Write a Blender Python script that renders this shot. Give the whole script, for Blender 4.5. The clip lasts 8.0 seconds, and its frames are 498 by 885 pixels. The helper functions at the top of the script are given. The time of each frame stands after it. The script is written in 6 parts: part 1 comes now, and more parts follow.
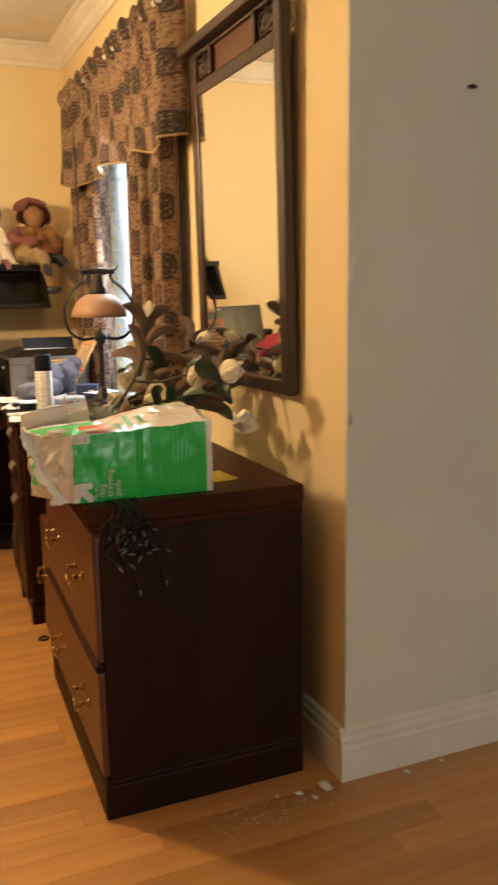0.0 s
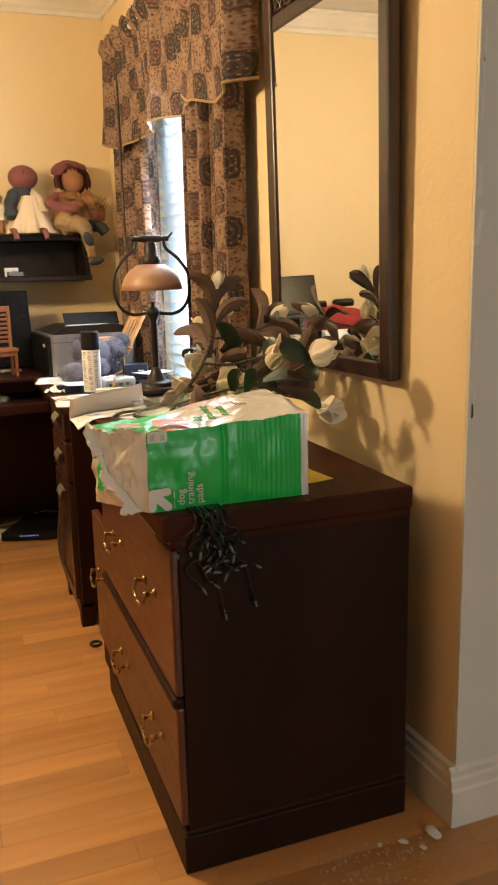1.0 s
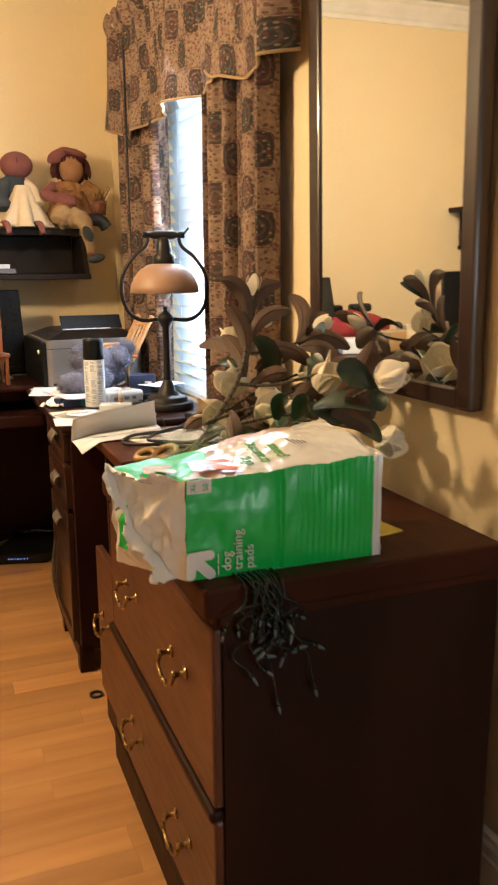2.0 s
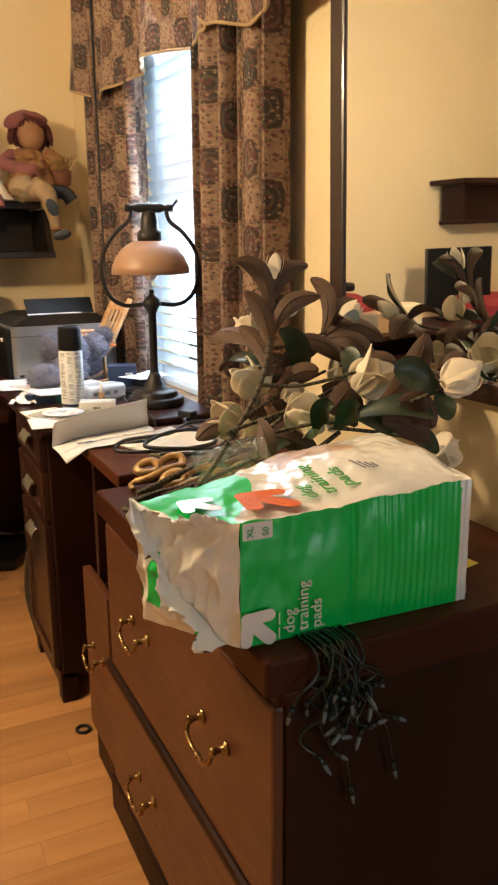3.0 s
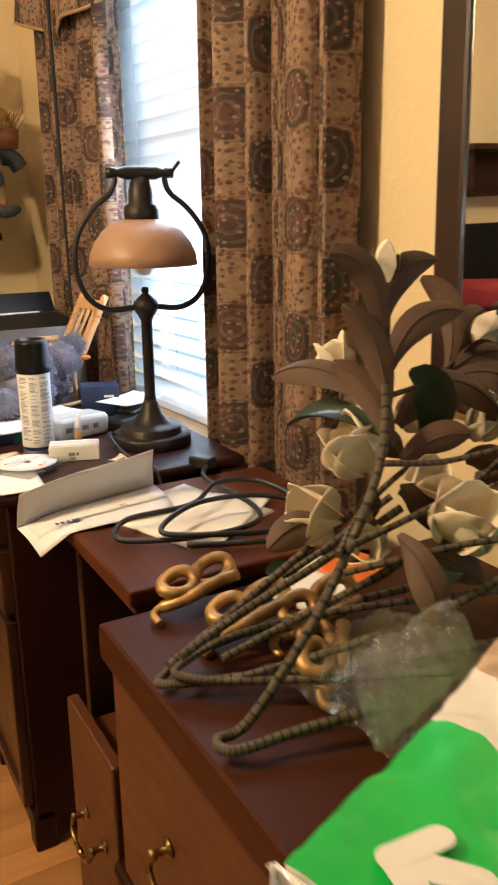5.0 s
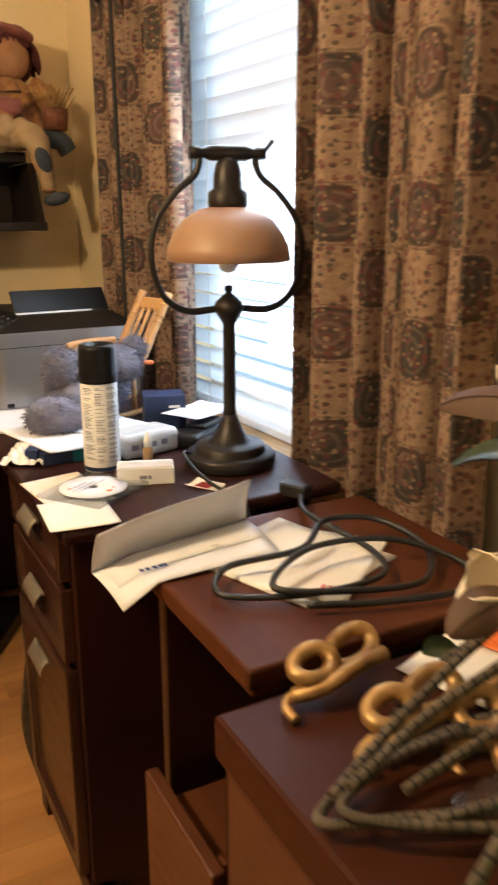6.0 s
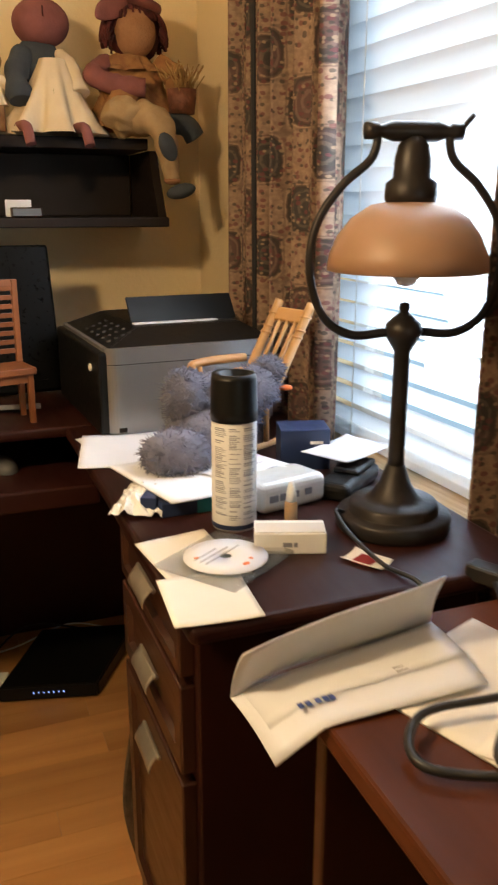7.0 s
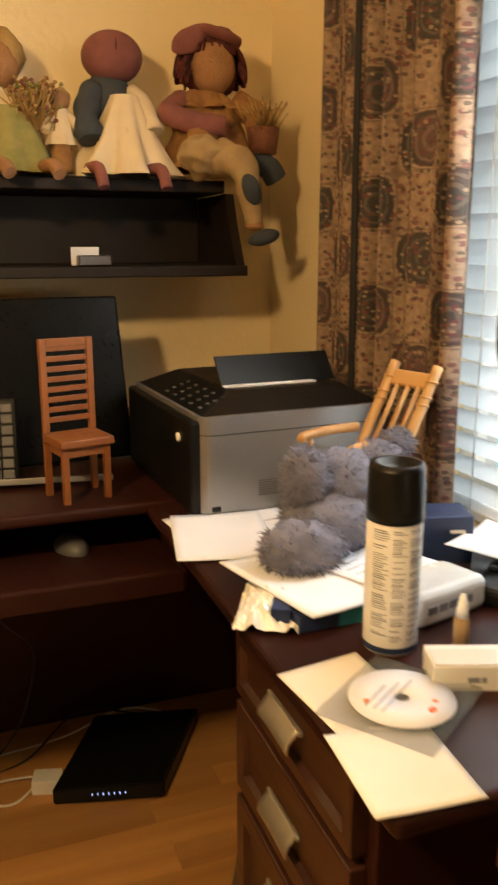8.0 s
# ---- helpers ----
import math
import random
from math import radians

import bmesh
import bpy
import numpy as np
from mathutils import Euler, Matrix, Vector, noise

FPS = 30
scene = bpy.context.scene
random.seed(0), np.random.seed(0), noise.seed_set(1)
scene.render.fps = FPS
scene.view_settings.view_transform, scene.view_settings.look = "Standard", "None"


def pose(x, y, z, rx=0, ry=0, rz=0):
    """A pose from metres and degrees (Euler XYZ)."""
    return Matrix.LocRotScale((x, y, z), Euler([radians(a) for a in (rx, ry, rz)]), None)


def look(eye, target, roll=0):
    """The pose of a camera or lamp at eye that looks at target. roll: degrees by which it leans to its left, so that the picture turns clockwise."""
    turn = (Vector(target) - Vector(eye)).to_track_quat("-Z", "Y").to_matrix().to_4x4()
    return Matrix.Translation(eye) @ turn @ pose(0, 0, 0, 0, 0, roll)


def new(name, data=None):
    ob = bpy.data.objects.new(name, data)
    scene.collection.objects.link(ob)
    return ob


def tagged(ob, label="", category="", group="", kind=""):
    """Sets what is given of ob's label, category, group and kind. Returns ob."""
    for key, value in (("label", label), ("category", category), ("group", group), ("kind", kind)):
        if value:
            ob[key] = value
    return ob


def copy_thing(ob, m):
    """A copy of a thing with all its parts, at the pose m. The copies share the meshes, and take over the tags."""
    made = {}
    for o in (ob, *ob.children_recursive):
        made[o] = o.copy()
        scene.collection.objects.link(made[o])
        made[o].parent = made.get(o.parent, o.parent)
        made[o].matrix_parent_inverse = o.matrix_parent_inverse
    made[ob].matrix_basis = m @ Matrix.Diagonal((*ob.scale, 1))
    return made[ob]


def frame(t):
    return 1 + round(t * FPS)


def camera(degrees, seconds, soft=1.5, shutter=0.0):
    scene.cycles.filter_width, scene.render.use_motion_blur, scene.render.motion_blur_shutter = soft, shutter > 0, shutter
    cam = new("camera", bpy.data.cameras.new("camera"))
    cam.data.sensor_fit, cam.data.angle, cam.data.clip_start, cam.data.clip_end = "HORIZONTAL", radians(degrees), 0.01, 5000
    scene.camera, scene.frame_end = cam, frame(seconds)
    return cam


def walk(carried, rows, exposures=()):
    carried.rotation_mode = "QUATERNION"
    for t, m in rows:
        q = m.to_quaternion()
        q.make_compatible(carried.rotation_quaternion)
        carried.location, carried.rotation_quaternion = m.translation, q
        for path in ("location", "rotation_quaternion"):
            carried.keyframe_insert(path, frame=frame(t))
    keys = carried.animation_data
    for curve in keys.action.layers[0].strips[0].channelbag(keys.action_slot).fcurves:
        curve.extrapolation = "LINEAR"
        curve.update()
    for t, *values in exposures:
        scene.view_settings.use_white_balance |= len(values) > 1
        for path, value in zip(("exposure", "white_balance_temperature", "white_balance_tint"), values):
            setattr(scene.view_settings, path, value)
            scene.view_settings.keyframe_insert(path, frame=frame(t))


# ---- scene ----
cam = camera(34.5, 8.0, soft=2.1, shutter=0.5)
PATH = [
    (0, (0.339, 0.465, 1.188), (1.079, 2.289, 0.833), -0.9),
    (0.5, (0.346, 0.61, 1.183), (0.977, 2.466, 0.789), -0.9),
    (1, (0.306, 0.788, 1.186), (0.985, 2.621, 0.764), -1.4),
    (1.5, (0.284, 0.933, 1.184), (1.008, 2.746, 0.751), -1.1),
    (2, (0.307, 1.128, 1.196), (1.024, 2.946, 0.771), -0.4),
    (2.2, (0.315, 1.196, 1.194), (1.018, 3.02, 0.77), -0.3),
    (3.5, (0.26, 1.565, 1.205), (1.179, 3.268, 0.699), -0.2),
    (4, (0.326, 1.735, 1.199), (1.269, 3.427, 0.7), 0.1),
    (4.2, (0.369, 1.807, 1.203), (1.307, 3.501, 0.706), 0.1),
    (5.3, (0.375, 2.102, 1.209), (1.322, 3.777, 0.663), -0.9),
    (5.5, (0.359, 2.154, 1.203), (1.316, 3.827, 0.667), -0.4),
    (6, (0.358, 2.274, 1.202), (1.268, 3.967, 0.651), -0.1),
    (6.5, (0.394, 2.458, 1.206), (1.194, 4.201, 0.638), -0.0),
    (7, (0.405, 2.576, 1.206), (1.094, 4.366, 0.639), 0.1),
    (7.5, (0.37, 2.706, 1.215), (1.047, 4.513, 0.691), -0.7),
    (8, (0.32, 2.83, 1.22), (0.995, 4.652, 0.744), 0.0),
]
walk(cam, [(t, look(eye, target, roll)) for t, eye, target, roll in PATH], exposures=[(0, 0.12, 7100, 10), (1, 0.12, 6450, 10), (2, 0.16, 6100, 10), (3.5, 0.08, 5900, 9), (4, 0.08, 5900, 9), (5.5, -0.07, 6250, 10), (6, -0.08, 6280, 10), (7, -0.34, 6400, 10), (8, -0.33, 8000, 10)])

# ---- light ----
world = bpy.data.worlds.new("world")
scene.world = world
world.use_nodes = True
sky = world.node_tree.nodes.new("ShaderNodeTexSky")
sky.sky_type, sky.sun_disc, sky.sun_elevation, sky.sun_rotation = "NISHITA", False, radians(40), radians(90)
world.node_tree.links.new(sky.outputs[0], world.node_tree.nodes["Background"].inputs[0])
world.node_tree.nodes["Background"].inputs[1].default_value = 0.12


def lamp(name, kind, m, energy, colour, size=0.1, size_y=None):
    data = bpy.data.lights.new(name, kind)
    data.energy, data.color = energy, colour
    if kind == "AREA":
        data.shape, data.size, data.size_y = "RECTANGLE", size, size_y or size
    else:
        data.shadow_soft_size = size
    ob = new(name, data)
    ob.matrix_world = m
    return ob


BULB = (-0.18, 3.12, 1.74)
lamp("floor_lamp_bulb", "POINT", pose(*BULB), 74, (1.0, 0.715, 0.385), 0.06)
lamp("outside_daylight", "AREA", look((1.36, 3.66, 1.45), (0.3, 3.5, 1.1)), 12, (0.80, 0.91, 1.0), 0.8, 1.2)
lamp("window_daylight", "AREA", pose(1.237, 2.08, 0, 0, 0, 2.25) @ look((-0.004, 1.62, 1.42), (-1.0, 1.50, 1.10)), 19, (0.80, 0.90, 1.0), 0.40, 1.15)
lamp("rear_window_daylight", "AREA", look((1.6, -2.35, 1.12), (1.8, 2.0, 1.75)), 30, (0.94, 1.0, 0.94), 1.3, 0.42)


# ---- materials ----
def nodes_of(m):
    m.use_nodes = True
    nt = m.node_tree
    return nt, nt.nodes["Principled BSDF"], nt.nodes.new, nt.links.new


def mat(name, c1, c2=None, scale=6.0, rough=0.5, metal=0.0, bump=0.15, bscale=90.0, stretch=(1, 1, 1), coat=0.0, rand=0.0, spec=0.5, emit=None):
    """Two-scale procedural surface: broad colour drift c1..c2, fine grain in relief and gloss."""
    m = bpy.data.materials.new(name)
    nt, p, add, link = nodes_of(m)
    c2 = c2 or tuple(v * 0.8 for v in c1)
    tc, mp = add("ShaderNodeTexCoord"), add("ShaderNodeMapping")
    mp.inputs["Scale"].default_value = stretch
    link(tc.outputs["Object"], mp.inputs[0])
    n1, n2, mix = add("ShaderNodeTexNoise"), add("ShaderNodeTexNoise"), add("ShaderNodeMix")
    n1.inputs["Scale"].default_value, n1.inputs["Detail"].default_value = scale, 5
    n2.inputs["Scale"].default_value, n2.inputs["Detail"].default_value = bscale, 3
    link(mp.outputs[0], n1.inputs[0]), link(mp.outputs[0], n2.inputs[0])
    ramp = add("ShaderNodeMapRange")
    ramp.inputs[1].default_value, ramp.inputs[2].default_value = 0.32, 0.68
    link(n1.outputs[0], ramp.inputs[0])
    mix.data_type = "RGBA"
    mix.inputs[6].default_value, mix.inputs[7].default_value = (*c1, 1), (*c2, 1)
    link(ramp.outputs[0], mix.inputs[0])
    colour = mix.outputs[2]
    if rand:
        info, hsv, mr = add("ShaderNodeObjectInfo"), add("ShaderNodeHueSaturation"), add("ShaderNodeMapRange")
        mr.inputs[3].default_value, mr.inputs[4].default_value = 1 - rand, 1 + rand
        geo, tot, fr = add("ShaderNodeNewGeometry"), add("ShaderNodeMath"), add("ShaderNodeMath")
        fr.operation = "FRACT"
        link(info.outputs["Random"], tot.inputs[0]), link(geo.outputs["Random Per Island"], tot.inputs[1]), link(tot.outputs[0], fr.inputs[0]), link(fr.outputs[0], mr.inputs[0]), link(mr.outputs[0], hsv.inputs["Value"]), link(colour, hsv.inputs["Color"])
        colour = hsv.outputs[0]
    link(colour, p.inputs["Base Color"])
    rr = add("ShaderNodeMapRange")
    rr.inputs[3].default_value, rr.inputs[4].default_value = max(rough - 0.1, 0.02), min(rough + 0.1, 1)
    link(n2.outputs[0], rr.inputs[0]), link(rr.outputs[0], p.inputs["Roughness"])
    if bump:
        b = add("ShaderNodeBump")
        b.inputs["Strength"].default_value, b.inputs["Distance"].default_value = bump, 0.004
        link(n2.outputs[0], b.inputs["Height"]), link(b.outputs[0], p.inputs["Normal"])
    p.inputs["Metallic"].default_value, p.inputs["Coat Weight"].default_value, p.inputs["Specular IOR Level"].default_value = metal, coat, spec
    p.inputs["Coat Roughness"].default_value = 0.12
    if emit:
        p.inputs["Emission Color"].default_value, p.inputs["Emission Strength"].default_value = (*emit[:3], 1), emit[3]
    return m


M_WALL = mat("yellow_wall_paint", (0.80, 0.66, 0.42), (0.77, 0.62, 0.38), 1.5, 0.72, bump=0.35, bscale=70)
M_GREY = mat("grey_wall_paint", (0.71, 0.71, 0.64), (0.64, 0.64, 0.56), 2.0, 0.6, bump=0.25, bscale=60)
# dark brown for walls out of view, chosen to weaken bounced light
M_DARKWALL = mat("dark_unseen_wall", (0.16, 0.085, 0.040), (0.11, 0.055, 0.026), 6, 0.5, bump=0.1, stretch=(1, 1, 0.15))
M_CEIL = mat("ceiling_paint", (0.74, 0.70, 0.62), (0.68, 0.64, 0.56), 5, 0.8, bump=0.5, bscale=45)
M_TRIM = mat("white_trim_paint", (0.80, 0.77, 0.70), (0.72, 0.68, 0.60), 7, 0.45, bump=0.12, bscale=40)
M_OAK = mat("oak_floorboard", (0.60, 0.31, 0.115), (0.45, 0.205, 0.066), 9, 0.36, bump=0.05, bscale=60, stretch=(0.14, 1.8, 1), coat=0.15, rand=0.17)
M_SUB = mat("floor_gap", (0.24, 0.115, 0.045), None, 10, 0.8)
# dark mahogany, deepened below the drawer veneer by the shade on the carcass
M_MAHOG_SHADED = mat("shaded_mahogany_veneer", (0.030, 0.011, 0.006), (0.018, 0.007, 0.004), 5, 0.5, bump=0.06, bscale=60, stretch=(1, 1, 0.2), spec=0.12)
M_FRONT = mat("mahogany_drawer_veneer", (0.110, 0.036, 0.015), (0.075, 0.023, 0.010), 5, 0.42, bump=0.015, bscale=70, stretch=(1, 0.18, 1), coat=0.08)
M_CABTOP = mat("mahogany_top", (0.056, 0.017, 0.008), (0.034, 0.010, 0.005), 4, 0.42, bump=0.01, bscale=60, stretch=(1, 0.2, 1), spec=0.08)
M_RETURN = mat("cherry_return_top", (0.125, 0.041, 0.017), (0.055, 0.017, 0.008), 9, 0.42, bump=0.03, bscale=60, stretch=(1, 0.12, 1), spec=0.1)
M_DESK = mat("dark_cherry_desk", (0.034, 0.010, 0.007), (0.020, 0.006, 0.005), 5, 0.38, bump=0.015, bscale=60, stretch=(1, 0.2, 1), spec=0.2)
M_DFRONT = mat("dark_cherry_drawer", (0.046, 0.016, 0.010), (0.030, 0.010, 0.006), 5, 0.38, bump=0.02, bscale=60, stretch=(1, 0.2, 1), coat=0.25)
M_FRAME = mat("mirror_frame_wood", (0.030, 0.010, 0.006), (0.018, 0.006, 0.004), 8, 0.36, bump=0.015, bscale=80, coat=0.25)
M_BRASS = mat("aged_brass", (0.40, 0.27, 0.11), (0.20, 0.13, 0.05), 30, 0.28, metal=1.0, bump=0.1)
M_NICKEL = mat("satin_nickel", (0.40, 0.37, 0.31), (0.31, 0.28, 0.24), 20, 0.32, metal=0.6, bump=0.05)
M_BRONZE = mat("oil_rubbed_bronze", (0.035, 0.030, 0.028), (0.020, 0.016, 0.014), 15, 0.42, metal=0.55, bump=0.12)
M_SHADE = mat("amber_glass_shade", (0.38, 0.225, 0.14), (0.33, 0.19, 0.115), 9, 0.45, bump=0.06, bscale=40)
M_SHADE.node_tree.nodes["Principled BSDF"].inputs["Transmission Weight"].default_value = 0.0
M_SHADE.node_tree.nodes["Principled BSDF"].inputs["Subsurface Weight"].default_value = 0.1
M_SHADE.node_tree.nodes["Principled BSDF"].inputs["Subsurface Radius"].default_value = (0.02, 0.012, 0.006)
M_BULB = mat("frosted_bulb", (0.85, 0.83, 0.8), None, 5, 0.3, bump=0)
M_WHITEPL = mat("white_plastic", (0.80, 0.80, 0.78), (0.74, 0.74, 0.72), 10, 0.4, bump=0.03)
M_PAPER = mat("white_paper", (0.76, 0.78, 0.84), (0.71, 0.73, 0.79), 6, 0.75, bump=0.08, bscale=40)
M_CREAM = mat("cream_paper", (0.82, 0.80, 0.75), (0.77, 0.74, 0.68), 6, 0.75, bump=0.06, bscale=50)
M_INK = mat("printed_ink", (0.26, 0.27, 0.31), None, 20, 0.7, bump=0)
M_BLUEINK = mat("blue_print", (0.05, 0.08, 0.28), None, 20, 0.6, bump=0)
M_REDINK = mat("red_print", (0.62, 0.07, 0.04), None, 20, 0.6, bump=0)
M_GREEN = mat("green_film", (0.016, 0.55, 0.090), (0.013, 0.49, 0.078), 5, 0.34, bump=0.25, bscale=40, coat=0.08)
M_GREENINK = mat("green_print", (0.08, 0.42, 0.08), None, 12, 0.35, bump=0)
M_FILM = mat("white_film", (0.80, 0.79, 0.76), (0.70, 0.69, 0.65), 8, 0.24, bump=0.6, bscale=24, coat=0.35)
M_ORANGE = mat("orange_print", (0.75, 0.17, 0.03), (0.70, 0.15, 0.03), 8, 0.3, bump=0.05)
M_BROWNPR = mat("brown_print", (0.30, 0.16, 0.085), (0.60, 0.46, 0.34), 34, 0.35, bump=0.05)
M_BLACK = mat("black_plastic", (0.008, 0.008, 0.008), (0.005, 0.005, 0.005), 10, 0.34, bump=0.02, spec=0.22)
M_BEZEL = mat("matt_black_bezel", (0.004, 0.004, 0.004), (0.003, 0.003, 0.003), 10, 0.3, bump=0.0, spec=0.12)
M_RUBBER = mat("black_rubber", (0.012, 0.012, 0.012), (0.02, 0.02, 0.02), 20, 0.42, bump=0.08)
M_SILVER = mat("silver_plastic", (0.30, 0.30, 0.305), (0.27, 0.27, 0.275), 6, 0.32, metal=0.65, bump=0.03)
M_GREYPL = mat("grey_plastic", (0.12, 0.12, 0.125), (0.10, 0.10, 0.10), 10, 0.4, bump=0.04)
M_KEY = mat("dull_key_plastic", (0.05, 0.05, 0.052), (0.035, 0.035, 0.036), 10, 0.5, bump=0.02)
M_CASE = mat("smoky_disc_case", (0.20, 0.24, 0.27), (0.14, 0.17, 0.2), 14, 0.15, bump=0.02)
M_CASE.node_tree.nodes["Principled BSDF"].inputs["Alpha"].default_value = 0.25
M_CHERRYTOY = mat("toy_cherry_wood", (0.27, 0.095, 0.030), (0.20, 0.065, 0.020), 18, 0.42, bump=0.1, stretch=(1, 1, 0.25))
M_PINE = mat("toy_pine_wood", (0.50, 0.27, 0.10), (0.42, 0.21, 0.07), 18, 0.4, bump=0.1)
M_FUR = mat("grey_blue_fur", (0.20, 0.20, 0.255), (0.13, 0.13, 0.175), 40, 0.95, bump=0.4, bscale=200)
M_BLUEBOX = mat("navy_card", (0.02, 0.035, 0.10), (0.015, 0.03, 0.08), 10, 0.4, bump=0.03)
M_TEAL = mat("teal_card", (0.02, 0.20, 0.22), None, 10, 0.4, bump=0.03)
M_LEAFTOP = mat("magnolia_leaf_green", (0.020, 0.040, 0.020), (0.035, 0.050, 0.026), 14, 0.36, bump=0.12)
M_LEAFBACK = mat("magnolia_leaf_brown", (0.105, 0.056, 0.032), (0.060, 0.031, 0.019), 14, 0.7, bump=0.2)
M_PETAL = mat("cream_petal", (0.82, 0.74, 0.60), (0.74, 0.65, 0.50), 14, 0.7, bump=0.1)
M_STEMDARK = mat("wrapped_stem_dark", (0.030, 0.026, 0.018), (0.018, 0.014, 0.010), 60, 0.8, bump=0.4, bscale=160)
M_STEM = mat("wrapped_stem", (0.120, 0.092, 0.060), (0.062, 0.046, 0.030), 60, 0.75, bump=0.5, bscale=160)
M_GILT = mat("gilt_ornament", (0.50, 0.32, 0.13), (0.24, 0.13, 0.05), 40, 0.45, metal=0.6, bump=0.25)
M_YELLOW = mat("yellow_card", (0.78, 0.62, 0.06), None, 10, 0.5, bump=0.03)
M_WIREGREEN = mat("dark_green_wire", (0.006, 0.016, 0.015), (0.010, 0.024, 0.022), 30, 0.22, bump=0.05)
M_CLEARBULB = mat("clear_mini_bulb", (0.15, 0.20, 0.23), (0.08, 0.11, 0.13), 30, 0.12, bump=0)
M_DUST = mat("plaster_dust", (0.48, 0.34, 0.22), (0.55, 0.42, 0.3), 50, 0.9, bump=0.3)
M_CHIP = mat("plaster_chip", (0.78, 0.74, 0.66), None, 30, 0.85, bump=0.3)
M_SKIN = mat("doll_cloth_tan", (0.36, 0.185, 0.090), (0.27, 0.13, 0.060), 20, 0.95, bump=0.6, bscale=180)
M_HAIR = mat("doll_yarn_maroon", (0.12, 0.022, 0.02), (0.045, 0.008, 0.008), 40, 0.95, bump=0.6, bscale=120)
M_DRESS = mat("doll_gold_plaid", (0.36, 0.185, 0.065), (0.22, 0.095, 0.036), 34, 0.9, bump=0.4, bscale=150)
M_MAUVE = mat("doll_mauve_cloth", (0.24, 0.085, 0.075), (0.18, 0.06, 0.055), 20, 0.9, bump=0.3, bscale=150)
M_BLOOMER = mat("doll_beige_bloomers", (0.40, 0.28, 0.145), (0.29, 0.19, 0.095), 22, 0.9, bump=0.3, bscale=140)
M_APRON = mat("doll_cream_apron", (0.70, 0.58, 0.40), (0.62, 0.50, 0.33), 12, 0.9, bump=0.3, bscale=140)
M_SLATE = mat("doll_slate_cloth", (0.045, 0.055, 0.065), (0.03, 0.036, 0.045), 16, 0.9, bump=0.3, bscale=150)
M_OLIVE = mat("doll_olive_cloth", (0.17, 0.17, 0.05), (0.30, 0.25, 0.09), 24, 0.9, bump=0.3, bscale=150)
M_STRAW = mat("straw", (0.42, 0.27, 0.10), (0.30, 0.17, 0.06), 30, 0.9, bump=0.3)
M_WICKER = mat("basket_wicker", (0.20, 0.07, 0.035), (0.12, 0.04, 0.02), 60, 0.7, bump=0.6, bscale=200)
M_REDCLOTH = mat("red_blanket", (0.30, 0.025, 0.03), (0.22, 0.018, 0.02), 10, 0.9, bump=0.3)
M_CARTON = mat("brown_carton", (0.40, 0.26, 0.14), (0.34, 0.21, 0.11), 8, 0.8, bump=0.1)
M_SILL = mat("sill_wood", (0.50, 0.36, 0.20), (0.38, 0.26, 0.13), 30, 0.5, bump=0.3, bscale=40, stretch=(4, 0.3, 4))
M_SHELF = mat("black_brown_shelf", (0.016, 0.009, 0.007), (0.010, 0.006, 0.005), 6, 0.55, bump=0.05, spec=0.3)
M_LINING = mat("navy_lining", (0.016, 0.017, 0.022), None, 20, 0.9, bump=0.1)
M_LED = mat("blue_led", (0.2, 0.3, 0.9), None, 5, 0.3, bump=0, emit=(0.25, 0.4, 1.0, 2.5))

M_GLASS = bpy.data.materials.new("window_glass")
nt, p, add, link = nodes_of(M_GLASS)
p.inputs["Transmission Weight"].default_value, p.inputs["Roughness"].default_value, p.inputs["IOR"].default_value = 1.0, 0.02, 1.1
M_MIRROR = bpy.data.materials.new("mirror_silver")
nt, p, add, link = nodes_of(M_MIRROR)
p.inputs["Metallic"].default_value, p.inputs["Roughness"].default_value, p.inputs["Base Color"].default_value = 1.0, 0.015, (0.86, 0.87, 0.82, 1)
M_CLEAR = bpy.data.materials.new("clear_bag_film")
nt, p, add, link = nodes_of(M_CLEAR)
tr, gl, ms, nz, bp = add("ShaderNodeBsdfTransparent"), add("ShaderNodeBsdfGlossy"), add("ShaderNodeMixShader"), add("ShaderNodeTexNoise"), add("ShaderNodeBump")
gl.inputs["Roughness"].default_value, ms.inputs[0].default_value, nz.inputs["Scale"].default_value = 0.05, 0.24, 60
bp.inputs["Strength"].default_value, bp.inputs["Distance"].default_value = 0.8, 0.01
tr.inputs[0].default_value = (0.93, 0.94, 0.93, 1)
link(nz.outputs[0], bp.inputs["Height"]), link(bp.outputs[0], gl.inputs["Normal"])
link(tr.outputs[0], ms.inputs[1]), link(gl.outputs[0], ms.inputs[2]), link(ms.outputs[0], nt.nodes["Material Output"].inputs[0])
M_SLAT = bpy.data.materials.new("white_blind_slat")
nt, p, add, link = nodes_of(M_SLAT)
p.inputs["Base Color"].default_value, p.inputs["Roughness"].default_value = (0.84, 0.86, 0.88, 1), 0.4
tl, ms = add("ShaderNodeBsdfTranslucent"), add("ShaderNodeMixShader")
tl.inputs[0].default_value, ms.inputs[0].default_value = (0.80, 0.9, 1.0, 1), 0.35
link(p.outputs[0], ms.inputs[1]), link(tl.outputs[0], ms.inputs[2]), link(ms.outputs[0], nt.nodes["Material Output"].inputs[0])
M_SKYGLOW = bpy.data.materials.new("overcast_backdrop")
nt, p, add, link = nodes_of(M_SKYGLOW)
em = add("ShaderNodeEmission")
em.inputs[0].default_value, em.inputs[1].default_value = (0.55, 0.80, 1.0, 1), 1.15
link(em.outputs[0], nt.nodes["Material Output"].inputs[0])


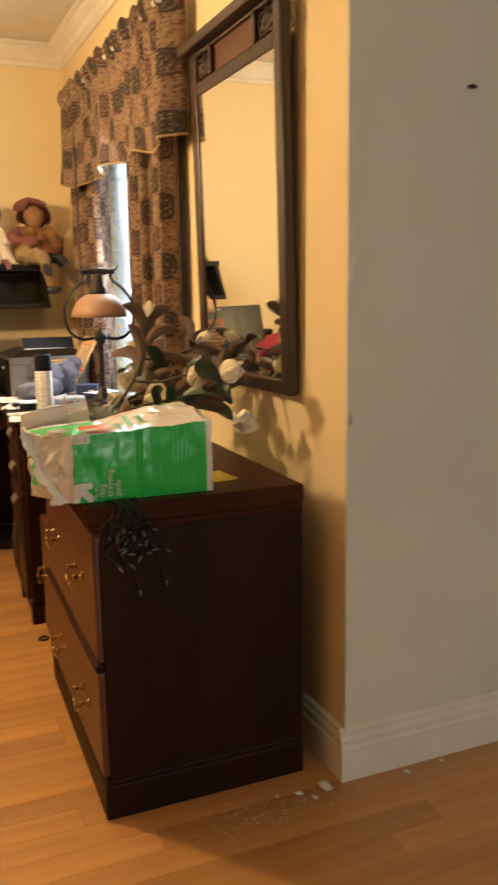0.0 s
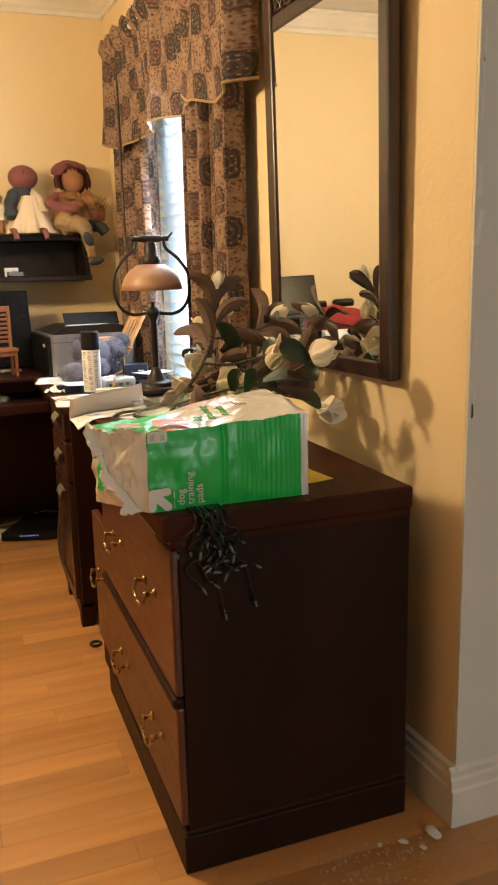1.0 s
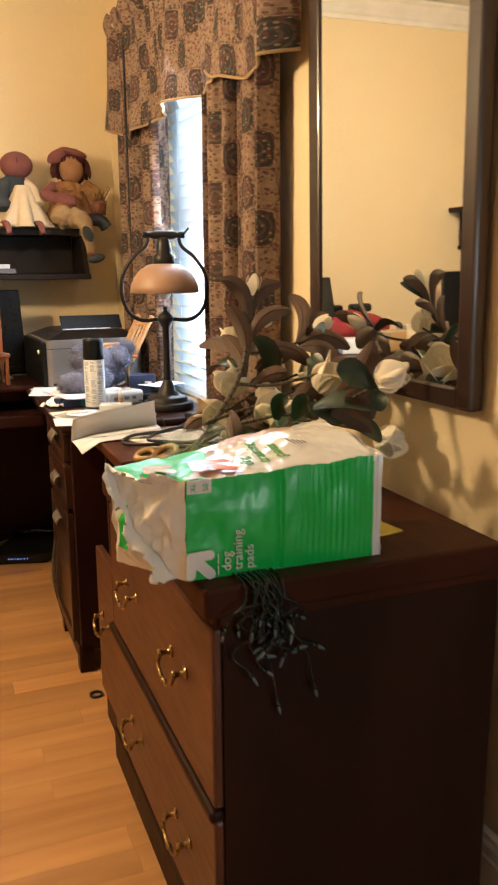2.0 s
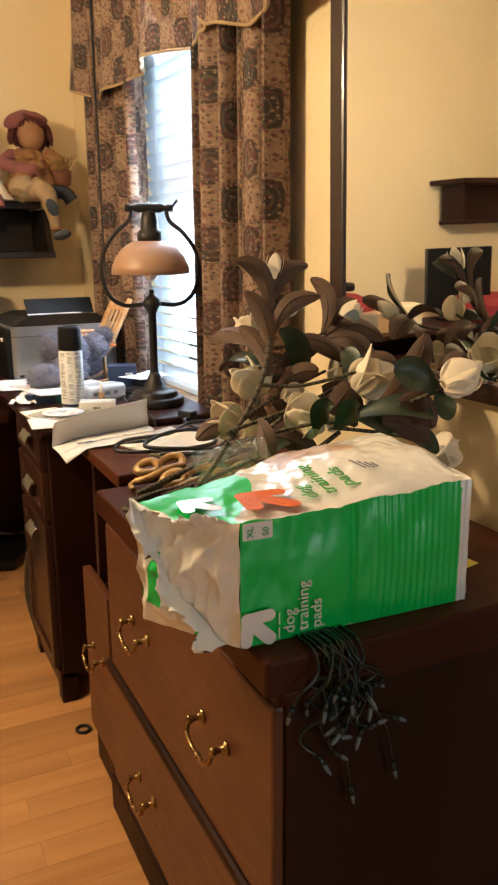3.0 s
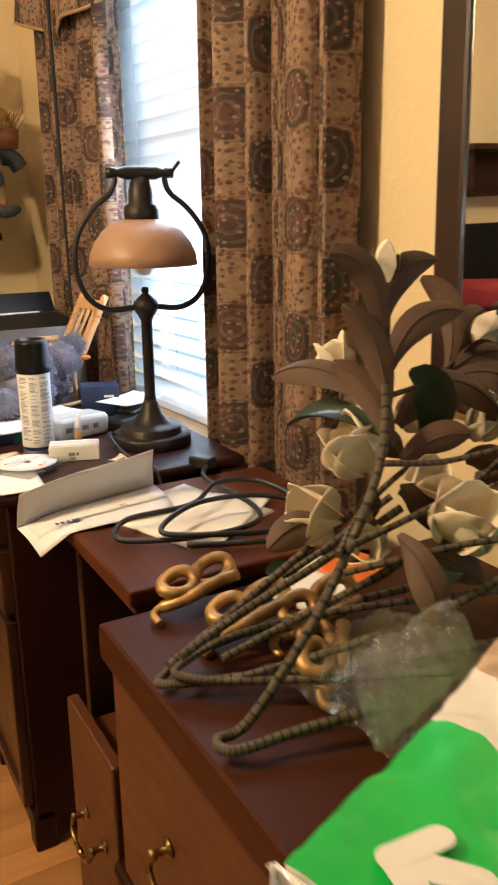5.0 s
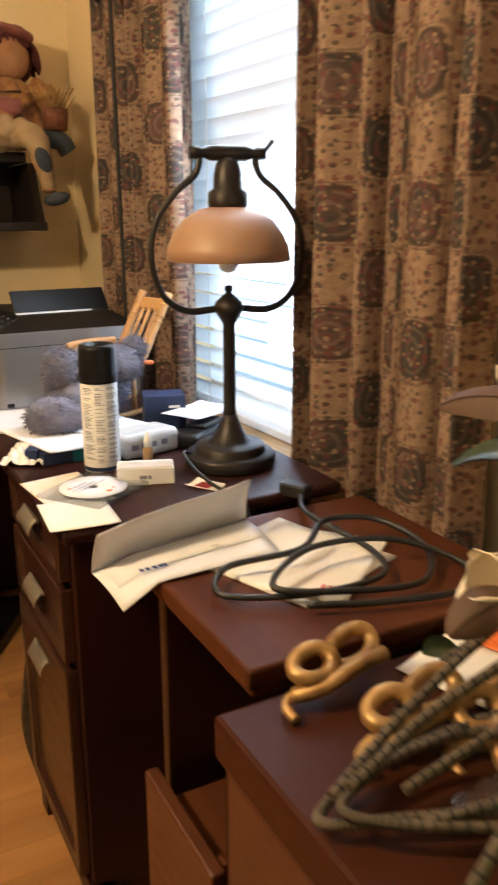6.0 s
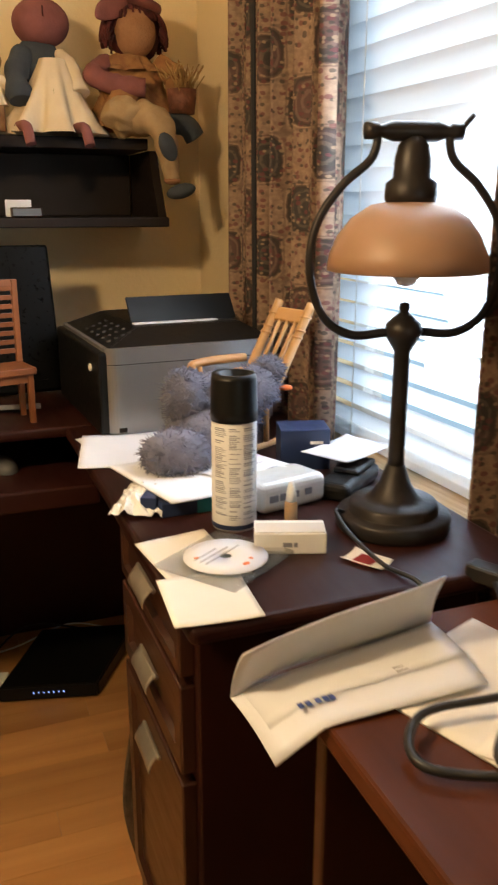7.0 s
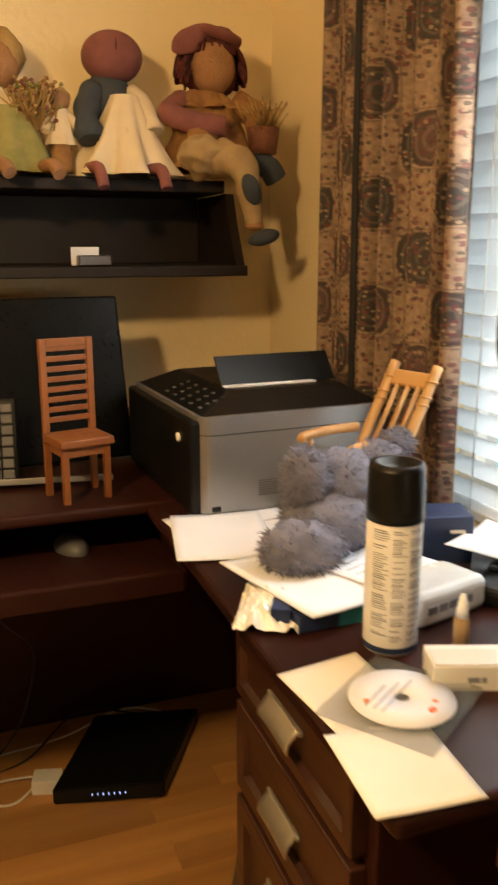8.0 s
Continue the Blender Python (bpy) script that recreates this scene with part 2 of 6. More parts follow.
def fabric(name):
    """Tapestry print: half-drop oval medallions and tan diamonds, with scattered small flowers."""
    m = bpy.data.materials.new(name)
    nt, p, add, link = nodes_of(m)

    def put(sock, v):
        if isinstance(v, (int, float)):
            sock.default_value = v
        elif isinstance(v, tuple):
            sock.default_value = (*v, 1)
        else:
            link(v, sock)

    def calc(op, a, b=0.0, c=0.0):
        n = add("ShaderNodeMath")
        n.operation = op
        put(n.inputs[0], a), put(n.inputs[1], b), put(n.inputs[2], c)
        return n.outputs[0]

    def step(v, lo, hi):
        n = add("ShaderNodeMapRange")
        n.inputs[1].default_value, n.inputs[2].default_value = lo, hi
        link(v, n.inputs[0])
        return n.outputs[0]

    def blend(f, a, b):
        n = add("ShaderNodeMix")
        n.data_type = "RGBA"
        put(n.inputs[0], f), put(n.inputs[6], a), put(n.inputs[7], b)
        return n.outputs[2]

    def grain(scale, detail=3.0):
        n = add("ShaderNodeTexNoise")
        n.inputs["Scale"].default_value, n.inputs["Detail"].default_value = scale, detail
        link(tc.outputs["UV"], n.inputs[0])
        return n.outputs[0]

    tc, sep = add("ShaderNodeTexCoord"), add("ShaderNodeSeparateXYZ")
    link(tc.outputs["UV"], sep.inputs[0])
    wob, mott, fine, broad = grain(9), grain(75, 4), grain(260, 2), grain(5.5, 1)
    shift = calc("MULTIPLY_ADD", wob, 0.5, -0.25)
    cu = calc("COSINE", calc("MULTIPLY_ADD", sep.outputs[0], 2 * math.pi / 0.175, shift))
    cv = calc("COSINE", calc("MULTIPLY", sep.outputs[1], 2 * math.pi / 0.190))
    g = calc("MULTIPLY_ADD", mott, 0.16, calc("MULTIPLY_ADD", cu, cv, -0.08))
    inside = step(g, 0.17, 0.21)
    rim = calc("MULTIPLY", step(g, 0.09, 0.14), calc("SUBTRACT", 1.0, step(g, 0.25, 0.36)))
    neck = calc("MULTIPLY", calc("SUBTRACT", 1.0, step(calc("ABSOLUTE", g), 0.03, 0.07)), 0.45)
    fan = step(calc("SINE", calc("MULTIPLY", g, 17.0)), 0.2, 0.7)
    ground = blend(step(mott, 0.35, 0.65), (0.36, 0.250, 0.175), (0.235, 0.155, 0.115))
    slate = blend(fan, (0.044, 0.043, 0.042), (0.095, 0.080, 0.070))
    wine = blend(fan, (0.105, 0.064, 0.060), (0.170, 0.112, 0.092))
    med = blend(step(broad, 0.50, 0.56), slate, wine)
    colour = blend(inside, ground, med)
    colour = blend(neck, colour, (0.075, 0.052, 0.042))
    colour = blend(calc("MULTIPLY", rim, 0.75), colour, (0.045, 0.036, 0.032))
    for scale, rgb, seed, size in ((58, (0.14, 0.045, 0.050), 0.0, 0.30), (66, (0.050, 0.050, 0.044), 4.1, 0.26), (62, (0.33, 0.235, 0.155), 8.7, 0.20)):
        mp, vo = add("ShaderNodeMapping"), add("ShaderNodeTexVoronoi")
        mp.inputs["Location"].default_value, mp.inputs["Scale"].default_value = (seed, seed * 1.7, 0), (1.0, 1.25, 1)
        link(tc.outputs["UV"], mp.inputs[0])
        vo.voronoi_dimensions, vo.inputs["Scale"].default_value = "2D", scale
        link(mp.outputs[0], vo.inputs["Vector"])
        pick = add("ShaderNodeSeparateColor")
        link(vo.outputs["Color"], pick.inputs[0])
        d = calc("MULTIPLY_ADD", mott, 0.55, calc("ADD", vo.outputs["Distance"], -0.275))
        spot = calc("MULTIPLY", calc("SUBTRACT", 1.0, step(d, size - 0.05, size + 0.05)), step(pick.outputs[0], 0.45, 0.5))
        colour = blend(calc("MULTIPLY", spot, 0.75), colour, rgb)
    colour = blend(calc("MULTIPLY", fine, 0.5), colour, blend(0.5, colour, (0.11, 0.072, 0.052)))
    link(colour, p.inputs["Base Color"])
    weave, b = grain(520, 2), add("ShaderNodeBump")
    b.inputs["Strength"].default_value, b.inputs["Distance"].default_value = 0.4, 0.002
    link(weave, b.inputs["Height"]), link(b.outputs[0], p.inputs["Normal"])
    p.inputs["Roughness"].default_value, p.inputs["Specular IOR Level"].default_value = 0.92, 0.15
    return m


M_FABRIC = fabric("tapestry_print_cloth")
M_PIPING = mat("tan_piping", (0.40, 0.28, 0.15), None, 20, 0.9, bump=0.2)


# ---- mesh helpers ----
I4 = Matrix.Identity(4)


def box(bm, x0, x1, y0, y1, z0, z1, b=0.0, mi=0, m=I4, seg=2):
    c = Matrix.Translation(((x0 + x1) / 2, (y0 + y1) / 2, (z0 + z1) / 2)) @ Matrix.Diagonal((abs(x1 - x0), abs(y1 - y0), abs(z1 - z0), 1))
    vs = bmesh.ops.create_cube(bm, size=1.0, matrix=m @ c)["verts"]
    fs = {f for v in vs for f in v.link_faces}
    for f in fs:
        f.material_index = mi
    if b:
        es = list({e for v in vs for e in v.link_edges})
        bmesh.ops.bevel(bm, geom=es, offset=b, segments=seg, affect="EDGES", profile=0.5, clamp_overlap=True, material=mi)


def lathe(bm, prof, seg=28, m=I4, mi=0):
    rings = []
    for r, z in prof:
        rings.append([bm.verts.new(m @ Vector((max(r, 1e-4) * math.cos(2 * math.pi * k / seg), max(r, 1e-4) * math.sin(2 * math.pi * k / seg), z))) for k in range(seg)])
    for a, b in zip(rings, rings[1:]):
        for k in range(seg):
            f = bm.faces.new((a[k], a[(k + 1) % seg], b[(k + 1) % seg], b[k]))
            f.smooth, f.material_index = True, mi


def smooth(pts, n=8):
    """Catmull-Rom through the points."""
    ps = [Vector(q) for q in pts]
    ps = [2 * ps[0] - ps[1]] + ps + [2 * ps[-1] - ps[-2]]
    out = []
    for i in range(1, len(ps) - 2):
        a, b, c, d = ps[i - 1:i + 3]
        for k in range(n):
            t = k / n
            out.append(0.5 * ((2 * b) + (c - a) * t + (2 * a - 5 * b + 4 * c - d) * t * t + (3 * b - a - 3 * c + d) * t ** 3))
    return out + [ps[-2]]


def tube(bm, pts, r, seg=8, mi=0, r2=None, closed=False, rib=0.0, band=False, lump=0.0):
    ps = [Vector(q) for q in pts]
    n, up, rings = len(ps), None, []
    for i, q in enumerate(ps):
        d = (ps[(i + 1) % n] - ps[i - 1]) if closed else (ps[min(i + 1, n - 1)] - ps[max(i - 1, 0)])
        d = d.normalized() if d.length > 1e-9 else Vector((0, 0, 1))
        if up is None:
            up = d.orthogonal().normalized()
        up = (up - d * up.dot(d))
        up = up.normalized() if up.length > 1e-6 else d.orthogonal().normalized()
        side = d.cross(up)
        rad = r if r2 is None else r + (r2 - r) * i / (n - 1)
        if lump:
            rad *= 1 + lump * noise.noise(q * 45)
        if rib and i % 2:
            rad *= 1 - rib
        rings.append([bm.verts.new(q + rad * (math.cos(2 * math.pi * k / seg) * up + math.sin(2 * math.pi * k / seg) * side)) for k in range(seg)])
    pairs = list(zip(rings, rings[1:] + rings[:1])) if closed else list(zip(rings, rings[1:]))
    for i, (a, b) in enumerate(pairs):
        for k in range(seg):
            f = bm.faces.new((a[k], a[(k + 1) % seg], b[(k + 1) % seg], b[k]))
            f.smooth, f.material_index = True, mi + (1 if band and i % 4 == 3 else 0)
    if not closed:
        for ring in (rings[0][::-1], rings[-1]):
            bm.faces.new(ring).material_index = mi


def blob(bm, c, r, rot=(0, 0, 0), mi=0, seg=20, rough=0.0, freq=20.0):
    m = pose(*c, *rot) @ Matrix.Diagonal((*r, 1))
    vs = bmesh.ops.create_uvsphere(bm, u_segments=seg, v_segments=max(seg * 2 // 3, 6), radius=1.0, matrix=m)["verts"]
    cc = Vector(c)
    for v in vs:
        if rough:
            v.co += (v.co - cc).normalized() * rough * noise.noise(v.co * freq)
        for f in v.link_faces:
            f.smooth, f.material_index = True, mi


def slab(bm, pts, t=0.0008, mi=0, m=I4):
    """A thin solid sheet over a flat outline given in its own plane, thickness t upward."""
    lo = [bm.verts.new(m @ Vector((x, y, 0))) for x, y in pts]
    hi = [bm.verts.new(m @ Vector((x, y, t))) for x, y in pts]
    bm.faces.new(lo[::-1]).material_index = mi
    bm.faces.new(hi).material_index = mi
    for k in range(len(pts)):
        j = (k + 1) % len(pts)
        bm.faces.new((lo[k], lo[j], hi[j], hi[k])).material_index = mi


def grid_sheet(bm, fn, nu, nv, mi=0, uv=None):
    """A surface fn(i/nu, j/nv) -> point; uv(a, b) -> texture place."""
    vs = [[bm.verts.new(fn(i / nu, j / nv)) for j in range(nv + 1)] for i in range(nu + 1)]
    lay = bm.loops.layers.uv.verify() if uv else None
    for i in range(nu):
        for j in range(nv):
            f = bm.faces.new((vs[i][j], vs[i + 1][j], vs[i + 1][j + 1], vs[i][j + 1]))
            f.smooth, f.material_index = True, mi
            if uv:
                for lp, (a, b) in zip(f.loops, ((i, j), (i + 1, j), (i + 1, j + 1), (i, j + 1))):
                    lp[lay].uv = uv(a / nu, b / nv)


def part(name, bm, material, parent=None, label="", m=None, solid=0.0):
    me = bpy.data.meshes.new(name)
    bmesh.ops.recalc_face_normals(bm, faces=bm.faces)
    bm.to_mesh(me)
    bm.free()
    for q in (material if isinstance(material, (list, tuple)) else [material]):
        me.materials.append(q)
    ob = new(name, me)
    if m is not None:
        ob.matrix_world = m
    if parent:
        ob.parent = parent
    if label:
        ob["label"] = label
    if solid:
        md = ob.modifiers.new("thick", "SOLIDIFY")
        md.thickness, md.offset = solid, 0
    return ob


def boxpart(name, dims, material, parent=None, label="", b=0.003, m=I4):
    bm = bmesh.new()
    box(bm, *dims, b=b, m=m)
    return part(name, bm, material, parent, label)


def thing(name, label, category, m=I4, group=""):
    ob = new(name)
    ob.empty_display_size = 0.05
    ob.matrix_world = m
    return tagged(ob, label, category, group)


def words(name, text, size, material, parent, m, depth=0.0004):
    cu = bpy.data.curves.new(name, "FONT")
    cu.body, cu.size, cu.extrude, cu.resolution_u = text, size, depth, 4
    tmp = bpy.data.objects.new(name, cu)
    scene.collection.objects.link(tmp)
    me = bpy.data.meshes.new_from_object(tmp.evaluated_get(bpy.context.evaluated_depsgraph_get()))
    bpy.data.objects.remove(tmp)
    me.materials.clear()
    me.materials.append(material)
    ob = new(name, me)
    ob.matrix_world = m
    ob.parent = parent
    return ob


# ---- structure ----
WM = pose(1.237, 2.08, 0, 0, 0, 2.25)          # window wall: local y runs along it, the room is at local x < 0
NORTH, CEILZ, WEST, SOUTH, EAST2 = 4.85, 2.45, -2.5, -2.4, 3.2
WU0, WU1, WZ0, WZ1 = 1.16, 2.06, 0.735, 2.08   # window opening


def structure(name, bm, material, label):
    return tagged(part(name, bm, material), label, name.split("_")[0], kind="structure")


bm = bmesh.new()
box(bm, 0, 0.16, 0.003, WU0, 0, CEILZ, m=WM)
box(bm, 0, 0.16, WU1, 2.95, 0, CEILZ, m=WM)
box(bm, 0, 0.16, WU0, WU1, 0, WZ0, m=WM)
box(bm, 0, 0.16, WU0, WU1, WZ1, CEILZ, m=WM)
structure("wall_east", bm, M_WALL, "warm yellow painted textured wall with a window")
bm = bmesh.new()
box(bm, 1.2375, EAST2, 2.076, 2.24, 0, CEILZ)
structure("wall_grey", bm, M_GREY, "grey painted wall end at the opening")
bm = bmesh.new()
box(bm, WEST - 0.1, 1.2, NORTH, NORTH + 0.12, 0, CEILZ)
structure("wall_north", bm, M_WALL, "warm yellow painted textured wall behind the desk")
bm = bmesh.new()
box(bm, WEST - 0.12, WEST, SOUTH - 0.1, NORTH, 0, CEILZ)
structure("wall_west", bm, M_WALL, "plain warm yellow painted wall")
# south and passage walls stay unseen; their dark colour keeps the floor's shade deep
bm = bmesh.new()
box(bm, WEST, 0.9, SOUTH - 0.12, SOUTH, 0, CEILZ)
box(bm, 2.3, EAST2, SOUTH - 0.12, SOUTH, 0, CEILZ)
box(bm, 0.9, 2.3, SOUTH - 0.12, SOUTH, 0, 0.9)
box(bm, 0.9, 2.3, SOUTH - 0.12, SOUTH, 1.4, CEILZ)
structure("wall_south", bm, M_DARKWALL, "unseen wall, dark brown to cut bounced light, with a wide opening to daylight")
bm = bmesh.new()
box(bm, EAST2, EAST2 + 0.12, SOUTH - 0.1, 2.24, 0, CEILZ)
structure("wall_passage", bm, M_DARKWALL, "unseen passage wall, dark brown to cut bounced light")
bm = bmesh.new()
box(bm, WEST - 0.1, EAST2 + 0.1, SOUTH - 0.1, NORTH + 0.1, CEILZ, CEILZ + 0.1)
structure("ceiling", bm, M_CEIL, "white textured ceiling lit warm")
bm = bmesh.new()
box(bm, WEST - 0.1, EAST2 + 0.1, SOUTH - 0.1, NORTH + 0.1, -0.12, -0.012)
floor = structure("floor", bm, M_SUB, "honey oak strip floor with satin finish")


def moulding(name, prof, a, b, out, material, label):
    """A profile (distance from wall, height) swept straight from a to b; out points into the room."""
    bm = bmesh.new()
    a, b, out = Vector(a), Vector(b), Vector(out).normalized()
    ends = [[bm.verts.new(q + out * d + Vector((0, 0, z))) for d, z in prof] for q in (a, b)]
    n = len(prof)
    for k in range(n):
        bm.faces.new((ends[0][k], ends[0][(k + 1) % n], ends[1][(k + 1) % n], ends[1][k]))
    bm.faces.new(ends[0][::-1]), bm.faces.new(ends[1])
    return structure(name, bm, material, label)


CROWN = [(0.0, -0.005), (0.085, -0.005), (0.085, -0.02), (0.068, -0.028), (0.060, -0.042), (0.036, -0.062), (0.026, -0.078), (0.012, -0.086), (0.012, -0.105), (0.0, -0.105)]
wc = lambda u: (WM @ Vector((0, u, CEILZ)))
wout = WM.to_3x3() @ Vector((-1, 0, 0))
moulding("trim_crown_east", CROWN, wc(0.0), wc(2.77), wout, M_TRIM, "white crown moulding lit warm")
moulding("trim_crown_north", CROWN, (WEST, NORTH, CEILZ), (1.13, NORTH, CEILZ), (0, -1, 0), M_TRIM, "white crown moulding lit warm")
BASE = [(0.0, 0.0), (0.018, 0.0), (0.018, 0.085), (0.014, 0.090), (0.014, 0.108), (0.009, 0.116), (0.009, 0.128), (0.0, 0.135)]
wf = lambda u: (WM @ Vector((0, u, 0)))
moulding("baseboard_east", BASE, wf(-0.012), wf(2.77), wout, M_TRIM, "white moulded baseboard, scuffed")
moulding("baseboard_grey", BASE, (1.219, 2.076, 0), (EAST2, 2.076, 0), (0, -1, 0), M_TRIM, "white moulded baseboard, scuffed")
moulding("baseboard_north", BASE, (WEST, NORTH, 0), (1.12, NORTH, 0), (0, -1, 0), M_TRIM, "white moulded baseboard behind the desk")

# worn paint along the outside corner of the wall
bm = bmesh.new()
for k in range(14):
    z = random.uniform(0.9, 2.3)
    hgt, wid = random.uniform(0.006, 0.035), random.uniform(0.002, 0.006)
    box(bm, -wid, wid, -0.0012, 0.0005, -hgt, hgt, b=0.001, seg=1, m=pose(1.243 + random.uniform(0, 0.006), 2.076, z, 0, random.uniform(-12, 12), 0))
chips = structure("trim_paint_chips", bm, M_TRIM, "chipped white paint along the wall corner")
chips["category"] = "paint"

bm = bmesh.new()
tube(bm, [(1.555, 2.076, 1.655), (1.555, 2.066, 1.657)], 0.004, 8)
box(bm, 1.545, 1.568, 2.068, 2.0755, 1.652, 1.658, b=0.001)
structure("trim_hook", bm, M_BRONZE, "small dark picture hook left in the wall")

# window: frame, glass, sill, and daylight beyond
win = new("window_1")
win.matrix_world = WM
tagged(win, "bright double-hung window with white frame and wood sill", "window", kind="structure")
for nm, d in (("window_frame", (0.10, 0.15, WU0, WU0 + 0.05, WZ0, WZ1)), ("window_frame", (0.10, 0.15, WU1 - 0.05, WU1, WZ0, WZ1)),
              ("window_frame", (0.10, 0.15, WU0 + 0.05, WU1 - 0.05, WZ1 - 0.05, WZ1)), ("window_frame", (0.10, 0.15, WU0 + 0.05, WU1 - 0.05, WZ0, WZ0 + 0.05)),
              ("window_frame", (0.105, 0.145, WU0 + 0.05, WU1 - 0.05, 1.37, 1.41))):
    boxpart(nm, d, M_WHITEPL, win)
pane = boxpart("pane", (0.122, 0.126, WU0 + 0.045, WU1 - 0.045, WZ0 + 0.045, WZ1 - 0.045), M_GLASS, win, b=0)
pane.visible_shadow = False
boxpart("window_sill", (-0.045, 0.10, WU0 - 0.03, WU1 + 0.03, WZ0 - 0.022, WZ0 + 0.004), M_SILL, win, "ribbed tan wooden sill", b=0.004)
bm = bmesh.new()
box(bm, 2.8, 2.82, 1.9, 7.4, -4.0, 5.0)
structure("backdrop", bm, M_SKYGLOW, "pale overcast daylight outside the window")

# blind
blind = thing("window_blind", "white wide-slat blind glowing with daylight", "blind", WM)
boxpart("headrail", (0.0, 0.06, WU0 + 0.012, WU1 - 0.012, WZ1 - 0.06, WZ1 - 0.004), M_SLAT, blind)
boxpart("bottom_rail", (0.008, 0.056, WU0 + 0.012, WU1 - 0.012, WZ0 + 0.008, WZ0 + 0.026), M_SLAT, blind)
bm = bmesh.new()
L = (WU1 - WU0) / 2 - 0.014
grid_sheet(bm, lambda a, b: Vector(((b - 0.5) * 0.05, (a - 0.5) * 2 * L, 0.004 * (1 - (2 * b - 1) ** 2))), 1, 6)
first = part("slat", bm, M_SLAT, blind, solid=0)
me_slat = first.data
bpy.data.objects.remove(first)
zs, pitch = WZ0 + 0.05, 0.0425
k = 0
while zs < WZ1 - 0.075:
    s = new("slat", me_slat)
    s.matrix_world = pose(0.032, (WU0 + WU1) / 2, zs, 0, random.gauss(60, 1.2), 0)
    s.parent = blind
    zs += pitch
for u in (WU0 + 0.16, WU1 - 0.16):
    bm = bmesh.new()
    tube(bm, [(0.006, u, WZ0 + 0.02), (0.006, u, WZ1 - 0.06)], 0.0012, 5)
    part("cord", bm, M_WHITEPL, blind)


# curtains
def drape(name, u0, u1, z0, z1, d0, amp, folds, label, seed):
    t = thing(name, label, "curtain", WM, "window curtains")
    rnd = random.Random(seed)
    ph = [rnd.uniform(0, 6.28) for _ in range(4)]

    def f(a, b):
        z = z0 + (z1 - z0) * b
        w = a * folds * 2 * math.pi
        gather = 1 + 0.10 * math.sin(b * 3 + ph[0])
        x = -(d0 + amp * gather * (0.65 * math.sin(w + ph[1] + 0.5 * math.sin(b * 2.2)) + 0.35 * math.sin(2.3 * w + ph[2]) * (0.6 + 0.4 * b)))
        u = u0 + (u1 - u0) * a + 0.010 * math.sin(w * 1.5 + ph[3]) + (a - 0.5) * 0.03 * (1 - b)
        return Vector((x, u, z))
    bm = bmesh.new()
    grid_sheet(bm, f, 90, 40, uv=lambda a, b: (a * (u1 - u0) * 2.7 + seed * 0.21, b * (z1 - z0)))
    part("cloth", bm, M_FABRIC, t, solid=0.003)
    return t


drape("curtain", 0.985, 1.405, 0.06, 2.06, 0.064, 0.044, 4.3, "heavy tapestry curtain with tan and burgundy medallions", 1)
left_drape = drape("curtain", 1.855, 2.31, 0.06, 2.06, 0.064, 0.045, 5.2, "heavy tapestry curtain with tan and burgundy medallions", 2)

bm = bmesh.new()
grid_sheet(bm, lambda a, b: Vector((-0.098 + 0.006 * math.sin(b * 5), 2.150 + 0.020 * a + 0.006 * math.sin(b * 4.0), 0.06 + 1.99 * b)), 3, 30)
part("lining_edge", bm, M_LINING, left_drape, "dark navy lining edge", solid=0.003)
val = thing("valance", "scalloped tapestry valance gathered on a rod", "valance", WM)
VU0, VU1, VTOP = 0.89, 2.40, 2.12


def val_low(u):
    tip = [(0.87, 1.70), (0.93, 1.685), (1.06, 1.664), (1.20, 1.69), (1.27, 1.72), (1.30, 1.70), (1.36, 1.688), (1.60, 1.70), (1.77, 1.692), (2.0, 1.67), (2.11, 1.655), (2.2, 1.69), (2.40, 1.735)]
    for (a, za), (b, zb) in zip(tip, tip[1:]):
        if a <= u <= b:
            k = (u - a) / (b - a)
            return za + (zb - za) * (3 * k * k - 2 * k ** 3)
    return 1.70


def valf(a, b):
    """The hanging cloth: a along the rod, b from the hem up to the gathered heading."""
    u = VU0 + (VU1 - VU0) * a
    z = val_low(u) + (VTOP - val_low(u)) * b
    w = a * 2 * math.pi * 13
    swag = 0.5 + 0.5 * math.cos((u - 1.07) / 0.21 * math.pi) if abs(u - 1.07) < 0.21 else 0.0
    depth = 0.105 + 0.018 * math.sin(w + 1.5 * b) * (0.25 + 0.75 * b) + 0.012 * math.sin(2.7 * w + 1) * b ** 2
    depth += 0.030 * (1 - b) * math.sin(w * 0.31 + 2.0) + 0.045 * swag * (1 - b) * (0.4 + b)
    depth += 0.016 * math.sin(max(0, (b - 0.86) / 0.14) * math.pi)
    depth -= 0.030 * math.exp(-((u - 1.285) / 0.025) ** 2) * (1 - b)
    endk = min(a, 1 - a) / 0.03
    if endk < 1:
        depth *= 0.25 + 0.75 * math.sin(endk * math.pi / 2)
    return Vector((-depth, u + 0.005 * math.sin(w * 1.3) * b, z + (0.006 * math.sin(2.7 * w) if b > 0.97 else 0)))


bm = bmesh.new()
grid_sheet(bm, valf, 220, 26, uv=lambda a, b: (a * (VU1 - VU0) * 1.6 + 5.3, b * 0.45 + 0.06))
part("cloth", bm, M_FABRIC, val, solid=0.003)
bm = bmesh.new()
tube(bm, [valf(i / 220, 0) for i in range(221)], 0.0045, 6)
part("piping", bm, M_PIPING, val, "tan corded edge")
bm = bmesh.new()
tube(bm, [(-0.105, VU0 + 0.03, 2.085), (-0.105, VU1 - 0.03, 2.085)], 0.012, 8)
part("curtain_rod", bm, M_WHITEPL, val)

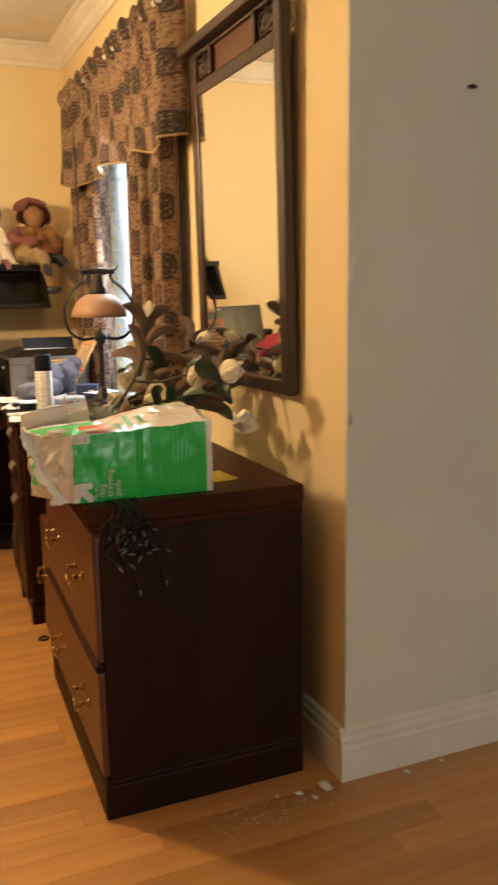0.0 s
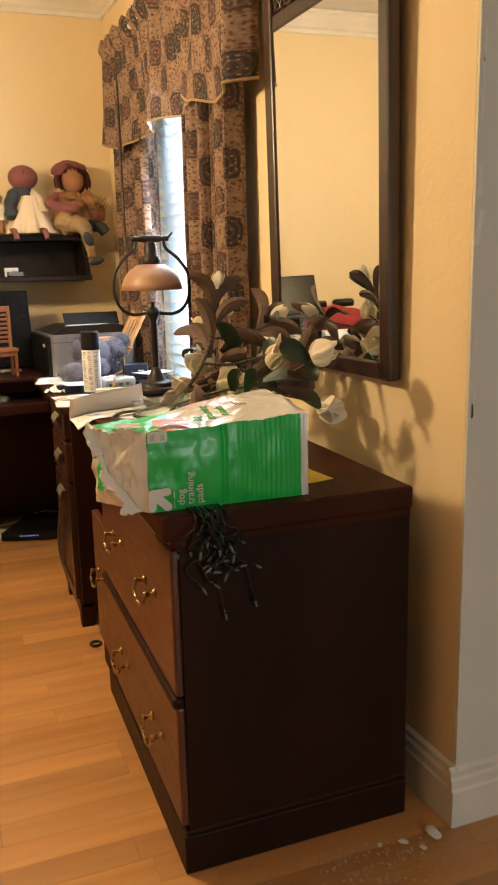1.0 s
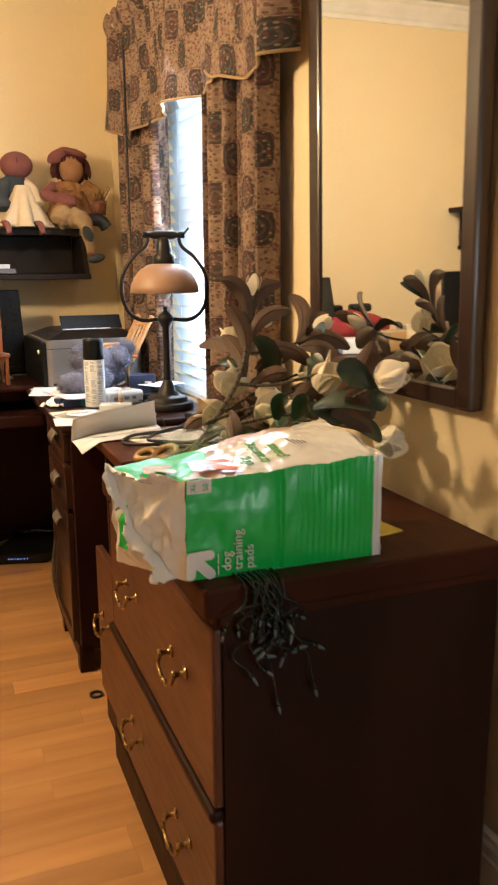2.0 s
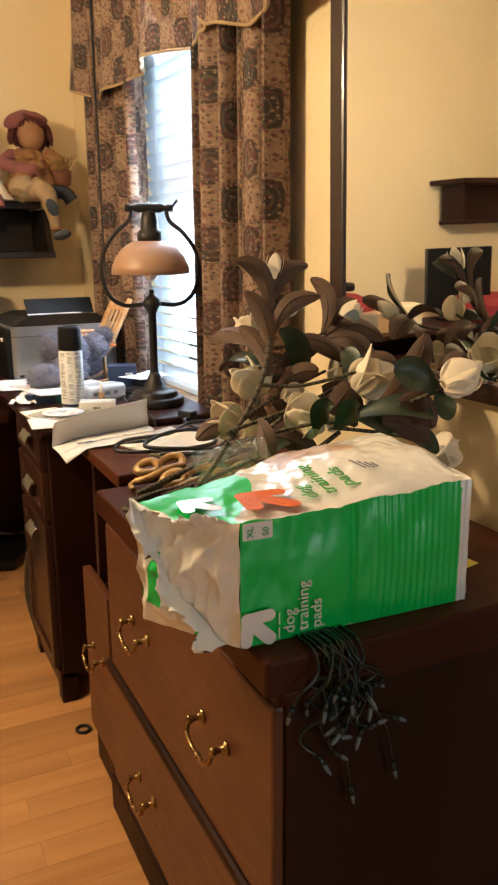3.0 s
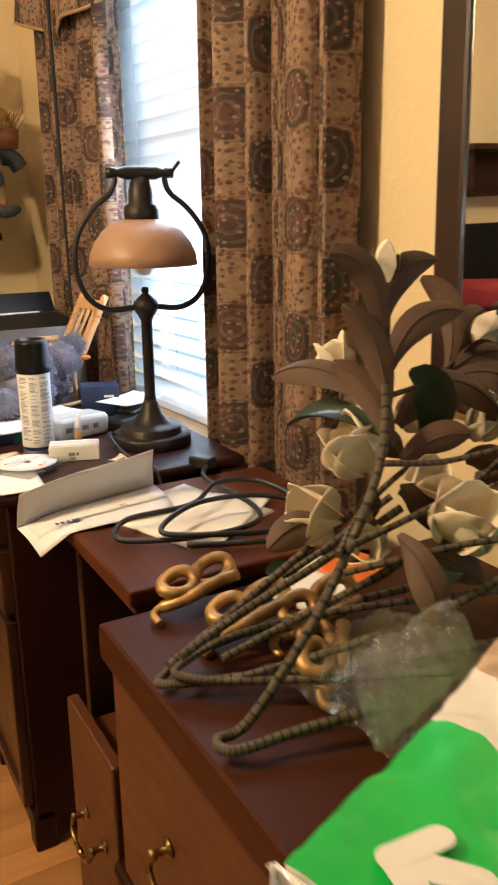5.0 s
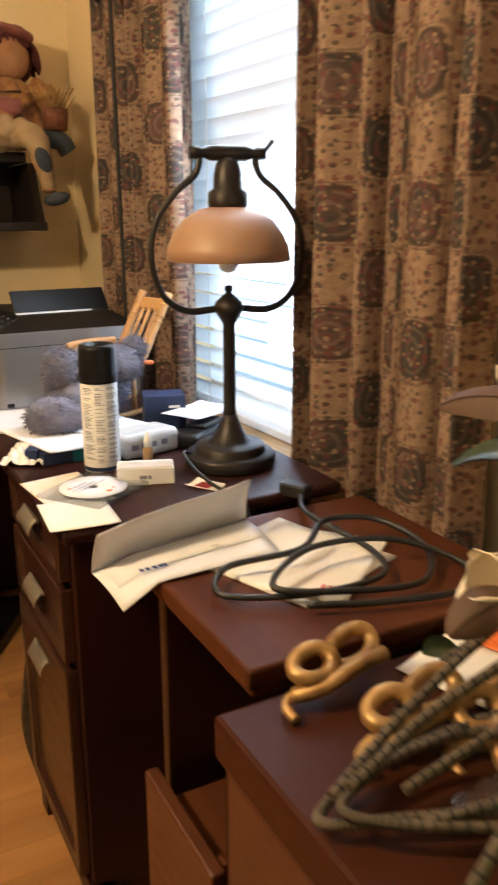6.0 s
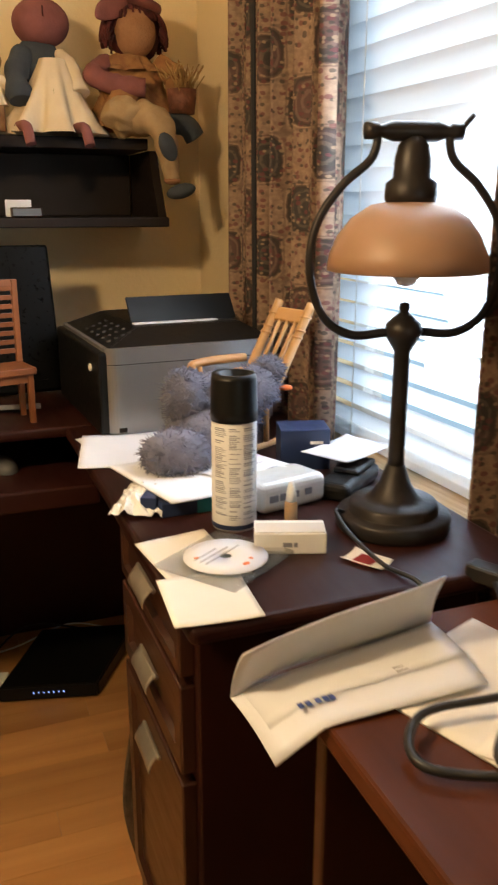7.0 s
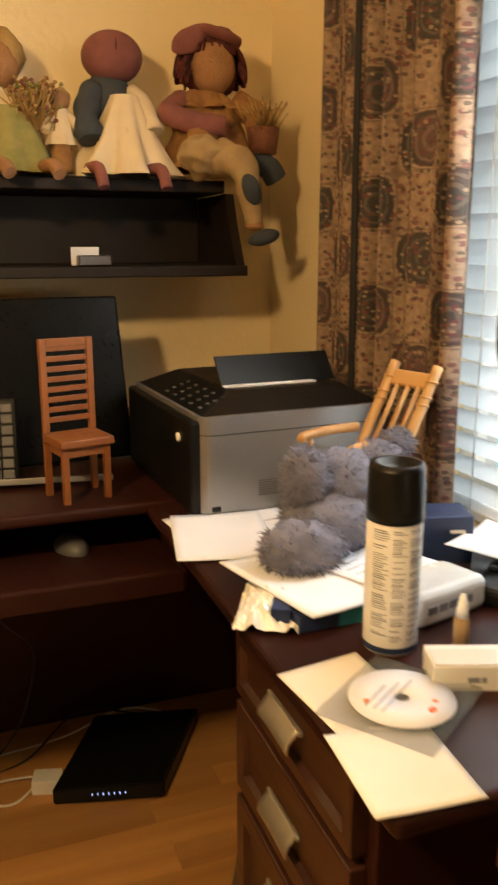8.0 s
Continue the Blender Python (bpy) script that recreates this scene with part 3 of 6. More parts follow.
# mirror
mir = thing("wall_mirror", "tall dark wood framed mirror with fretwork top", "mirror", WM @ pose(-0.006, 0, 0.94, 0, -1.0, 0))
mu0, mu1, mz1 = 0.217, 0.822, 0.99
gu0, gu1, gz0, gz1 = 0.254, 0.776, 0.036, 0.84
for nm, d in (("stile", (-0.032, 0.0, mu0, gu0 + 0.006, 0, mz1 - 0.03)), ("stile", (-0.032, 0.0, gu1 - 0.006, mu1, 0, mz1 - 0.03)), ("rail", (-0.030, 0.0, gu0 + 0.006, gu1 - 0.006, 0, gz0 + 0.006)),
              ("rail", (-0.030, 0.0, gu0 + 0.006, gu1 - 0.006, gz1 - 0.006, gz1 + 0.035)), ("rail", (-0.030, 0.0, gu0 + 0.006, gu1 - 0.006, mz1 - 0.045, mz1 - 0.03)),
              ("cap", (-0.058, 0.0, mu0 - 0.035, mu1 + 0.035, mz1 - 0.03, mz1))):
    boxpart(nm, d, M_FRAME, mir, b=0.007)
boxpart("panel", (-0.020, -0.004, 0.365, 0.648, gz1 + 0.03, mz1 - 0.04), M_FRONT, mir, "plain reddish wood panel", b=0.004)
for u in (0.355, 0.648):
    boxpart("mullion", (-0.034, -0.002, u, u + 0.016, gz1 + 0.033, mz1 - 0.042), M_FRAME, mir)
for ua, ub in ((0.258, 0.355), (0.664, 0.772)):
    bm = bmesh.new()
    za, zb = gz1 + 0.034, mz1 - 0.044
    n = 2
    for i in range(n):
        a, b = ua + (ub - ua) * i / n, ua + (ub - ua) * (i + 1) / n
        tube(bm, [(-0.018, a, za), (-0.018, b, zb)], 0.006, 6)
        tube(bm, [(-0.018, b, za), (-0.018, a, zb)], 0.006, 6)
        c = (a + b) / 2
        tube(bm, [(-0.018, c + 0.022 * math.cos(q * math.pi / 6), (za + zb) / 2 + 0.026 * math.sin(q * math.pi / 6)) for q in range(12)], 0.005, 6, closed=True)
    part("fretwork", bm, M_FRAME, mir, "pierced lattice fretwork")
bm = bmesh.new()
box(bm, -0.026, -0.018, gu0, gu1, gz0, gz1)
part("glass", bm, M_MIRROR, mir, "silvered mirror glass")

# standing lamp that lights the room from beside the desk
fl = thing("floor_lamp", "bronze standing lamp with a bare bulb, switched on", "lamp", pose(BULB[0], BULB[1], 0))
bm = bmesh.new()
lathe(bm, [(0.0, 0.0), (0.13, 0.0), (0.13, 0.012), (0.10, 0.022), (0.03, 0.034), (0.014, 0.05), (0.0, 0.05)])
part("base", bm, M_BRONZE, fl)
bm = bmesh.new()
lathe(bm, [(0.010, 0.045), (0.010, 0.8), (0.014, 0.81), (0.014, 0.83), (0.010, 0.84), (0.010, 1.58), (0.0, 1.58)], 14)
part("pole", bm, M_BRONZE, fl)
bm = bmesh.new()
lathe(bm, [(0.0, 1.575), (0.018, 1.58), (0.022, 1.60), (0.020, 1.655), (0.0, 1.66)], 18)
part("socket", bm, M_BRASS, fl)


# ---- filing cabinet ----
def bail_handle(parent, y, z, x):
    """Brass bail pull on a face that looks to -x, centred at (x, y, z)."""
    bm = bmesh.new()
    for s in (-1, 1):
        lathe(bm, [(0.0, 0.0), (0.011, 0.0), (0.011, 0.003), (0.005, 0.005), (0.0045, 0.016), (0.007, 0.019), (0.007, 0.024), (0.0, 0.026)], 12, pose(x, y + s * 0.042, z, 0, -90, 0))
    tube(bm, smooth([(x - 0.021, y - 0.042, z), (x - 0.026, y - 0.040, z - 0.016), (x - 0.027, y - 0.022, z - 0.027), (x - 0.027, y, z - 0.029), (x - 0.027, y + 0.022, z - 0.027), (x - 0.026, y + 0.040, z - 0.016), (x - 0.021, y + 0.042, z)], 5), 0.0036, 8)
    blob(bm, (x - 0.027, y, z - 0.029), (0.0055, 0.010, 0.0055), seg=10)
    return part("handle", bm, M_BRASS, parent, "antique brass bail pull")


cab = thing("filing_cabinet", "dark mahogany two-drawer lateral filing cabinet with brass pulls", "cabinet")
CX0, CX1, CY0, CY1, CZ = 0.662, 1.156, 2.146, 2.900, 0.75
# carcass, plinth and rail: the side's shade is mixed into their wood colour
boxpart("body", (CX0 + 0.004, CX1, CY0, CY1, 0.06, 0.69), M_MAHOG_SHADED, cab, b=0.002)
bm = bmesh.new()
box(bm, CX0 - 0.026, CX1 + 0.004, CY0 - 0.006, CY1 - 0.035, 0.703, CZ, b=0.006)
box(bm, CX0 - 0.010, CX1, CY0 - 0.003, CY1 - 0.04, 0.688, 0.704, b=0.003)
part("top", bm, M_CABTOP, cab, "polished dark top with a moulded edge")
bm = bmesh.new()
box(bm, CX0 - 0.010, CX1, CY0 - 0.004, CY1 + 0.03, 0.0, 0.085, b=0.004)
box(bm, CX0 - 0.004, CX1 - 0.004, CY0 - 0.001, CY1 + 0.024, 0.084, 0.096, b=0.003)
part("plinth", bm, M_MAHOG_SHADED, cab)
for z0, z1, yy in ((0.385, 0.682, 0.0), (0.104, 0.362, 0.025)):
    bm = bmesh.new()
    box(bm, CX0 - 0.012, CX0 + 0.006, CY0 + 0.006, CY1 - 0.035 + yy, z0, z1, b=0.005)
    dr = part("drawer", bm, M_FRONT, cab, "reddish brown drawer front")
    for y in (CY0 + 0.182, CY0 + 0.515):
        bail_handle(dr, y, z1 - 0.133, CX0 - 0.012)
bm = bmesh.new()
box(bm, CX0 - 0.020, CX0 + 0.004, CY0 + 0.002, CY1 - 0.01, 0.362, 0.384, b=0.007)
part("rail", bm, M_MAHOG_SHADED, cab)

# ---- return table with a low drawer unit ----
ret = thing("return_table", "reddish cherry desk return with a low drawer unit", "table")
bm = bmesh.new()
box(bm, 0.688, 1.095, 2.890, 3.265, 0.742, 0.765, b=0.004)
box(bm, 0.696, 1.090, 2.898, 3.262, 0.726, 0.743, b=0.006)
part("tabletop", bm, M_RETURN, ret, "cherry top with a moulded edge")
boxpart("side_panel", (0.706, 1.06, 3.155, 3.175, 0.0, 0.726), M_DFRONT, ret)
boxpart("back_panel", (1.04, 1.06, 2.91, 3.124, 0.08, 0.726), M_DESK, ret)
boxpart("unit_side", (0.685, 1.04, 2.945, 2.962, 0.0, 0.488), M_RETURN, ret)
boxpart("unit_bottom", (0.685, 1.04, 2.963, 3.124, 0.43, 0.445), M_RETURN, ret)
dr = boxpart("drawer", (0.664, 0.684, 2.935, 3.140, 0.085, 0.488), M_FRONT, ret, "reddish brown drawer front", b=0.004)
bail_handle(dr, 3.03, 0.32, 0.664)
boxpart("plinth", (0.672, 1.04, 2.963, 3.122, 0.0, 0.084), M_MAHOG_SHADED, ret)

# ---- corner desk ----
DZ = 0.777
desk = thing("corner_desk", "dark cherry corner desk with a drawer pedestal and keyboard tray", "desk")
bm = bmesh.new()
box(bm, 0.618, 1.085, 3.300, 4.16, 0.755, DZ, b=0.008, seg=3)
part("desktop", bm, M_DESK, desk, "dark polished side top")
bm = bmesh.new()
box(bm, -0.55, 1.06, 4.164, 4.832, 0.755, DZ, b=0.008, seg=3)
part("desktop", bm, M_DESK, desk, "dark polished back top")
bm = bmesh.new()
box(bm, 0.652, 1.05, 3.385, 3.735, 0.07, 0.754, b=0.003)
ped = part("pedestal", bm, M_DESK, desk)
for y in (3.385, 3.690):
    boxpart("foot", (0.645, 0.69, y, y + 0.045, 0.0, 0.09), M_DESK, ped, b=0.004)
    boxpart("foot", (1.0, 1.045, y, y + 0.045, 0.0, 0.09), M_DESK, ped, b=0.004)
boxpart("skirt", (0.647, 0.66, 3.43, 3.69, 0.035, 0.085), M_DESK, ped, b=0.003)


def cup_pull(parent, y, z, x):
    bm = bmesh.new()
    n = 10
    grid_sheet(bm, lambda a, b: Vector((x - 0.003 - 0.014 * math.sin(b * math.pi * 0.55), y + (a - 0.5) * 0.085, z + 0.013 - 0.026 * b + 0.004 * math.cos((a - 0.5) * 2.4))), 10, n)
    box(bm, x - 0.004, x, y - 0.045, y + 0.045, z + 0.010, z + 0.015, b=0.001)
    return part("handle", bm, M_NICKEL, parent, "satin nickel cup pull", solid=0.002)


for z0, z1, hz in ((0.655, 0.745, 0.705), (0.515, 0.642, 0.575), (0.10, 0.50, 0.445)):
    bm = bmesh.new()
    box(bm, 0.632, 0.653, 3.400, 3.722, z0, z1, b=0.003)
    face = min(bm.faces, key=lambda f: f.calc_center_median().x - f.calc_area())
    w = 0.020 if z1 - z0 < 0.11 else 0.036
    bmesh.ops.inset_individual(bm, faces=[face], thickness=w, depth=0.0)
    bmesh.ops.inset_individual(bm, faces=[face], thickness=0.006, depth=-0.008)
    dr = part("drawer", bm, M_DFRONT, ped, "framed dark cherry drawer front")
    cup_pull(dr, 3.56, hz, 0.634)
boxpart("end_panel", (-0.54, -0.515, 4.20, 4.80, 0.0, 0.754), M_DESK, desk)
boxpart("end_panel", (1.015, 1.04, 3.78, 4.80, 0.0, 0.754), M_DESK, desk)
boxpart("modesty_panel", (-0.514, 1.014, 4.72, 4.738, 0.03, 0.754), M_DESK, desk)
bm = bmesh.new()
box(bm, -0.25, 0.665, 4.085, 4.50, 0.655, 0.672, b=0.004)
box(bm, -0.25, 0.665, 4.070, 4.086, 0.64, 0.682, b=0.005)
box(bm, 0.665, 0.68, 4.10, 4.55, 0.66, 0.753, b=0.002)
part("keyboard_tray", bm, M_DESK, desk, "pull-out keyboard tray")

# ---- wall shelf ----
shelf = thing("wall_shelf", "black-brown wooden wall shelf with open cubby, dolls on top", "shelf")
SX0, SX1, SF = 0.30, 0.955, 4.55
boxpart("top_board", (SX0, SX1 - 0.03, SF + 0.07, NORTH - 0.002, 1.335, 1.362), M_SHELF, shelf)
boxpart("bottom_board", (SX0, SX1, SF, NORTH - 0.002, 1.155, 1.178), M_SHELF, shelf)
for x in (SX0, SX1 - 0.024):
    bm = bmesh.new()
    slab(bm, [(SF + 0.01, 1.178), (NORTH - 0.003, 1.178), (NORTH - 0.003, 1.335), (SF + 0.085, 1.335), (SF + 0.06, 1.27)], 0.02, 0, Matrix(((0, 0, 1, x), (1, 0, 0, 0), (0, 1, 0, 0), (0, 0, 0, 1))))
    part("side_panel", bm, M_SHELF, shelf)
boxpart("back_panel", (SX0 + 0.02, SX1 - 0.03, NORTH - 0.02, NORTH - 0.004, 1.178, 1.335), M_SHELF, shelf)
hold = thing("card_holder", "small dark wooden holder with white cards", "holder")
boxpart("block", (0.585, 0.655, SF + 0.022, SF + 0.06, 1.179, 1.201), M_FRAME, hold)
boxpart("card", (0.575, 0.635, SF + 0.064, SF + 0.067, 1.179, 1.218), M_PAPER, hold, "white card", b=0.0005)


# ---- dolls on the shelf ----
def cloth_cone(bm, c, r0, r1, h, mi, ruff=0.12, n=40, rows=8, squash=0.8, rot=(0, 0, 0)):
    """A gathered skirt: narrow at the top, flared and ruffled below."""
    m = pose(*c, *rot)

    def f(a, b):
        w = a * 2 * math.pi
        r = r1 + (r0 - r1) * (b ** 0.8)
        r *= 1 + ruff * (1 - b) * math.sin(7 * w) + 0.4 * ruff * (1 - b) * math.sin(13 * w + 1)
        return m @ Vector((r * math.cos(w), r * squash * math.sin(w), h * b))
    grid_sheet(bm, f, n, rows, mi)


DOLLM = [M_SKIN, M_HAIR, M_DRESS, M_MAUVE, M_BLOOMER, M_SLATE, M_STRAW, M_WICKER, M_APRON, M_OLIVE, M_GREENINK]
ZT = 1.362


def yarn(bm, c, r, n, length, mi, seed, thick=0.004, down=0.5):
    rnd = random.Random(seed)
    for _ in range(n):
        th, ph = rnd.uniform(0, 6.28), rnd.uniform(-0.3, 1.4)
        d = Vector((math.cos(th) * math.cos(ph), math.sin(th) * math.cos(ph), math.sin(ph)))
        if d.y < -0.55 and d.z < 0.62:
            continue
        a = Vector(c) + Vector((d.x * r[0], d.y * r[1], d.z * r[2]))
        e = a + (d * 0.6 + Vector((0, 0, -down))).normalized() * length
        tube(bm, [a, (a + e) / 2 + d * 0.006, e], thick, 4, mi)


# sitting doll with maroon hair and basket
bm = bmesh.new()
dx, dy = 0.905, 4.67
blob(bm, (dx + 0.006, dy - 0.012, 1.602), (0.050, 0.050, 0.056), mi=0)
blob(bm, (dx + 0.008, dy + 0.016, 1.612), (0.070, 0.050, 0.070), mi=1, rough=0.012, freq=60)
yarn(bm, (dx + 0.008, dy + 0.008, 1.612), (0.066, 0.050, 0.064), 600, 0.032, 1, 3, 0.0035, 1.0)
blob(bm, (dx - 0.050, dy - 0.03, 1.652), (0.052, 0.010, 0.024), (0, -30, 12), 3, 16, 0.006, 40)
blob(bm, (dx + 0.018, dy - 0.012, 1.668), (0.056, 0.045, 0.016), (0, 14, -6), 3, 18, 0.008, 40)
blob(bm, (dx, dy, 1.485), (0.080, 0.055, 0.075), mi=2, seg=36, rough=0.030, freq=32)
cloth_cone(bm, (dx, dy - 0.004, 1.515), 0.030, 0.075, 0.040, 2, 0.25, n=60)
cloth_cone(bm, (dx, dy - 0.005, 1.385), 0.066, 0.118, 0.115, 2, 0.14)
tube(bm, smooth([(dx - 0.062, dy - 0.01, 1.535), (dx - 0.105, dy - 0.05, 1.50), (dx - 0.06, dy - 0.085, 1.475), (dx + 0.005, dy - 0.10, 1.47)], 6), 0.023, 10, 3, lump=0.35)
tube(bm, smooth([(dx + 0.062, dy - 0.01, 1.530), (dx + 0.10, dy - 0.05, 1.50), (dx + 0.085, dy - 0.09, 1.475)], 6), 0.028, 10, 2, lump=0.35)
blob(bm, (dx - 0.045, dy - 0.095, 1.448), (0.034, 0.016, 0.036), (0, 12, 0), 2, 14)
blob(bm, (dx - 0.03, dy - 0.10, 1.405), (0.068, 0.060, 0.042), (0, 8, 0), 4, 34, 0.020, 38)
tube(bm, smooth([(dx - 0.02, dy - 0.12, 1.405), (dx + 0.02, dy - 0.165, 1.385), (dx + 0.035, dy - 0.175, 1.32), (dx + 0.045, dy - 0.172, 1.265)], 6), 0.036, 12, 4, lump=0.35, r2=0.022)
blob(bm, (dx + 0.045, dy - 0.172, 1.262), (0.021, 0.021, 0.010), mi=0, seg=12)
blob(bm, (dx + 0.062, dy - 0.185, 1.238), (0.036, 0.020, 0.017), (0, -14, -10), 5, 14)
blob(bm, (dx + 0.03, dy - 0.195, 1.335), (0.020, 0.012, 0.034), (0, -22, 0), 5, 14)
tube(bm, smooth([(dx + 0.05, dy - 0.06, 1.40), (dx + 0.105, dy - 0.09, 1.392), (dx + 0.128, dy - 0.09, 1.365)], 5), 0.026, 10, 5)
lathe(bm, [(0.0, 0.0), (0.030, 0.0), (0.034, 0.03), (0.036, 0.055), (0.030, 0.052), (0.0, 0.045)], 18, pose(dx + 0.098, dy - 0.085, 1.418), 7)
rnd = random.Random(8)
for _ in range(90):
    a = Vector((dx + 0.098 + rnd.gauss(0, 0.014), dy - 0.085 + rnd.gauss(0, 0.012), 1.465))
    tube(bm, [a, a + Vector((rnd.gauss(0.004, 0.022), rnd.gauss(0, 0.016), rnd.uniform(0.025, 0.065)))], 0.0016, 3, 6)
tagged(part("rag_doll", bm, DOLLM), "maroon-haired rag doll with basket sitting on the shelf", "doll")

# pumpkin-headed doll in a cream apron
bm = bmesh.new()
px, py = 0.694, 4.69
blob(bm, (px, py, 1.614), (0.066, 0.058, 0.054), mi=3, seg=28)
tube(bm, [(px - 0.002, py - 0.058, 1.640), (px - 0.002, py - 0.0595, 1.618)], 0.0016, 5, 1)
blob(bm, (px - 0.01, py, 1.515), (0.055, 0.042, 0.072), mi=5, rough=0.008, freq=30)
tube(bm, smooth([(px - 0.045, py - 0.01, 1.545), (px - 0.07, py - 0.05, 1.49), (px - 0.066, py - 0.075, 1.435)], 6), 0.026, 10, 5, lump=0.35)
tube(bm, smooth([(px + 0.035, py - 0.01, 1.545), (px + 0.062, py - 0.05, 1.50), (px + 0.07, py - 0.07, 1.455)], 6), 0.022, 10, 8, lump=0.35)
cloth_cone(bm, (px + 0.015, py - 0.045, 1.366), 0.030, 0.116, 0.165, 8, 0.22, n=90, squash=0.85)
for q in (-0.075, 0.055):
    tube(bm, smooth([(px + q, py - 0.10, 1.378), (px + q + 0.008, py - 0.16, 1.372), (px + q + 0.014, py - 0.178, 1.335)], 5), 0.0125, 8, 3)
for q in (0.0, 0.012):
    tube(bm, smooth([(px + 0.01 + q, py - 0.075, 1.50), (px + 0.008 + q, py - 0.10, 1.45), (px + 0.014 + q, py - 0.115, 1.405)], 5), 0.003, 5, 9)
tagged(part("pumpkin_doll", bm, DOLLM), "round mauve-headed cloth doll in a cream apron", "doll")

# small doll held between
bm = bmesh.new()
qx, qy = 0.572, 4.64
blob(bm, (qx, qy, 1.512), (0.020, 0.019, 0.022), mi=0, seg=14)
blob(bm, (qx, qy + 0.006, 1.520), (0.023, 0.019, 0.020), mi=6, seg=12, rough=0.006, freq=80)
cloth_cone(bm, (qx, qy, 1.425), 0.016, 0.032, 0.072, 8, 0.1)
for s in (-1, 1):
    tube(bm, smooth([(qx + s * 0.014, qy, 1.485), (qx + s * 0.03, qy - 0.012, 1.465), (qx + s * 0.036, qy - 0.02, 1.45)], 4), 0.010, 8, 8)
tube(bm, [(qx, qy, 1.37), (qx, qy, 1.43)], 0.022, 8, 2)
tagged(part("small_doll", bm, DOLLM), "tiny cloth doll in a white blouse", "doll")

# doll in olive dress with dried flowers
bm = bmesh.new()
ox, oy = 0.452, 4.69
blob(bm, (ox, oy, 1.585), (0.048, 0.042, 0.052), mi=0)
blob(bm, (ox, oy + 0.014, 1.605), (0.058, 0.046, 0.056), mi=6, rough=0.01, freq=50)
blob(bm, (ox, oy, 1.47), (0.066, 0.05, 0.07), mi=8, rough=0.01, freq=30)
cloth_cone(bm, (ox + 0.012, oy - 0.04, 1.366), 0.045, 0.105, 0.13, 9, 0.12)
cloth_cone(bm, (ox + 0.055, oy - 0.05, 1.37), 0.02, 0.045, 0.09, 2, 0.1)
rnd = random.Random(4)
for _ in range(140):
    a = Vector((ox + 0.062 + rnd.gauss(0, 0.012), oy - 0.07, 1.45 + rnd.uniform(0, 0.02)))
    e = a + Vector((rnd.gauss(0, 0.026), rnd.gauss(0, 0.018), rnd.uniform(0.02, 0.085)))
    tube(bm, [a, e], 0.0018, 3, 6)
    blob(bm, e, (0.005, 0.005, 0.004), mi=rnd.choice((2, 3, 6, 9)), seg=6)
for q in (-0.02, 0.075):
    tube(bm, smooth([(ox + q, oy - 0.10, 1.378), (ox + q + 0.012, oy - 0.16, 1.374), (ox + q + 0.02, oy - 0.182, 1.356)], 5), 0.014, 8, 0)
tagged(part("garden_doll", bm, DOLLM), "cloth doll in olive dress holding dried flowers", "doll")

# ---- things on the back desk ----
mon = thing("monitor", "black flat monitor leaning back against the wall", "monitor", pose(0.42, 4.44, DZ, -16, 0, 4))
boxpart("bezel", (-0.30, 0.245, 0.0, 0.03, 0.012, 0.355), M_BEZEL, mon, b=0.006)
boxpart("screen", (-0.275, 0.22, -0.002, 0.002, 0.04, 0.325), M_BEZEL, mon, b=0)
boxpart("badge", (-0.06, -0.015, -0.003, 0.0, 0.336, 0.343), M_SILVER, mon, b=0)
kb = thing("keyboard", "black keyboard standing on end before the monitor", "keyboard", pose(0.375, 4.36, DZ + 0.002, -14, 0, -8))
boxpart("case", (-0.16, 0.045, 0.0, 0.018, 0.0, 0.165), M_BLACK, kb, b=0.004)
bm = bmesh.new()
for r in range(7):
    for c in range(8):
        box(bm, -0.155 + c * 0.0245, -0.134 + c * 0.0245, -0.006, 0.0, 0.012 + r * 0.021, 0.029 + r * 0.021, b=0.002)
part("keys", bm, M_GREYPL, kb)
boxpart("front_bar", (-0.16, 0.22, -0.030, -0.012, 0.0, 0.012), M_SILVER, kb, "thin silver edge strip", b=0.002)

tc = thing("toy_chair", "miniature cherry wood ladder-back chair standing on the desk", "toy chair", pose(0.518, 4.245, DZ, 0, 0, 14))
boxpart("seat", (-0.050, 0.050, -0.045, 0.045, 0.102, 0.116), M_CHERRYTOY, tc, b=0.002)
boxpart("apron", (-0.042, 0.042, -0.036, 0.036, 0.084, 0.102), M_CHERRYTOY, tc, b=0.001)
for x, y, h in ((-0.045, -0.038, 0.102), (0.033, -0.038, 0.102), (-0.050, 0.033, 0.285), (0.038, 0.033, 0.285)):
    boxpart("leg", (x, x + 0.012, y, y + 0.011, 0.0, h), M_CHERRYTOY, tc, b=0.0015)
for k in range(8):
    z = 0.135 + k * 0.0182
    boxpart("slat", (-0.038, 0.038, 0.035, 0.041, z, z + 0.0095), M_CHERRYTOY, tc, b=0.001)
boxpart("top_rail", (-0.038, 0.038, 0.034, 0.042, 0.270, 0.285), M_CHERRYTOY, tc, b=0.0015)

mouse = thing("computer_mouse", "dark computer mouse on the keyboard tray", "mouse", pose(0.497, 4.255, 0.672, 0, 0, 20))
bm = bmesh.new()
blob(bm, (0, 0, 0.004), (0.028, 0.046, 0.026))
bmesh.ops.bisect_plane(bm, geom=bm.verts[:] + bm.edges[:] + bm.faces[:], plane_co=(0, 0, 0.001), plane_no=(0, 0, -1), clear_outer=True)
part("shell", bm, M_GREYPL, mouse)
boxpart("wheel", (-0.003, 0.003, 0.014, 0.028, 0.022, 0.030), M_BLACK, mouse)

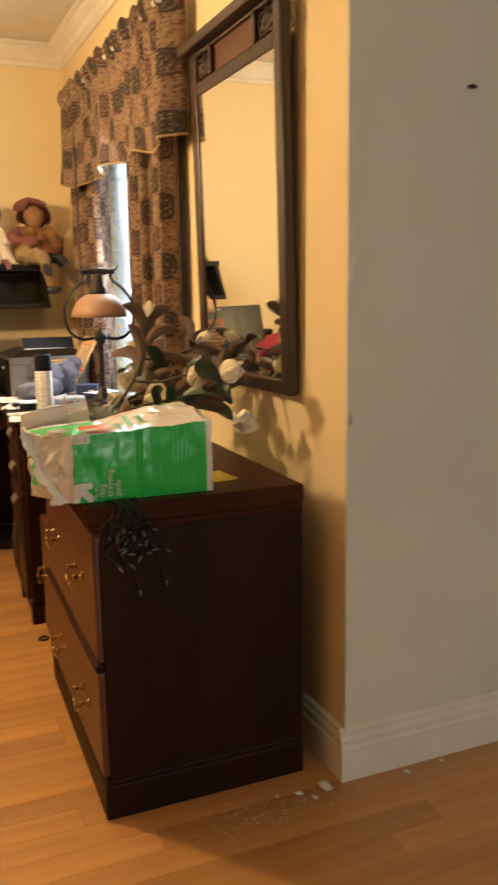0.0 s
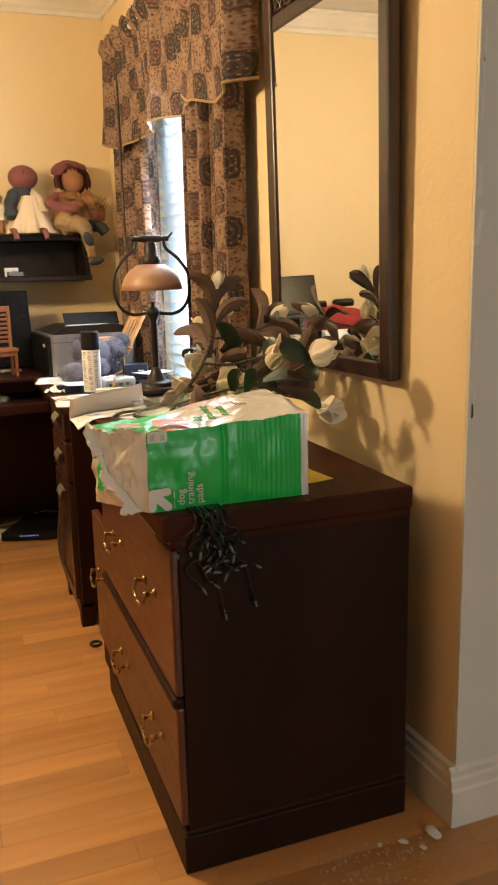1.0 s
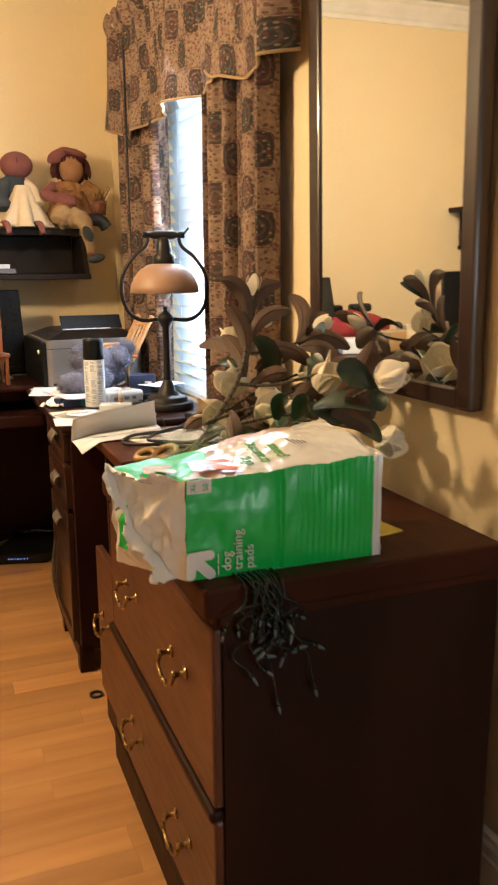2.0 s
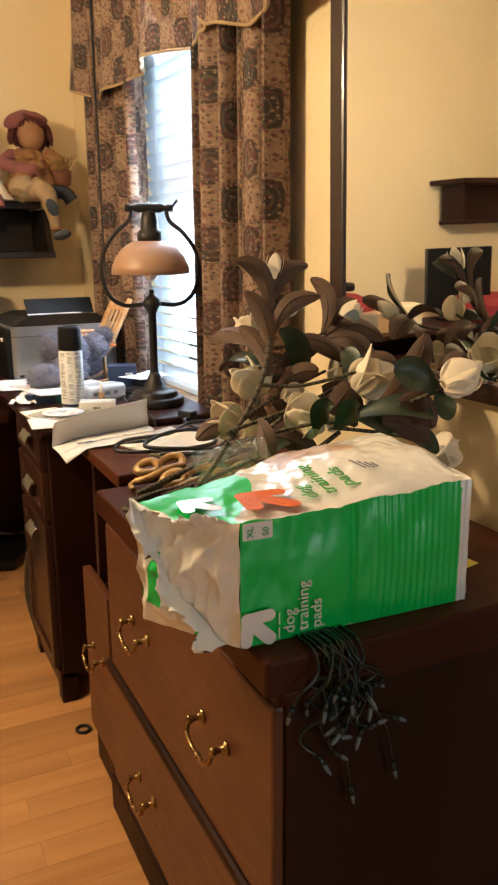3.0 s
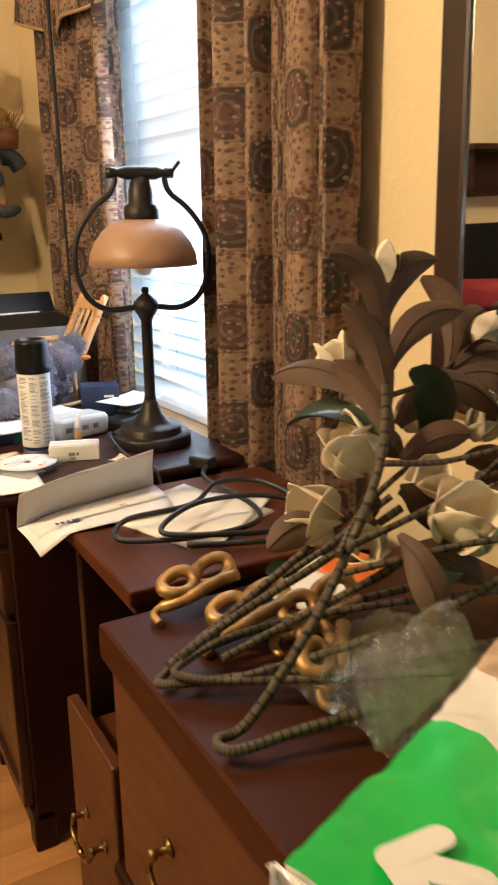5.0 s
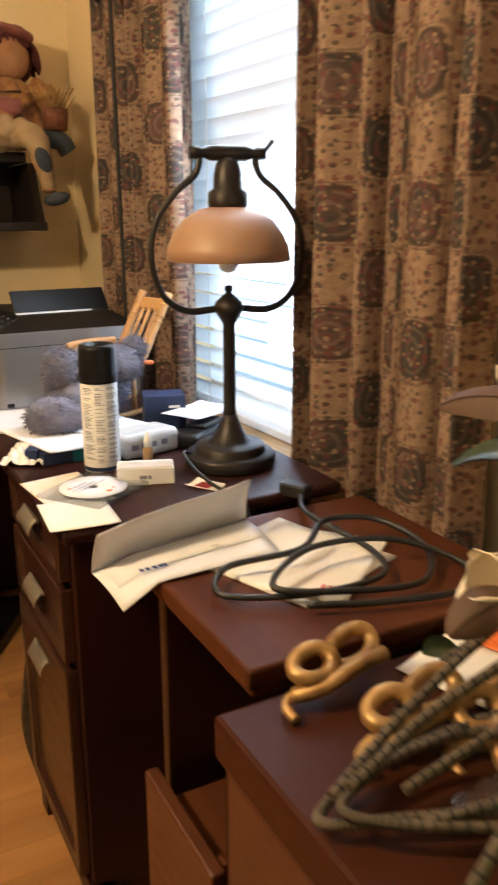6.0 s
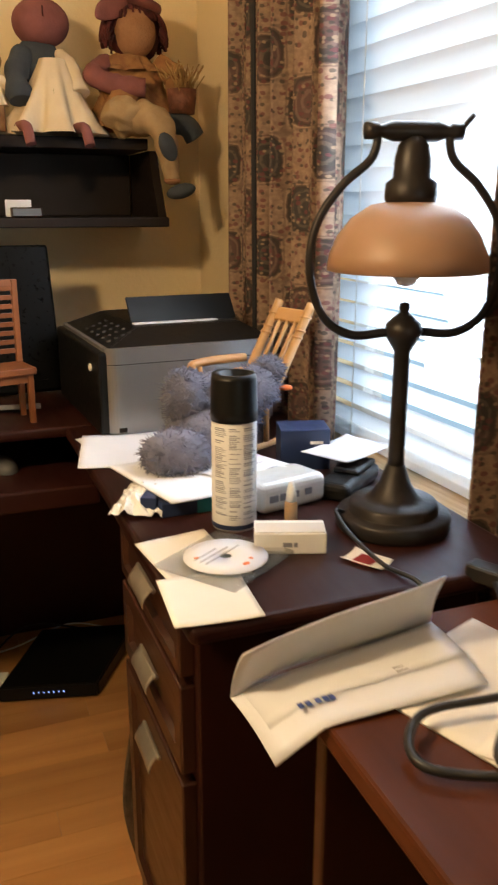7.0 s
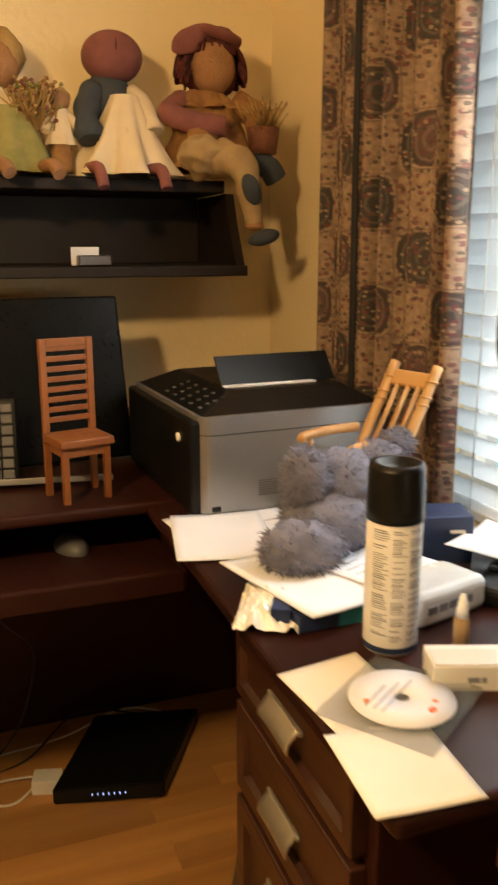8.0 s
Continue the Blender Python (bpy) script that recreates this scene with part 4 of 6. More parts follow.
# printer: silver side to the desk's front, control panel to the left
prn = thing("printer", "silver and black all-in-one printer with open top tray", "printer", pose(0.685, 4.045, DZ, 0, 0, 3))


def rrect(x0, x1, y0, y1, r, n=6):
    out = []
    for cx, cy, a0 in ((x1 - r, y1 - r, 0), (x0 + r, y1 - r, 90), (x0 + r, y0 + r, 180), (x1 - r, y0 + r, 270)):
        out += [(cx + r * math.cos(radians(a0 + 90 * q / n)), cy + r * math.sin(radians(a0 + 90 * q / n))) for q in range(n + 1)]
    return out


bm = bmesh.new()
slab(bm, rrect(0.004, 0.351, 0.004, 0.398, 0.024), 0.006, 0, pose(0, 0, 0.002))
slab(bm, rrect(0.0, 0.355, 0.0, 0.402, 0.026), 0.132, 0, pose(0, 0, 0.008))
part("body", bm, M_SILVER, prn, "silver lower casing")
bm = bmesh.new()
slab(bm, rrect(0.002, 0.353, 0.002, 0.400, 0.025), 0.003, 0, pose(0, 0, 0.1395))
part("seam", bm, M_BLACK, prn)
bm = bmesh.new()
slab(bm, rrect(0.0, 0.355, 0.0, 0.402, 0.026), 0.030, 0, pose(0, 0, 0.142))
part("scanner_rim", bm, M_SILVER, prn, "silver scanner band")
bm = bmesh.new()
box(bm, -0.012, 0.012, 0.012, 0.40, 0.004, 0.165, b=0.006)
part("front_panel", bm, M_BLACK, prn)
bm = bmesh.new()
v = [bm.verts.new(q) for q in ((0.006, 0.008, 0.171), (0.351, 0.008, 0.171), (0.351, 0.392, 0.171), (0.006, 0.392, 0.171), (0.085, 0.085, 0.200), (0.305, 0.085, 0.200), (0.305, 0.360, 0.200), (0.085, 0.360, 0.200))]
for q in ((0, 1, 5, 4), (1, 2, 6, 5), (2, 3, 7, 6), (3, 0, 4, 7), (4, 5, 6, 7), (3, 2, 1, 0)):
    bm.faces.new([v[i] for i in q])
bmesh.ops.bevel(bm, geom=bm.edges[:], offset=0.003, segments=2, affect="EDGES")
part("lid", bm, M_BLACK, prn, "black sloping lid")
for r in range(5):
    for c in range(4):
        bm = bmesh.new()
        blob(bm, (0.022 + c * 0.014, 0.06 + r * 0.045, 0.1785 + c * 0.0050), (0.0042, 0.007, 0.0018), (0, -20, 0), 0, 8)
        part("button", bm, M_KEY, prn)
bm = bmesh.new()
box(bm, 0.080, 0.310, 0.0, 0.004, 0.0, 0.062, b=0.002, m=pose(0.005, 0.12, 0.201, -38, 0, 0))
part("tray", bm, M_BLACK, prn, "raised black paper tray")
boxpart("paper_edge", (0.085, 0.265, 0.10, 0.114, 0.2005, 0.203), M_PAPER, prn, b=0)
bm = bmesh.new()
for k in range(7):
    box(bm, 0.105, 0.140, -0.0012, 0.002, 0.030 + k * 0.0042, 0.0322 + k * 0.0042)
part("vent", bm, M_GREYPL, prn)
boxpart("usb_port", (0.020, 0.036, -0.0015, 0.004, 0.010, 0.019), M_BLACK, prn, b=0.001)
bm = bmesh.new()
blob(bm, (-0.014, 0.07, 0.128), (0.004, 0.008, 0.008), seg=12)
part("power_button", bm, M_WHITEPL, prn)

# rocking chair toy behind the plush
rk = thing("toy_rocking_chair", "miniature pine rocking chair with turned spindles", "toy chair", pose(0.895, 3.91, DZ + 0.004, 0, 0, -72) @ Matrix.Scale(1.0, 4))
bm = bmesh.new()
box(bm, -0.05, 0.05, -0.05, 0.05, 0.085, 0.097, b=0.004)
part("seat", bm, M_PINE, rk)
for s in (-1, 1):
    bm = bmesh.new()
    tube(bm, smooth([(s * 0.045, -0.10, 0.020), (s * 0.045, -0.04, 0.006), (s * 0.045, 0.04, 0.006), (s * 0.045, 0.10, 0.022)], 6), 0.006, 8)
    part("rocker", bm, M_PINE, rk)
    for y in (-0.035, 0.035):
        bm = bmesh.new()
        tube(bm, [(s * 0.042, y, 0.008), (s * 0.040, y, 0.088)], 0.0055, 8)
        part("leg", bm, M_PINE, rk)
    bm = bmesh.new()
    pp = [Vector((s * 0.044, 0.044 + 0.095 * k / 14, 0.092 + 0.160 * k / 14)) for k in range(15)]
    tube(bm, pp, 0.0085, 10)
    for k in (9, 10, 12):
        tube(bm, [pp[k] - Vector((0, 0.0006, 0.002)), pp[k] + Vector((0, 0.0006, 0.002))], 0.0105, 10)
    part("back_post", bm, M_PINE, rk)
    bm = bmesh.new()
    tube(bm, smooth([(s * 0.052, 0.06, 0.150), (s * 0.056, 0.0, 0.152), (s * 0.054, -0.055, 0.150), (s * 0.054, -0.062, 0.142)], 5), 0.008, 8)
    part("armrest", bm, M_PINE, rk)
    bm = bmesh.new()
    tube(bm, [(s * 0.047, -0.04, 0.095), (s * 0.053, -0.045, 0.148)], 0.0045, 8)
    part("arm_post", bm, M_PINE, rk)
for x in (-0.022, 0.0, 0.022):
    bm = bmesh.new()
    tube(bm, [(x, 0.048, 0.095), (x, 0.122, 0.220)], 0.004, 6)
    part("spindle", bm, M_PINE, rk)
boxpart("head_rail", (-0.045, 0.045, -0.005, 0.005, -0.014, 0.014), M_PINE, rk, b=0.004, m=pose(0, 0.128, 0.228, -30, 0, 0))

# plush
bm = bmesh.new()
PL = [((0.0, 0.0, 0.045), (0.055, 0.050, 0.045)), ((0.02, 0.02, 0.085), (0.045, 0.045, 0.050)), ((-0.052, -0.052, 0.034), (0.044, 0.038, 0.034)), ((-0.028, 0.0, 0.105), (0.026, 0.026, 0.042)),
      ((0.075, 0.035, 0.10), (0.036, 0.034, 0.036)), ((0.102, 0.04, 0.128), (0.018, 0.014, 0.020)), ((0.055, 0.06, 0.05), (0.04, 0.04, 0.045))]
rnd = random.Random(21)
for c, r in PL:
    blob(bm, c, r, seg=18, rough=0.006, freq=60)
for c, r in PL:
    for _ in range(950):
        d = Vector((rnd.gauss(0, 1), rnd.gauss(0, 1), rnd.gauss(0, 1))).normalized()
        a = Vector(c) + Vector((d.x * r[0], d.y * r[1], d.z * r[2]))
        if a.z < 0.006:
            continue
        e = a + (d + Vector((rnd.gauss(0, 0.5), rnd.gauss(0, 0.5), rnd.gauss(-0.3, 0.5)))) * 0.0065
        if e.z < 0.001:
            continue
        sd = d.orthogonal().normalized() * 0.0014
        s2 = d.cross(sd).normalized() * 0.0014
        va, vb, vc, ve = (bm.verts.new(q) for q in (a + sd, a - sd, a + s2, e))
        bm.faces.new((va, vb, ve)), bm.faces.new((vb, vc, ve)), bm.faces.new((vc, va, ve))
plush = thing("plush_animal", "shaggy grey-blue plush toy lying on papers", "plush toy", pose(0.800, 3.80, DZ + 0.018) @ Matrix.Diagonal((1.28, 1.1, 1.08, 1)))
part("body", bm, M_FUR, plush)
bm = bmesh.new()
blob(bm, (0.120, 0.022, 0.10), (0.010, 0.006, 0.005), (0, 0, -20), 0, 10)
part("beak", bm, M_ORANGE, plush, "small orange beak")


# ---- papers and small things on the side desk ----
def sheet(name, label, cx, cy, z, w, h, rot, material=M_PAPER, t=0.0012, lines=0, ink=M_INK, curl=0.004, cat="paper"):
    th = thing(name, label, cat, pose(cx, cy, z, 0, 0, rot))
    bm = bmesh.new()
    ph = cx * 17 + cy * 9
    grid_sheet(bm, lambda a, b: Vector(((a - 0.5) * w, (b - 0.5) * h, t / 2 + 0.0003 + curl * (abs(2 * a - 1) ** 3) * (0.5 + 0.5 * math.sin(ph)) + curl * 0.6 * max(0, b - 0.8) * 5 * a)), 12, 12)
    part("sheet", bm, material, th, solid=t)
    rnd = random.Random(int(ph * 10))
    if lines:
        bm = bmesh.new()
        for k in range(lines):
            y = h * 0.42 - (k + 0.5) * h * 0.8 / lines
            box(bm, -w * 0.42, -w * 0.42 + w * rnd.uniform(0.35, 0.82), y - 0.0009, y + 0.0009, t + 0.0004, t + 0.0008)
        part("print", bm, ink, th)
    return th


sheet("paper_sheet", "printed letter lying under the printer's edge", 0.735, 3.985, DZ, 0.20, 0.19, 8, lines=12)
sheet("paper_sheet", "loose white paper at the desk's front edge", 0.690, 3.955, DZ + 0.003, 0.15, 0.20, -12, lines=0)
bk = thing("boxed_pads", "navy and teal flat carton under papers", "carton", pose(0.745, 3.665, DZ, 0, 0, 4))
boxpart("carton", (-0.075, 0.060, -0.045, 0.08, 0.0, 0.022), M_BLUEBOX, bk, b=0.002)
boxpart("band", (-0.022, 0.0612, -0.0462, 0.0812, -0.0002, 0.0226), M_TEAL, bk, b=0.001)
sheet("paper_sheet", "white sheets lying on the navy carton", 0.740, 3.715, DZ + 0.0236, 0.17, 0.20, 14, t=0.003, lines=0)
sheet("paper_sheet", "printed slip lying under the plush toy", 0.835, 3.70, DZ + 0.028, 0.13, 0.12, 24, lines=6, t=0.001)
pk = thing("plastic_packet", "crumpled clear packet with navy and white print", "packet", pose(0.668, 3.69, DZ + 0.001, 0, 0, 62) @ Matrix.Scale(1.3, 4))
bm = bmesh.new()
grid_sheet(bm, lambda a, b: Vector(((a - 0.5) * 0.105, (b - 0.5) * 0.060, 0.002 + 0.016 * math.sin(math.pi * a) * math.sin(math.pi * b) + 0.016 * abs(noise.noise(Vector((a * 7, b * 5, 3)))))), 22, 16)
for f in bm.faces:
    f.smooth = False
part("film", bm, M_FILM, pk, solid=0.0006)
bm = bmesh.new()
box(bm, -0.042, 0.0, -0.022, -0.004, 0.006, 0.020, b=0.001)
part("label", bm, M_BLUEBOX, pk)
wb = thing("tissue_pack", "white wrapped packet with grey lettering bars", "packet", pose(0.865, 3.585, DZ, 0, 0, 14))
bm = bmesh.new()
box(bm, -0.058, 0.062, 0.0, 0.075, 0.0, 0.045, b=0.010, seg=3)
for vv in bm.verts:
    vv.co += Vector((0, 0, 0.004)) * noise.noise(vv.co * 40) * (1 if vv.co.z > 0.004 else 0)
part("wrap", bm, M_FILM, wb)
bm = bmesh.new()
for k, (a, b) in enumerate(((-0.045, -0.030), (-0.026, -0.012), (-0.008, 0.008), (0.020, 0.032))):
    box(bm, a, b, -0.0012, 0.001, 0.018, 0.028)
part("print", bm, M_INK, wb)

can = thing("spray_can", "white aerosol can with black cap and printed label", "can", pose(0.762, 3.560, DZ) @ Matrix.Diagonal((1.17, 1.17, 1.12, 1)))
bm = bmesh.new()
lathe(bm, [(0.0, 0.0), (0.0255, 0.0), (0.0265, 0.003), (0.0265, 0.134), (0.0245, 0.139), (0.0, 0.139)], 36)
part("body", bm, M_WHITEPL, can)
bm = bmesh.new()
lathe(bm, [(0.0269, 0.003), (0.0269, 0.009)], 36)
part("base_band", bm, M_BLUEBOX, can)
bm = bmesh.new()
lathe(bm, [(0.0, 0.137), (0.0275, 0.137), (0.0275, 0.150), (0.0262, 0.186), (0.0248, 0.193), (0.019, 0.193), (0.017, 0.187), (0.0, 0.186)], 36)
part("cap", bm, M_BLACK, can, "glossy black cap")
bm = bmesh.new()
rnd = random.Random(5)
for col0, wid in ((196, 36), (238, 30), (274, 40)):
    z = 0.130
    while z > 0.016:
        ln = wid * rnd.uniform(0.55, 1.0)
        n = 6
        hgt = rnd.choice((0.0009, 0.0009, 0.0014))
        pts = [(math.cos(radians(col0 + ln * q / n)) * 0.0268, math.sin(radians(col0 + ln * q / n)) * 0.0268) for q in range(n + 1)]
        for (xa, ya), (xb, yb) in zip(pts, pts[1:]):
            bm.faces.new([bm.verts.new(q) for q in ((xa, ya, z), (xb, yb, z), (xb, yb, z + hgt), (xa, ya, z + hgt))])
        z -= rnd.choice((0.0023, 0.0023, 0.0023, 0.0060))
part("print", bm, M_INK, can, "rows of small print bars")

gb = thing("glue_bottle", "small amber bottle with white pointed cap", "bottle", pose(0.832, 3.523, DZ))
bm = bmesh.new()
lathe(bm, [(0.0, 0.0), (0.009, 0.0), (0.009, 0.036), (0.006, 0.040), (0.0, 0.040)], 16)
part("bottle", bm, M_CARTON, gb)
bm = bmesh.new()
lathe(bm, [(0.0, 0.039), (0.0075, 0.039), (0.007, 0.050), (0.003, 0.066), (0.0, 0.067)], 16)
part("cap", bm, M_WHITEPL, gb)
ib = thing("white_box", "small white retail box lying flat", "box", pose(0.803, 3.462, DZ, 0, 0, -20))
boxpart("carton", (-0.046, 0.046, -0.024, 0.024, 0.0, 0.028), M_WHITEPL, ib, b=0.0015)
bm = bmesh.new()
for a, b in ((-0.010, 0.002), (0.004, 0.009)):
    box(bm, a, b, -0.0246, -0.023, 0.010, 0.016)
part("print", bm, M_INK, ib)
boxpart("flap", (-0.044, 0.044, -0.022, 0.010, 0.0286, 0.0296), M_FILM, ib, b=0)
bb = thing("blue_box", "small navy cardboard box behind the can", "box", pose(0.965, 3.775, DZ, 0, 0, -16))
boxpart("carton", (-0.042, 0.042, -0.032, 0.032, 0.0, 0.070), M_BLUEBOX, bb, b=0.0015)
boxpart("print", (0.008, 0.030, -0.0326, -0.031, 0.045, 0.050), M_CREAM, bb, b=0)
ph = thing("desk_phone", "black cordless handset lying on the desk", "phone", pose(0.985, 3.64, DZ, 0, 0, 40))
bm = bmesh.new()
box(bm, -0.075, 0.065, -0.028, 0.028, 0.0, 0.028, b=0.010, seg=3)
box(bm, -0.02, 0.06, -0.022, 0.022, 0.026, 0.036, b=0.006)
part("handset", bm, M_BLACK, ph)
sheet("paper_sheet", "white leaflet leaning over the dark handset", 1.01, 3.70, DZ + 0.042, 0.13, 0.09, 28, t=0.001)
pt = sheet("pink_tag", "pink and white tag on the desk", 0.875, 3.385, DZ, 0.035, 0.055, 30, material=M_CREAM, cat="tag")
boxpart("stripe", (-0.0165, 0.0165, -0.012, 0.014, 0.0022, 0.0030), M_REDCLOTH, pt, b=0)

sheet("envelope", "cream envelope hanging over the desk's edge", 0.657, 3.358, DZ + 0.002, 0.10, 0.115, -5, material=M_CREAM, cat="envelope")
sheet("envelope", "cream envelope under the disc case", 0.672, 3.470, DZ, 0.10, 0.15, 6, material=M_CREAM, cat="envelope")
cd = thing("disc_case", "clear slim disc case with printed white disc", "disc case", pose(0.7075, 3.442, DZ + 0.0045, 0, 0, 35))
boxpart("case", (-0.066, 0.066, -0.060, 0.060, 0.0, 0.005), M_CASE, cd, "smoky clear plastic case", b=0.001)
bm = bmesh.new()
lathe(bm, [(0.0075, 0.0058), (0.053, 0.0058), (0.053, 0.0066), (0.0075, 0.0066), (0.0075, 0.0058)], 40)
part("disc", bm, M_PAPER, cd, "white printed disc")
bm = bmesh.new()
for cx, cy, w, hh in ((-0.004, -0.034, 0.012, 0.008), (0.012, -0.030, 0.006, 0.006), (-0.026, 0.026, 0.008, 0.005)):
    blob(bm, (cx, cy, 0.0068), (w / 2, hh / 2, 0.0005), seg=10)
part("print", bm, M_ORANGE, cd)
bm = bmesh.new()
for k in range(3):
    box(bm, -0.035, 0.035 - 0.012 * k, 0.004 + k * 0.009, 0.0055 + k * 0.009, 0.0067, 0.0070)
part("lettering", bm, M_INK, cd)

# lamp
lx, ly = 0.968, 3.479
LZ = DZ
lampo = thing("table_lamp", "bronze hoop table lamp with amber glass dome shade, unlit", "lamp", pose(lx, ly, LZ, 0, 0, -12) @ Matrix.Diagonal((0.94, 0.94, 1.0, 1)))
bm = bmesh.new()
lathe(bm, [(0.0, 0.0), (0.082, 0.0), (0.084, 0.004), (0.084, 0.019), (0.081, 0.023), (0.067, 0.0235), (0.066, 0.025), (0.065, 0.035), (0.061, 0.039), (0.044, 0.0395), (0.036, 0.045), (0.024, 0.062), (0.017, 0.080), (0.013, 0.090), (0.0, 0.090)], 40)
part("base", bm, M_BRONZE, lampo, "round stepped bronze base")
bm = bmesh.new()
lathe(bm, [(0.0, 0.088), (0.013, 0.088), (0.0115, 0.10), (0.0115, 0.245), (0.016, 0.253), (0.022, 0.262), (0.027, 0.272), (0.024, 0.282), (0.012, 0.292), (0.006, 0.297), (0.008, 0.302), (0.007, 0.308), (0.0, 0.310)], 24)
part("stem", bm, M_BRONZE, lampo)
bm = bmesh.new()
for s in (-1, 1):
    tube(bm, smooth([(s * 0.024, 0, 0.271), (s * 0.075, 0, 0.269), (s * 0.115, 0, 0.293), (s * 0.135, 0, 0.347), (s * 0.128, 0, 0.405), (s * 0.095, 0, 0.452), (s * 0.060, 0, 0.480), (s * 0.050, 0, 0.500), (s * 0.050, 0, 0.518)], 7), 0.0058, 10)
part("hoop", bm, M_BRONZE, lampo, "round bronze hoop arms")
bm = bmesh.new()
lathe(bm, [(0.0, -0.066), (0.010, -0.066), (0.010, -0.050), (0.007, -0.046), (0.012, -0.03), (0.0125, 0.03), (0.007, 0.046), (0.010, 0.050), (0.010, 0.066), (0.0, 0.066)], 16, pose(0, 0, 0.516, 0, 90, 0))
tube(bm, [(0.062, 0, 0.516), (0.080, 0, 0.536)], 0.0035, 8)
part("crossbar", bm, M_BRONZE, lampo)
bm = bmesh.new()
lathe(bm, [(0.0, 0.512), (0.012, 0.510), (0.020, 0.500), (0.024, 0.484), (0.025, 0.462), (0.034, 0.456), (0.035, 0.440), (0.033, 0.432), (0.0, 0.432)], 24)
part("socket", bm, M_BRONZE, lampo)
bm = bmesh.new()
lathe(bm, [(0.030, 0.434), (0.052, 0.430), (0.078, 0.414), (0.096, 0.392), (0.106, 0.370), (0.109, 0.350), (0.105, 0.349), (0.101, 0.366), (0.093, 0.384), (0.073, 0.409), (0.050, 0.424), (0.030, 0.428)], 48)
part("shade", bm, M_SHADE, lampo, "amber glass dome shade")
bm = bmesh.new()
lathe(bm, [(0.0, 0.329), (0.012, 0.332), (0.019, 0.342), (0.020, 0.352), (0.014, 0.366), (0.012, 0.39), (0.012, 0.434)], 16)
part("bulb", bm, M_BULB, lampo, "clear frosted bulb")

# folded letter, papers and cable on the return table
RZ = 0.765
fl = thing("folded_letter", "white folded letter standing half open, blue printed mark", "letter", pose(0.738, 3.150, RZ, 0, 0, 0))
FOLD, NEAR, STAND = ((-0.112, 0.048), (0.126, 0.076)), ((-0.100, -0.034), (0.112, -0.042)), ((-0.110, 0.020, 0.056), (0.110, 0.032, 0.092))


def letter_low(a, b):
    q = Vector(FOLD[0]).lerp(Vector(FOLD[1]), a).lerp(Vector(NEAR[0]).lerp(Vector(NEAR[1]), a), b)
    return Vector((q.x, q.y, 0.004 + 0.012 * max(0, a - 0.3) - 0.13 * max(0, 0.23 - a) * (0.35 + 0.65 * b) + 0.004 * math.sin(math.pi * b)))


def letter_up(a, b):
    q = letter_low(a, 0).lerp(Vector(STAND[0]).lerp(Vector(STAND[1]), a), b)
    return q + Vector((0, 0.005 * math.sin(math.pi * b), 0.003 * math.sin(a * 5)))


bm = bmesh.new()
grid_sheet(bm, letter_low, 14, 8)
part("lower_leaf", bm, M_PAPER, fl, solid=0.001)
bm = bmesh.new()
grid_sheet(bm, letter_up, 14, 8)
part("upper_leaf", bm, M_PAPER, fl, solid=0.001)
bm = bmesh.new()
grid_sheet(bm, lambda a, b: letter_low(0.03 + 0.95 * a, 0.05 + 0.62 * b) + Vector((0.004, 0.002, 0.0018 + 0.001 * b)), 12, 6)
part("inner_leaf", bm, M_PAPER, fl, solid=0.001)
bm = bmesh.new()
m = pose(-0.046, -0.008, 0.0105, 0, 0, 4)
for a in (-0.022, -0.014, -0.004, 0.004, 0.010):
    box(bm, a, a + 0.005, -0.004, 0.004, 0, 0.0006, m=m)
part("printed_mark", bm, M_BLUEINK, fl)
bm = bmesh.new()
for k in range(2):
    box(bm, 0.04, 0.09, 0.002 + k * 0.006, 0.0035 + k * 0.006, 0, 0.0006, m=pose(0, -0.004, 0.0150, 0, 0, 4))
part("print", bm, M_INK, fl)

sheet("cream_card", "large cream folder lying on the return table", 0.865, 3.10, RZ, 0.19, 0.20, 20, material=M_CREAM, t=0.003)
red = sheet("envelope", "white envelope with red lettering bars", 0.895, 3.055, RZ + 0.0045, 0.10, 0.20, -52, material=M_CREAM, cat="envelope")
bm = bmesh.new()
for k in range(5):
    box(bm, 0.012 + 0.008 * k, 0.016 + 0.008 * k, -0.075, -0.064, 0.003, 0.0036)
part("lettering", bm, M_REDINK, red)
cab2 = thing("power_cable", "coiled black power cable on the return table", "cable")
bm = bmesh.new()
CZ2 = RZ + 0.012
tube(bm, smooth([(0.99, 3.28, CZ2), (0.94, 3.18, CZ2 + 0.012), (0.96, 3.06, CZ2), (0.92, 2.98, CZ2 + 0.004), (0.82, 2.985, CZ2), (0.73, 3.03, CZ2), (0.76, 3.08, CZ2 + 0.008), (0.86, 3.07, CZ2 + 0.016), (0.93, 3.12, CZ2 + 0.024), (1.0, 3.10, CZ2 + 0.02),
                (1.02, 3.02, CZ2 + 0.006), (0.96, 2.95, CZ2), (0.86, 2.96, CZ2 + 0.006), (0.78, 3.00, CZ2 + 0.012), (0.86, 3.05, CZ2 + 0.024), (0.97, 3.03, CZ2 + 0.022), (1.03, 2.96, CZ2 + 0.004), (0.98, 2.91, CZ2), (0.88, 2.93, CZ2), (0.80, 2.96, CZ2 + 0.002)], 9), 0.0042, 8)
part("cord", bm, M_RUBBER, cab2)
bm = bmesh.new()
box(bm, -0.013, 0.013, -0.024, 0.024, -0.011, 0.011, b=0.004, m=pose(0.99, 3.295, CZ2 + 0.004, 0, 0, 25))
part("plug", bm, M_RUBBER, cab2)
lc = thing("lamp_cord", "thin black cord running off the desk", "cable")
bm = bmesh.new()
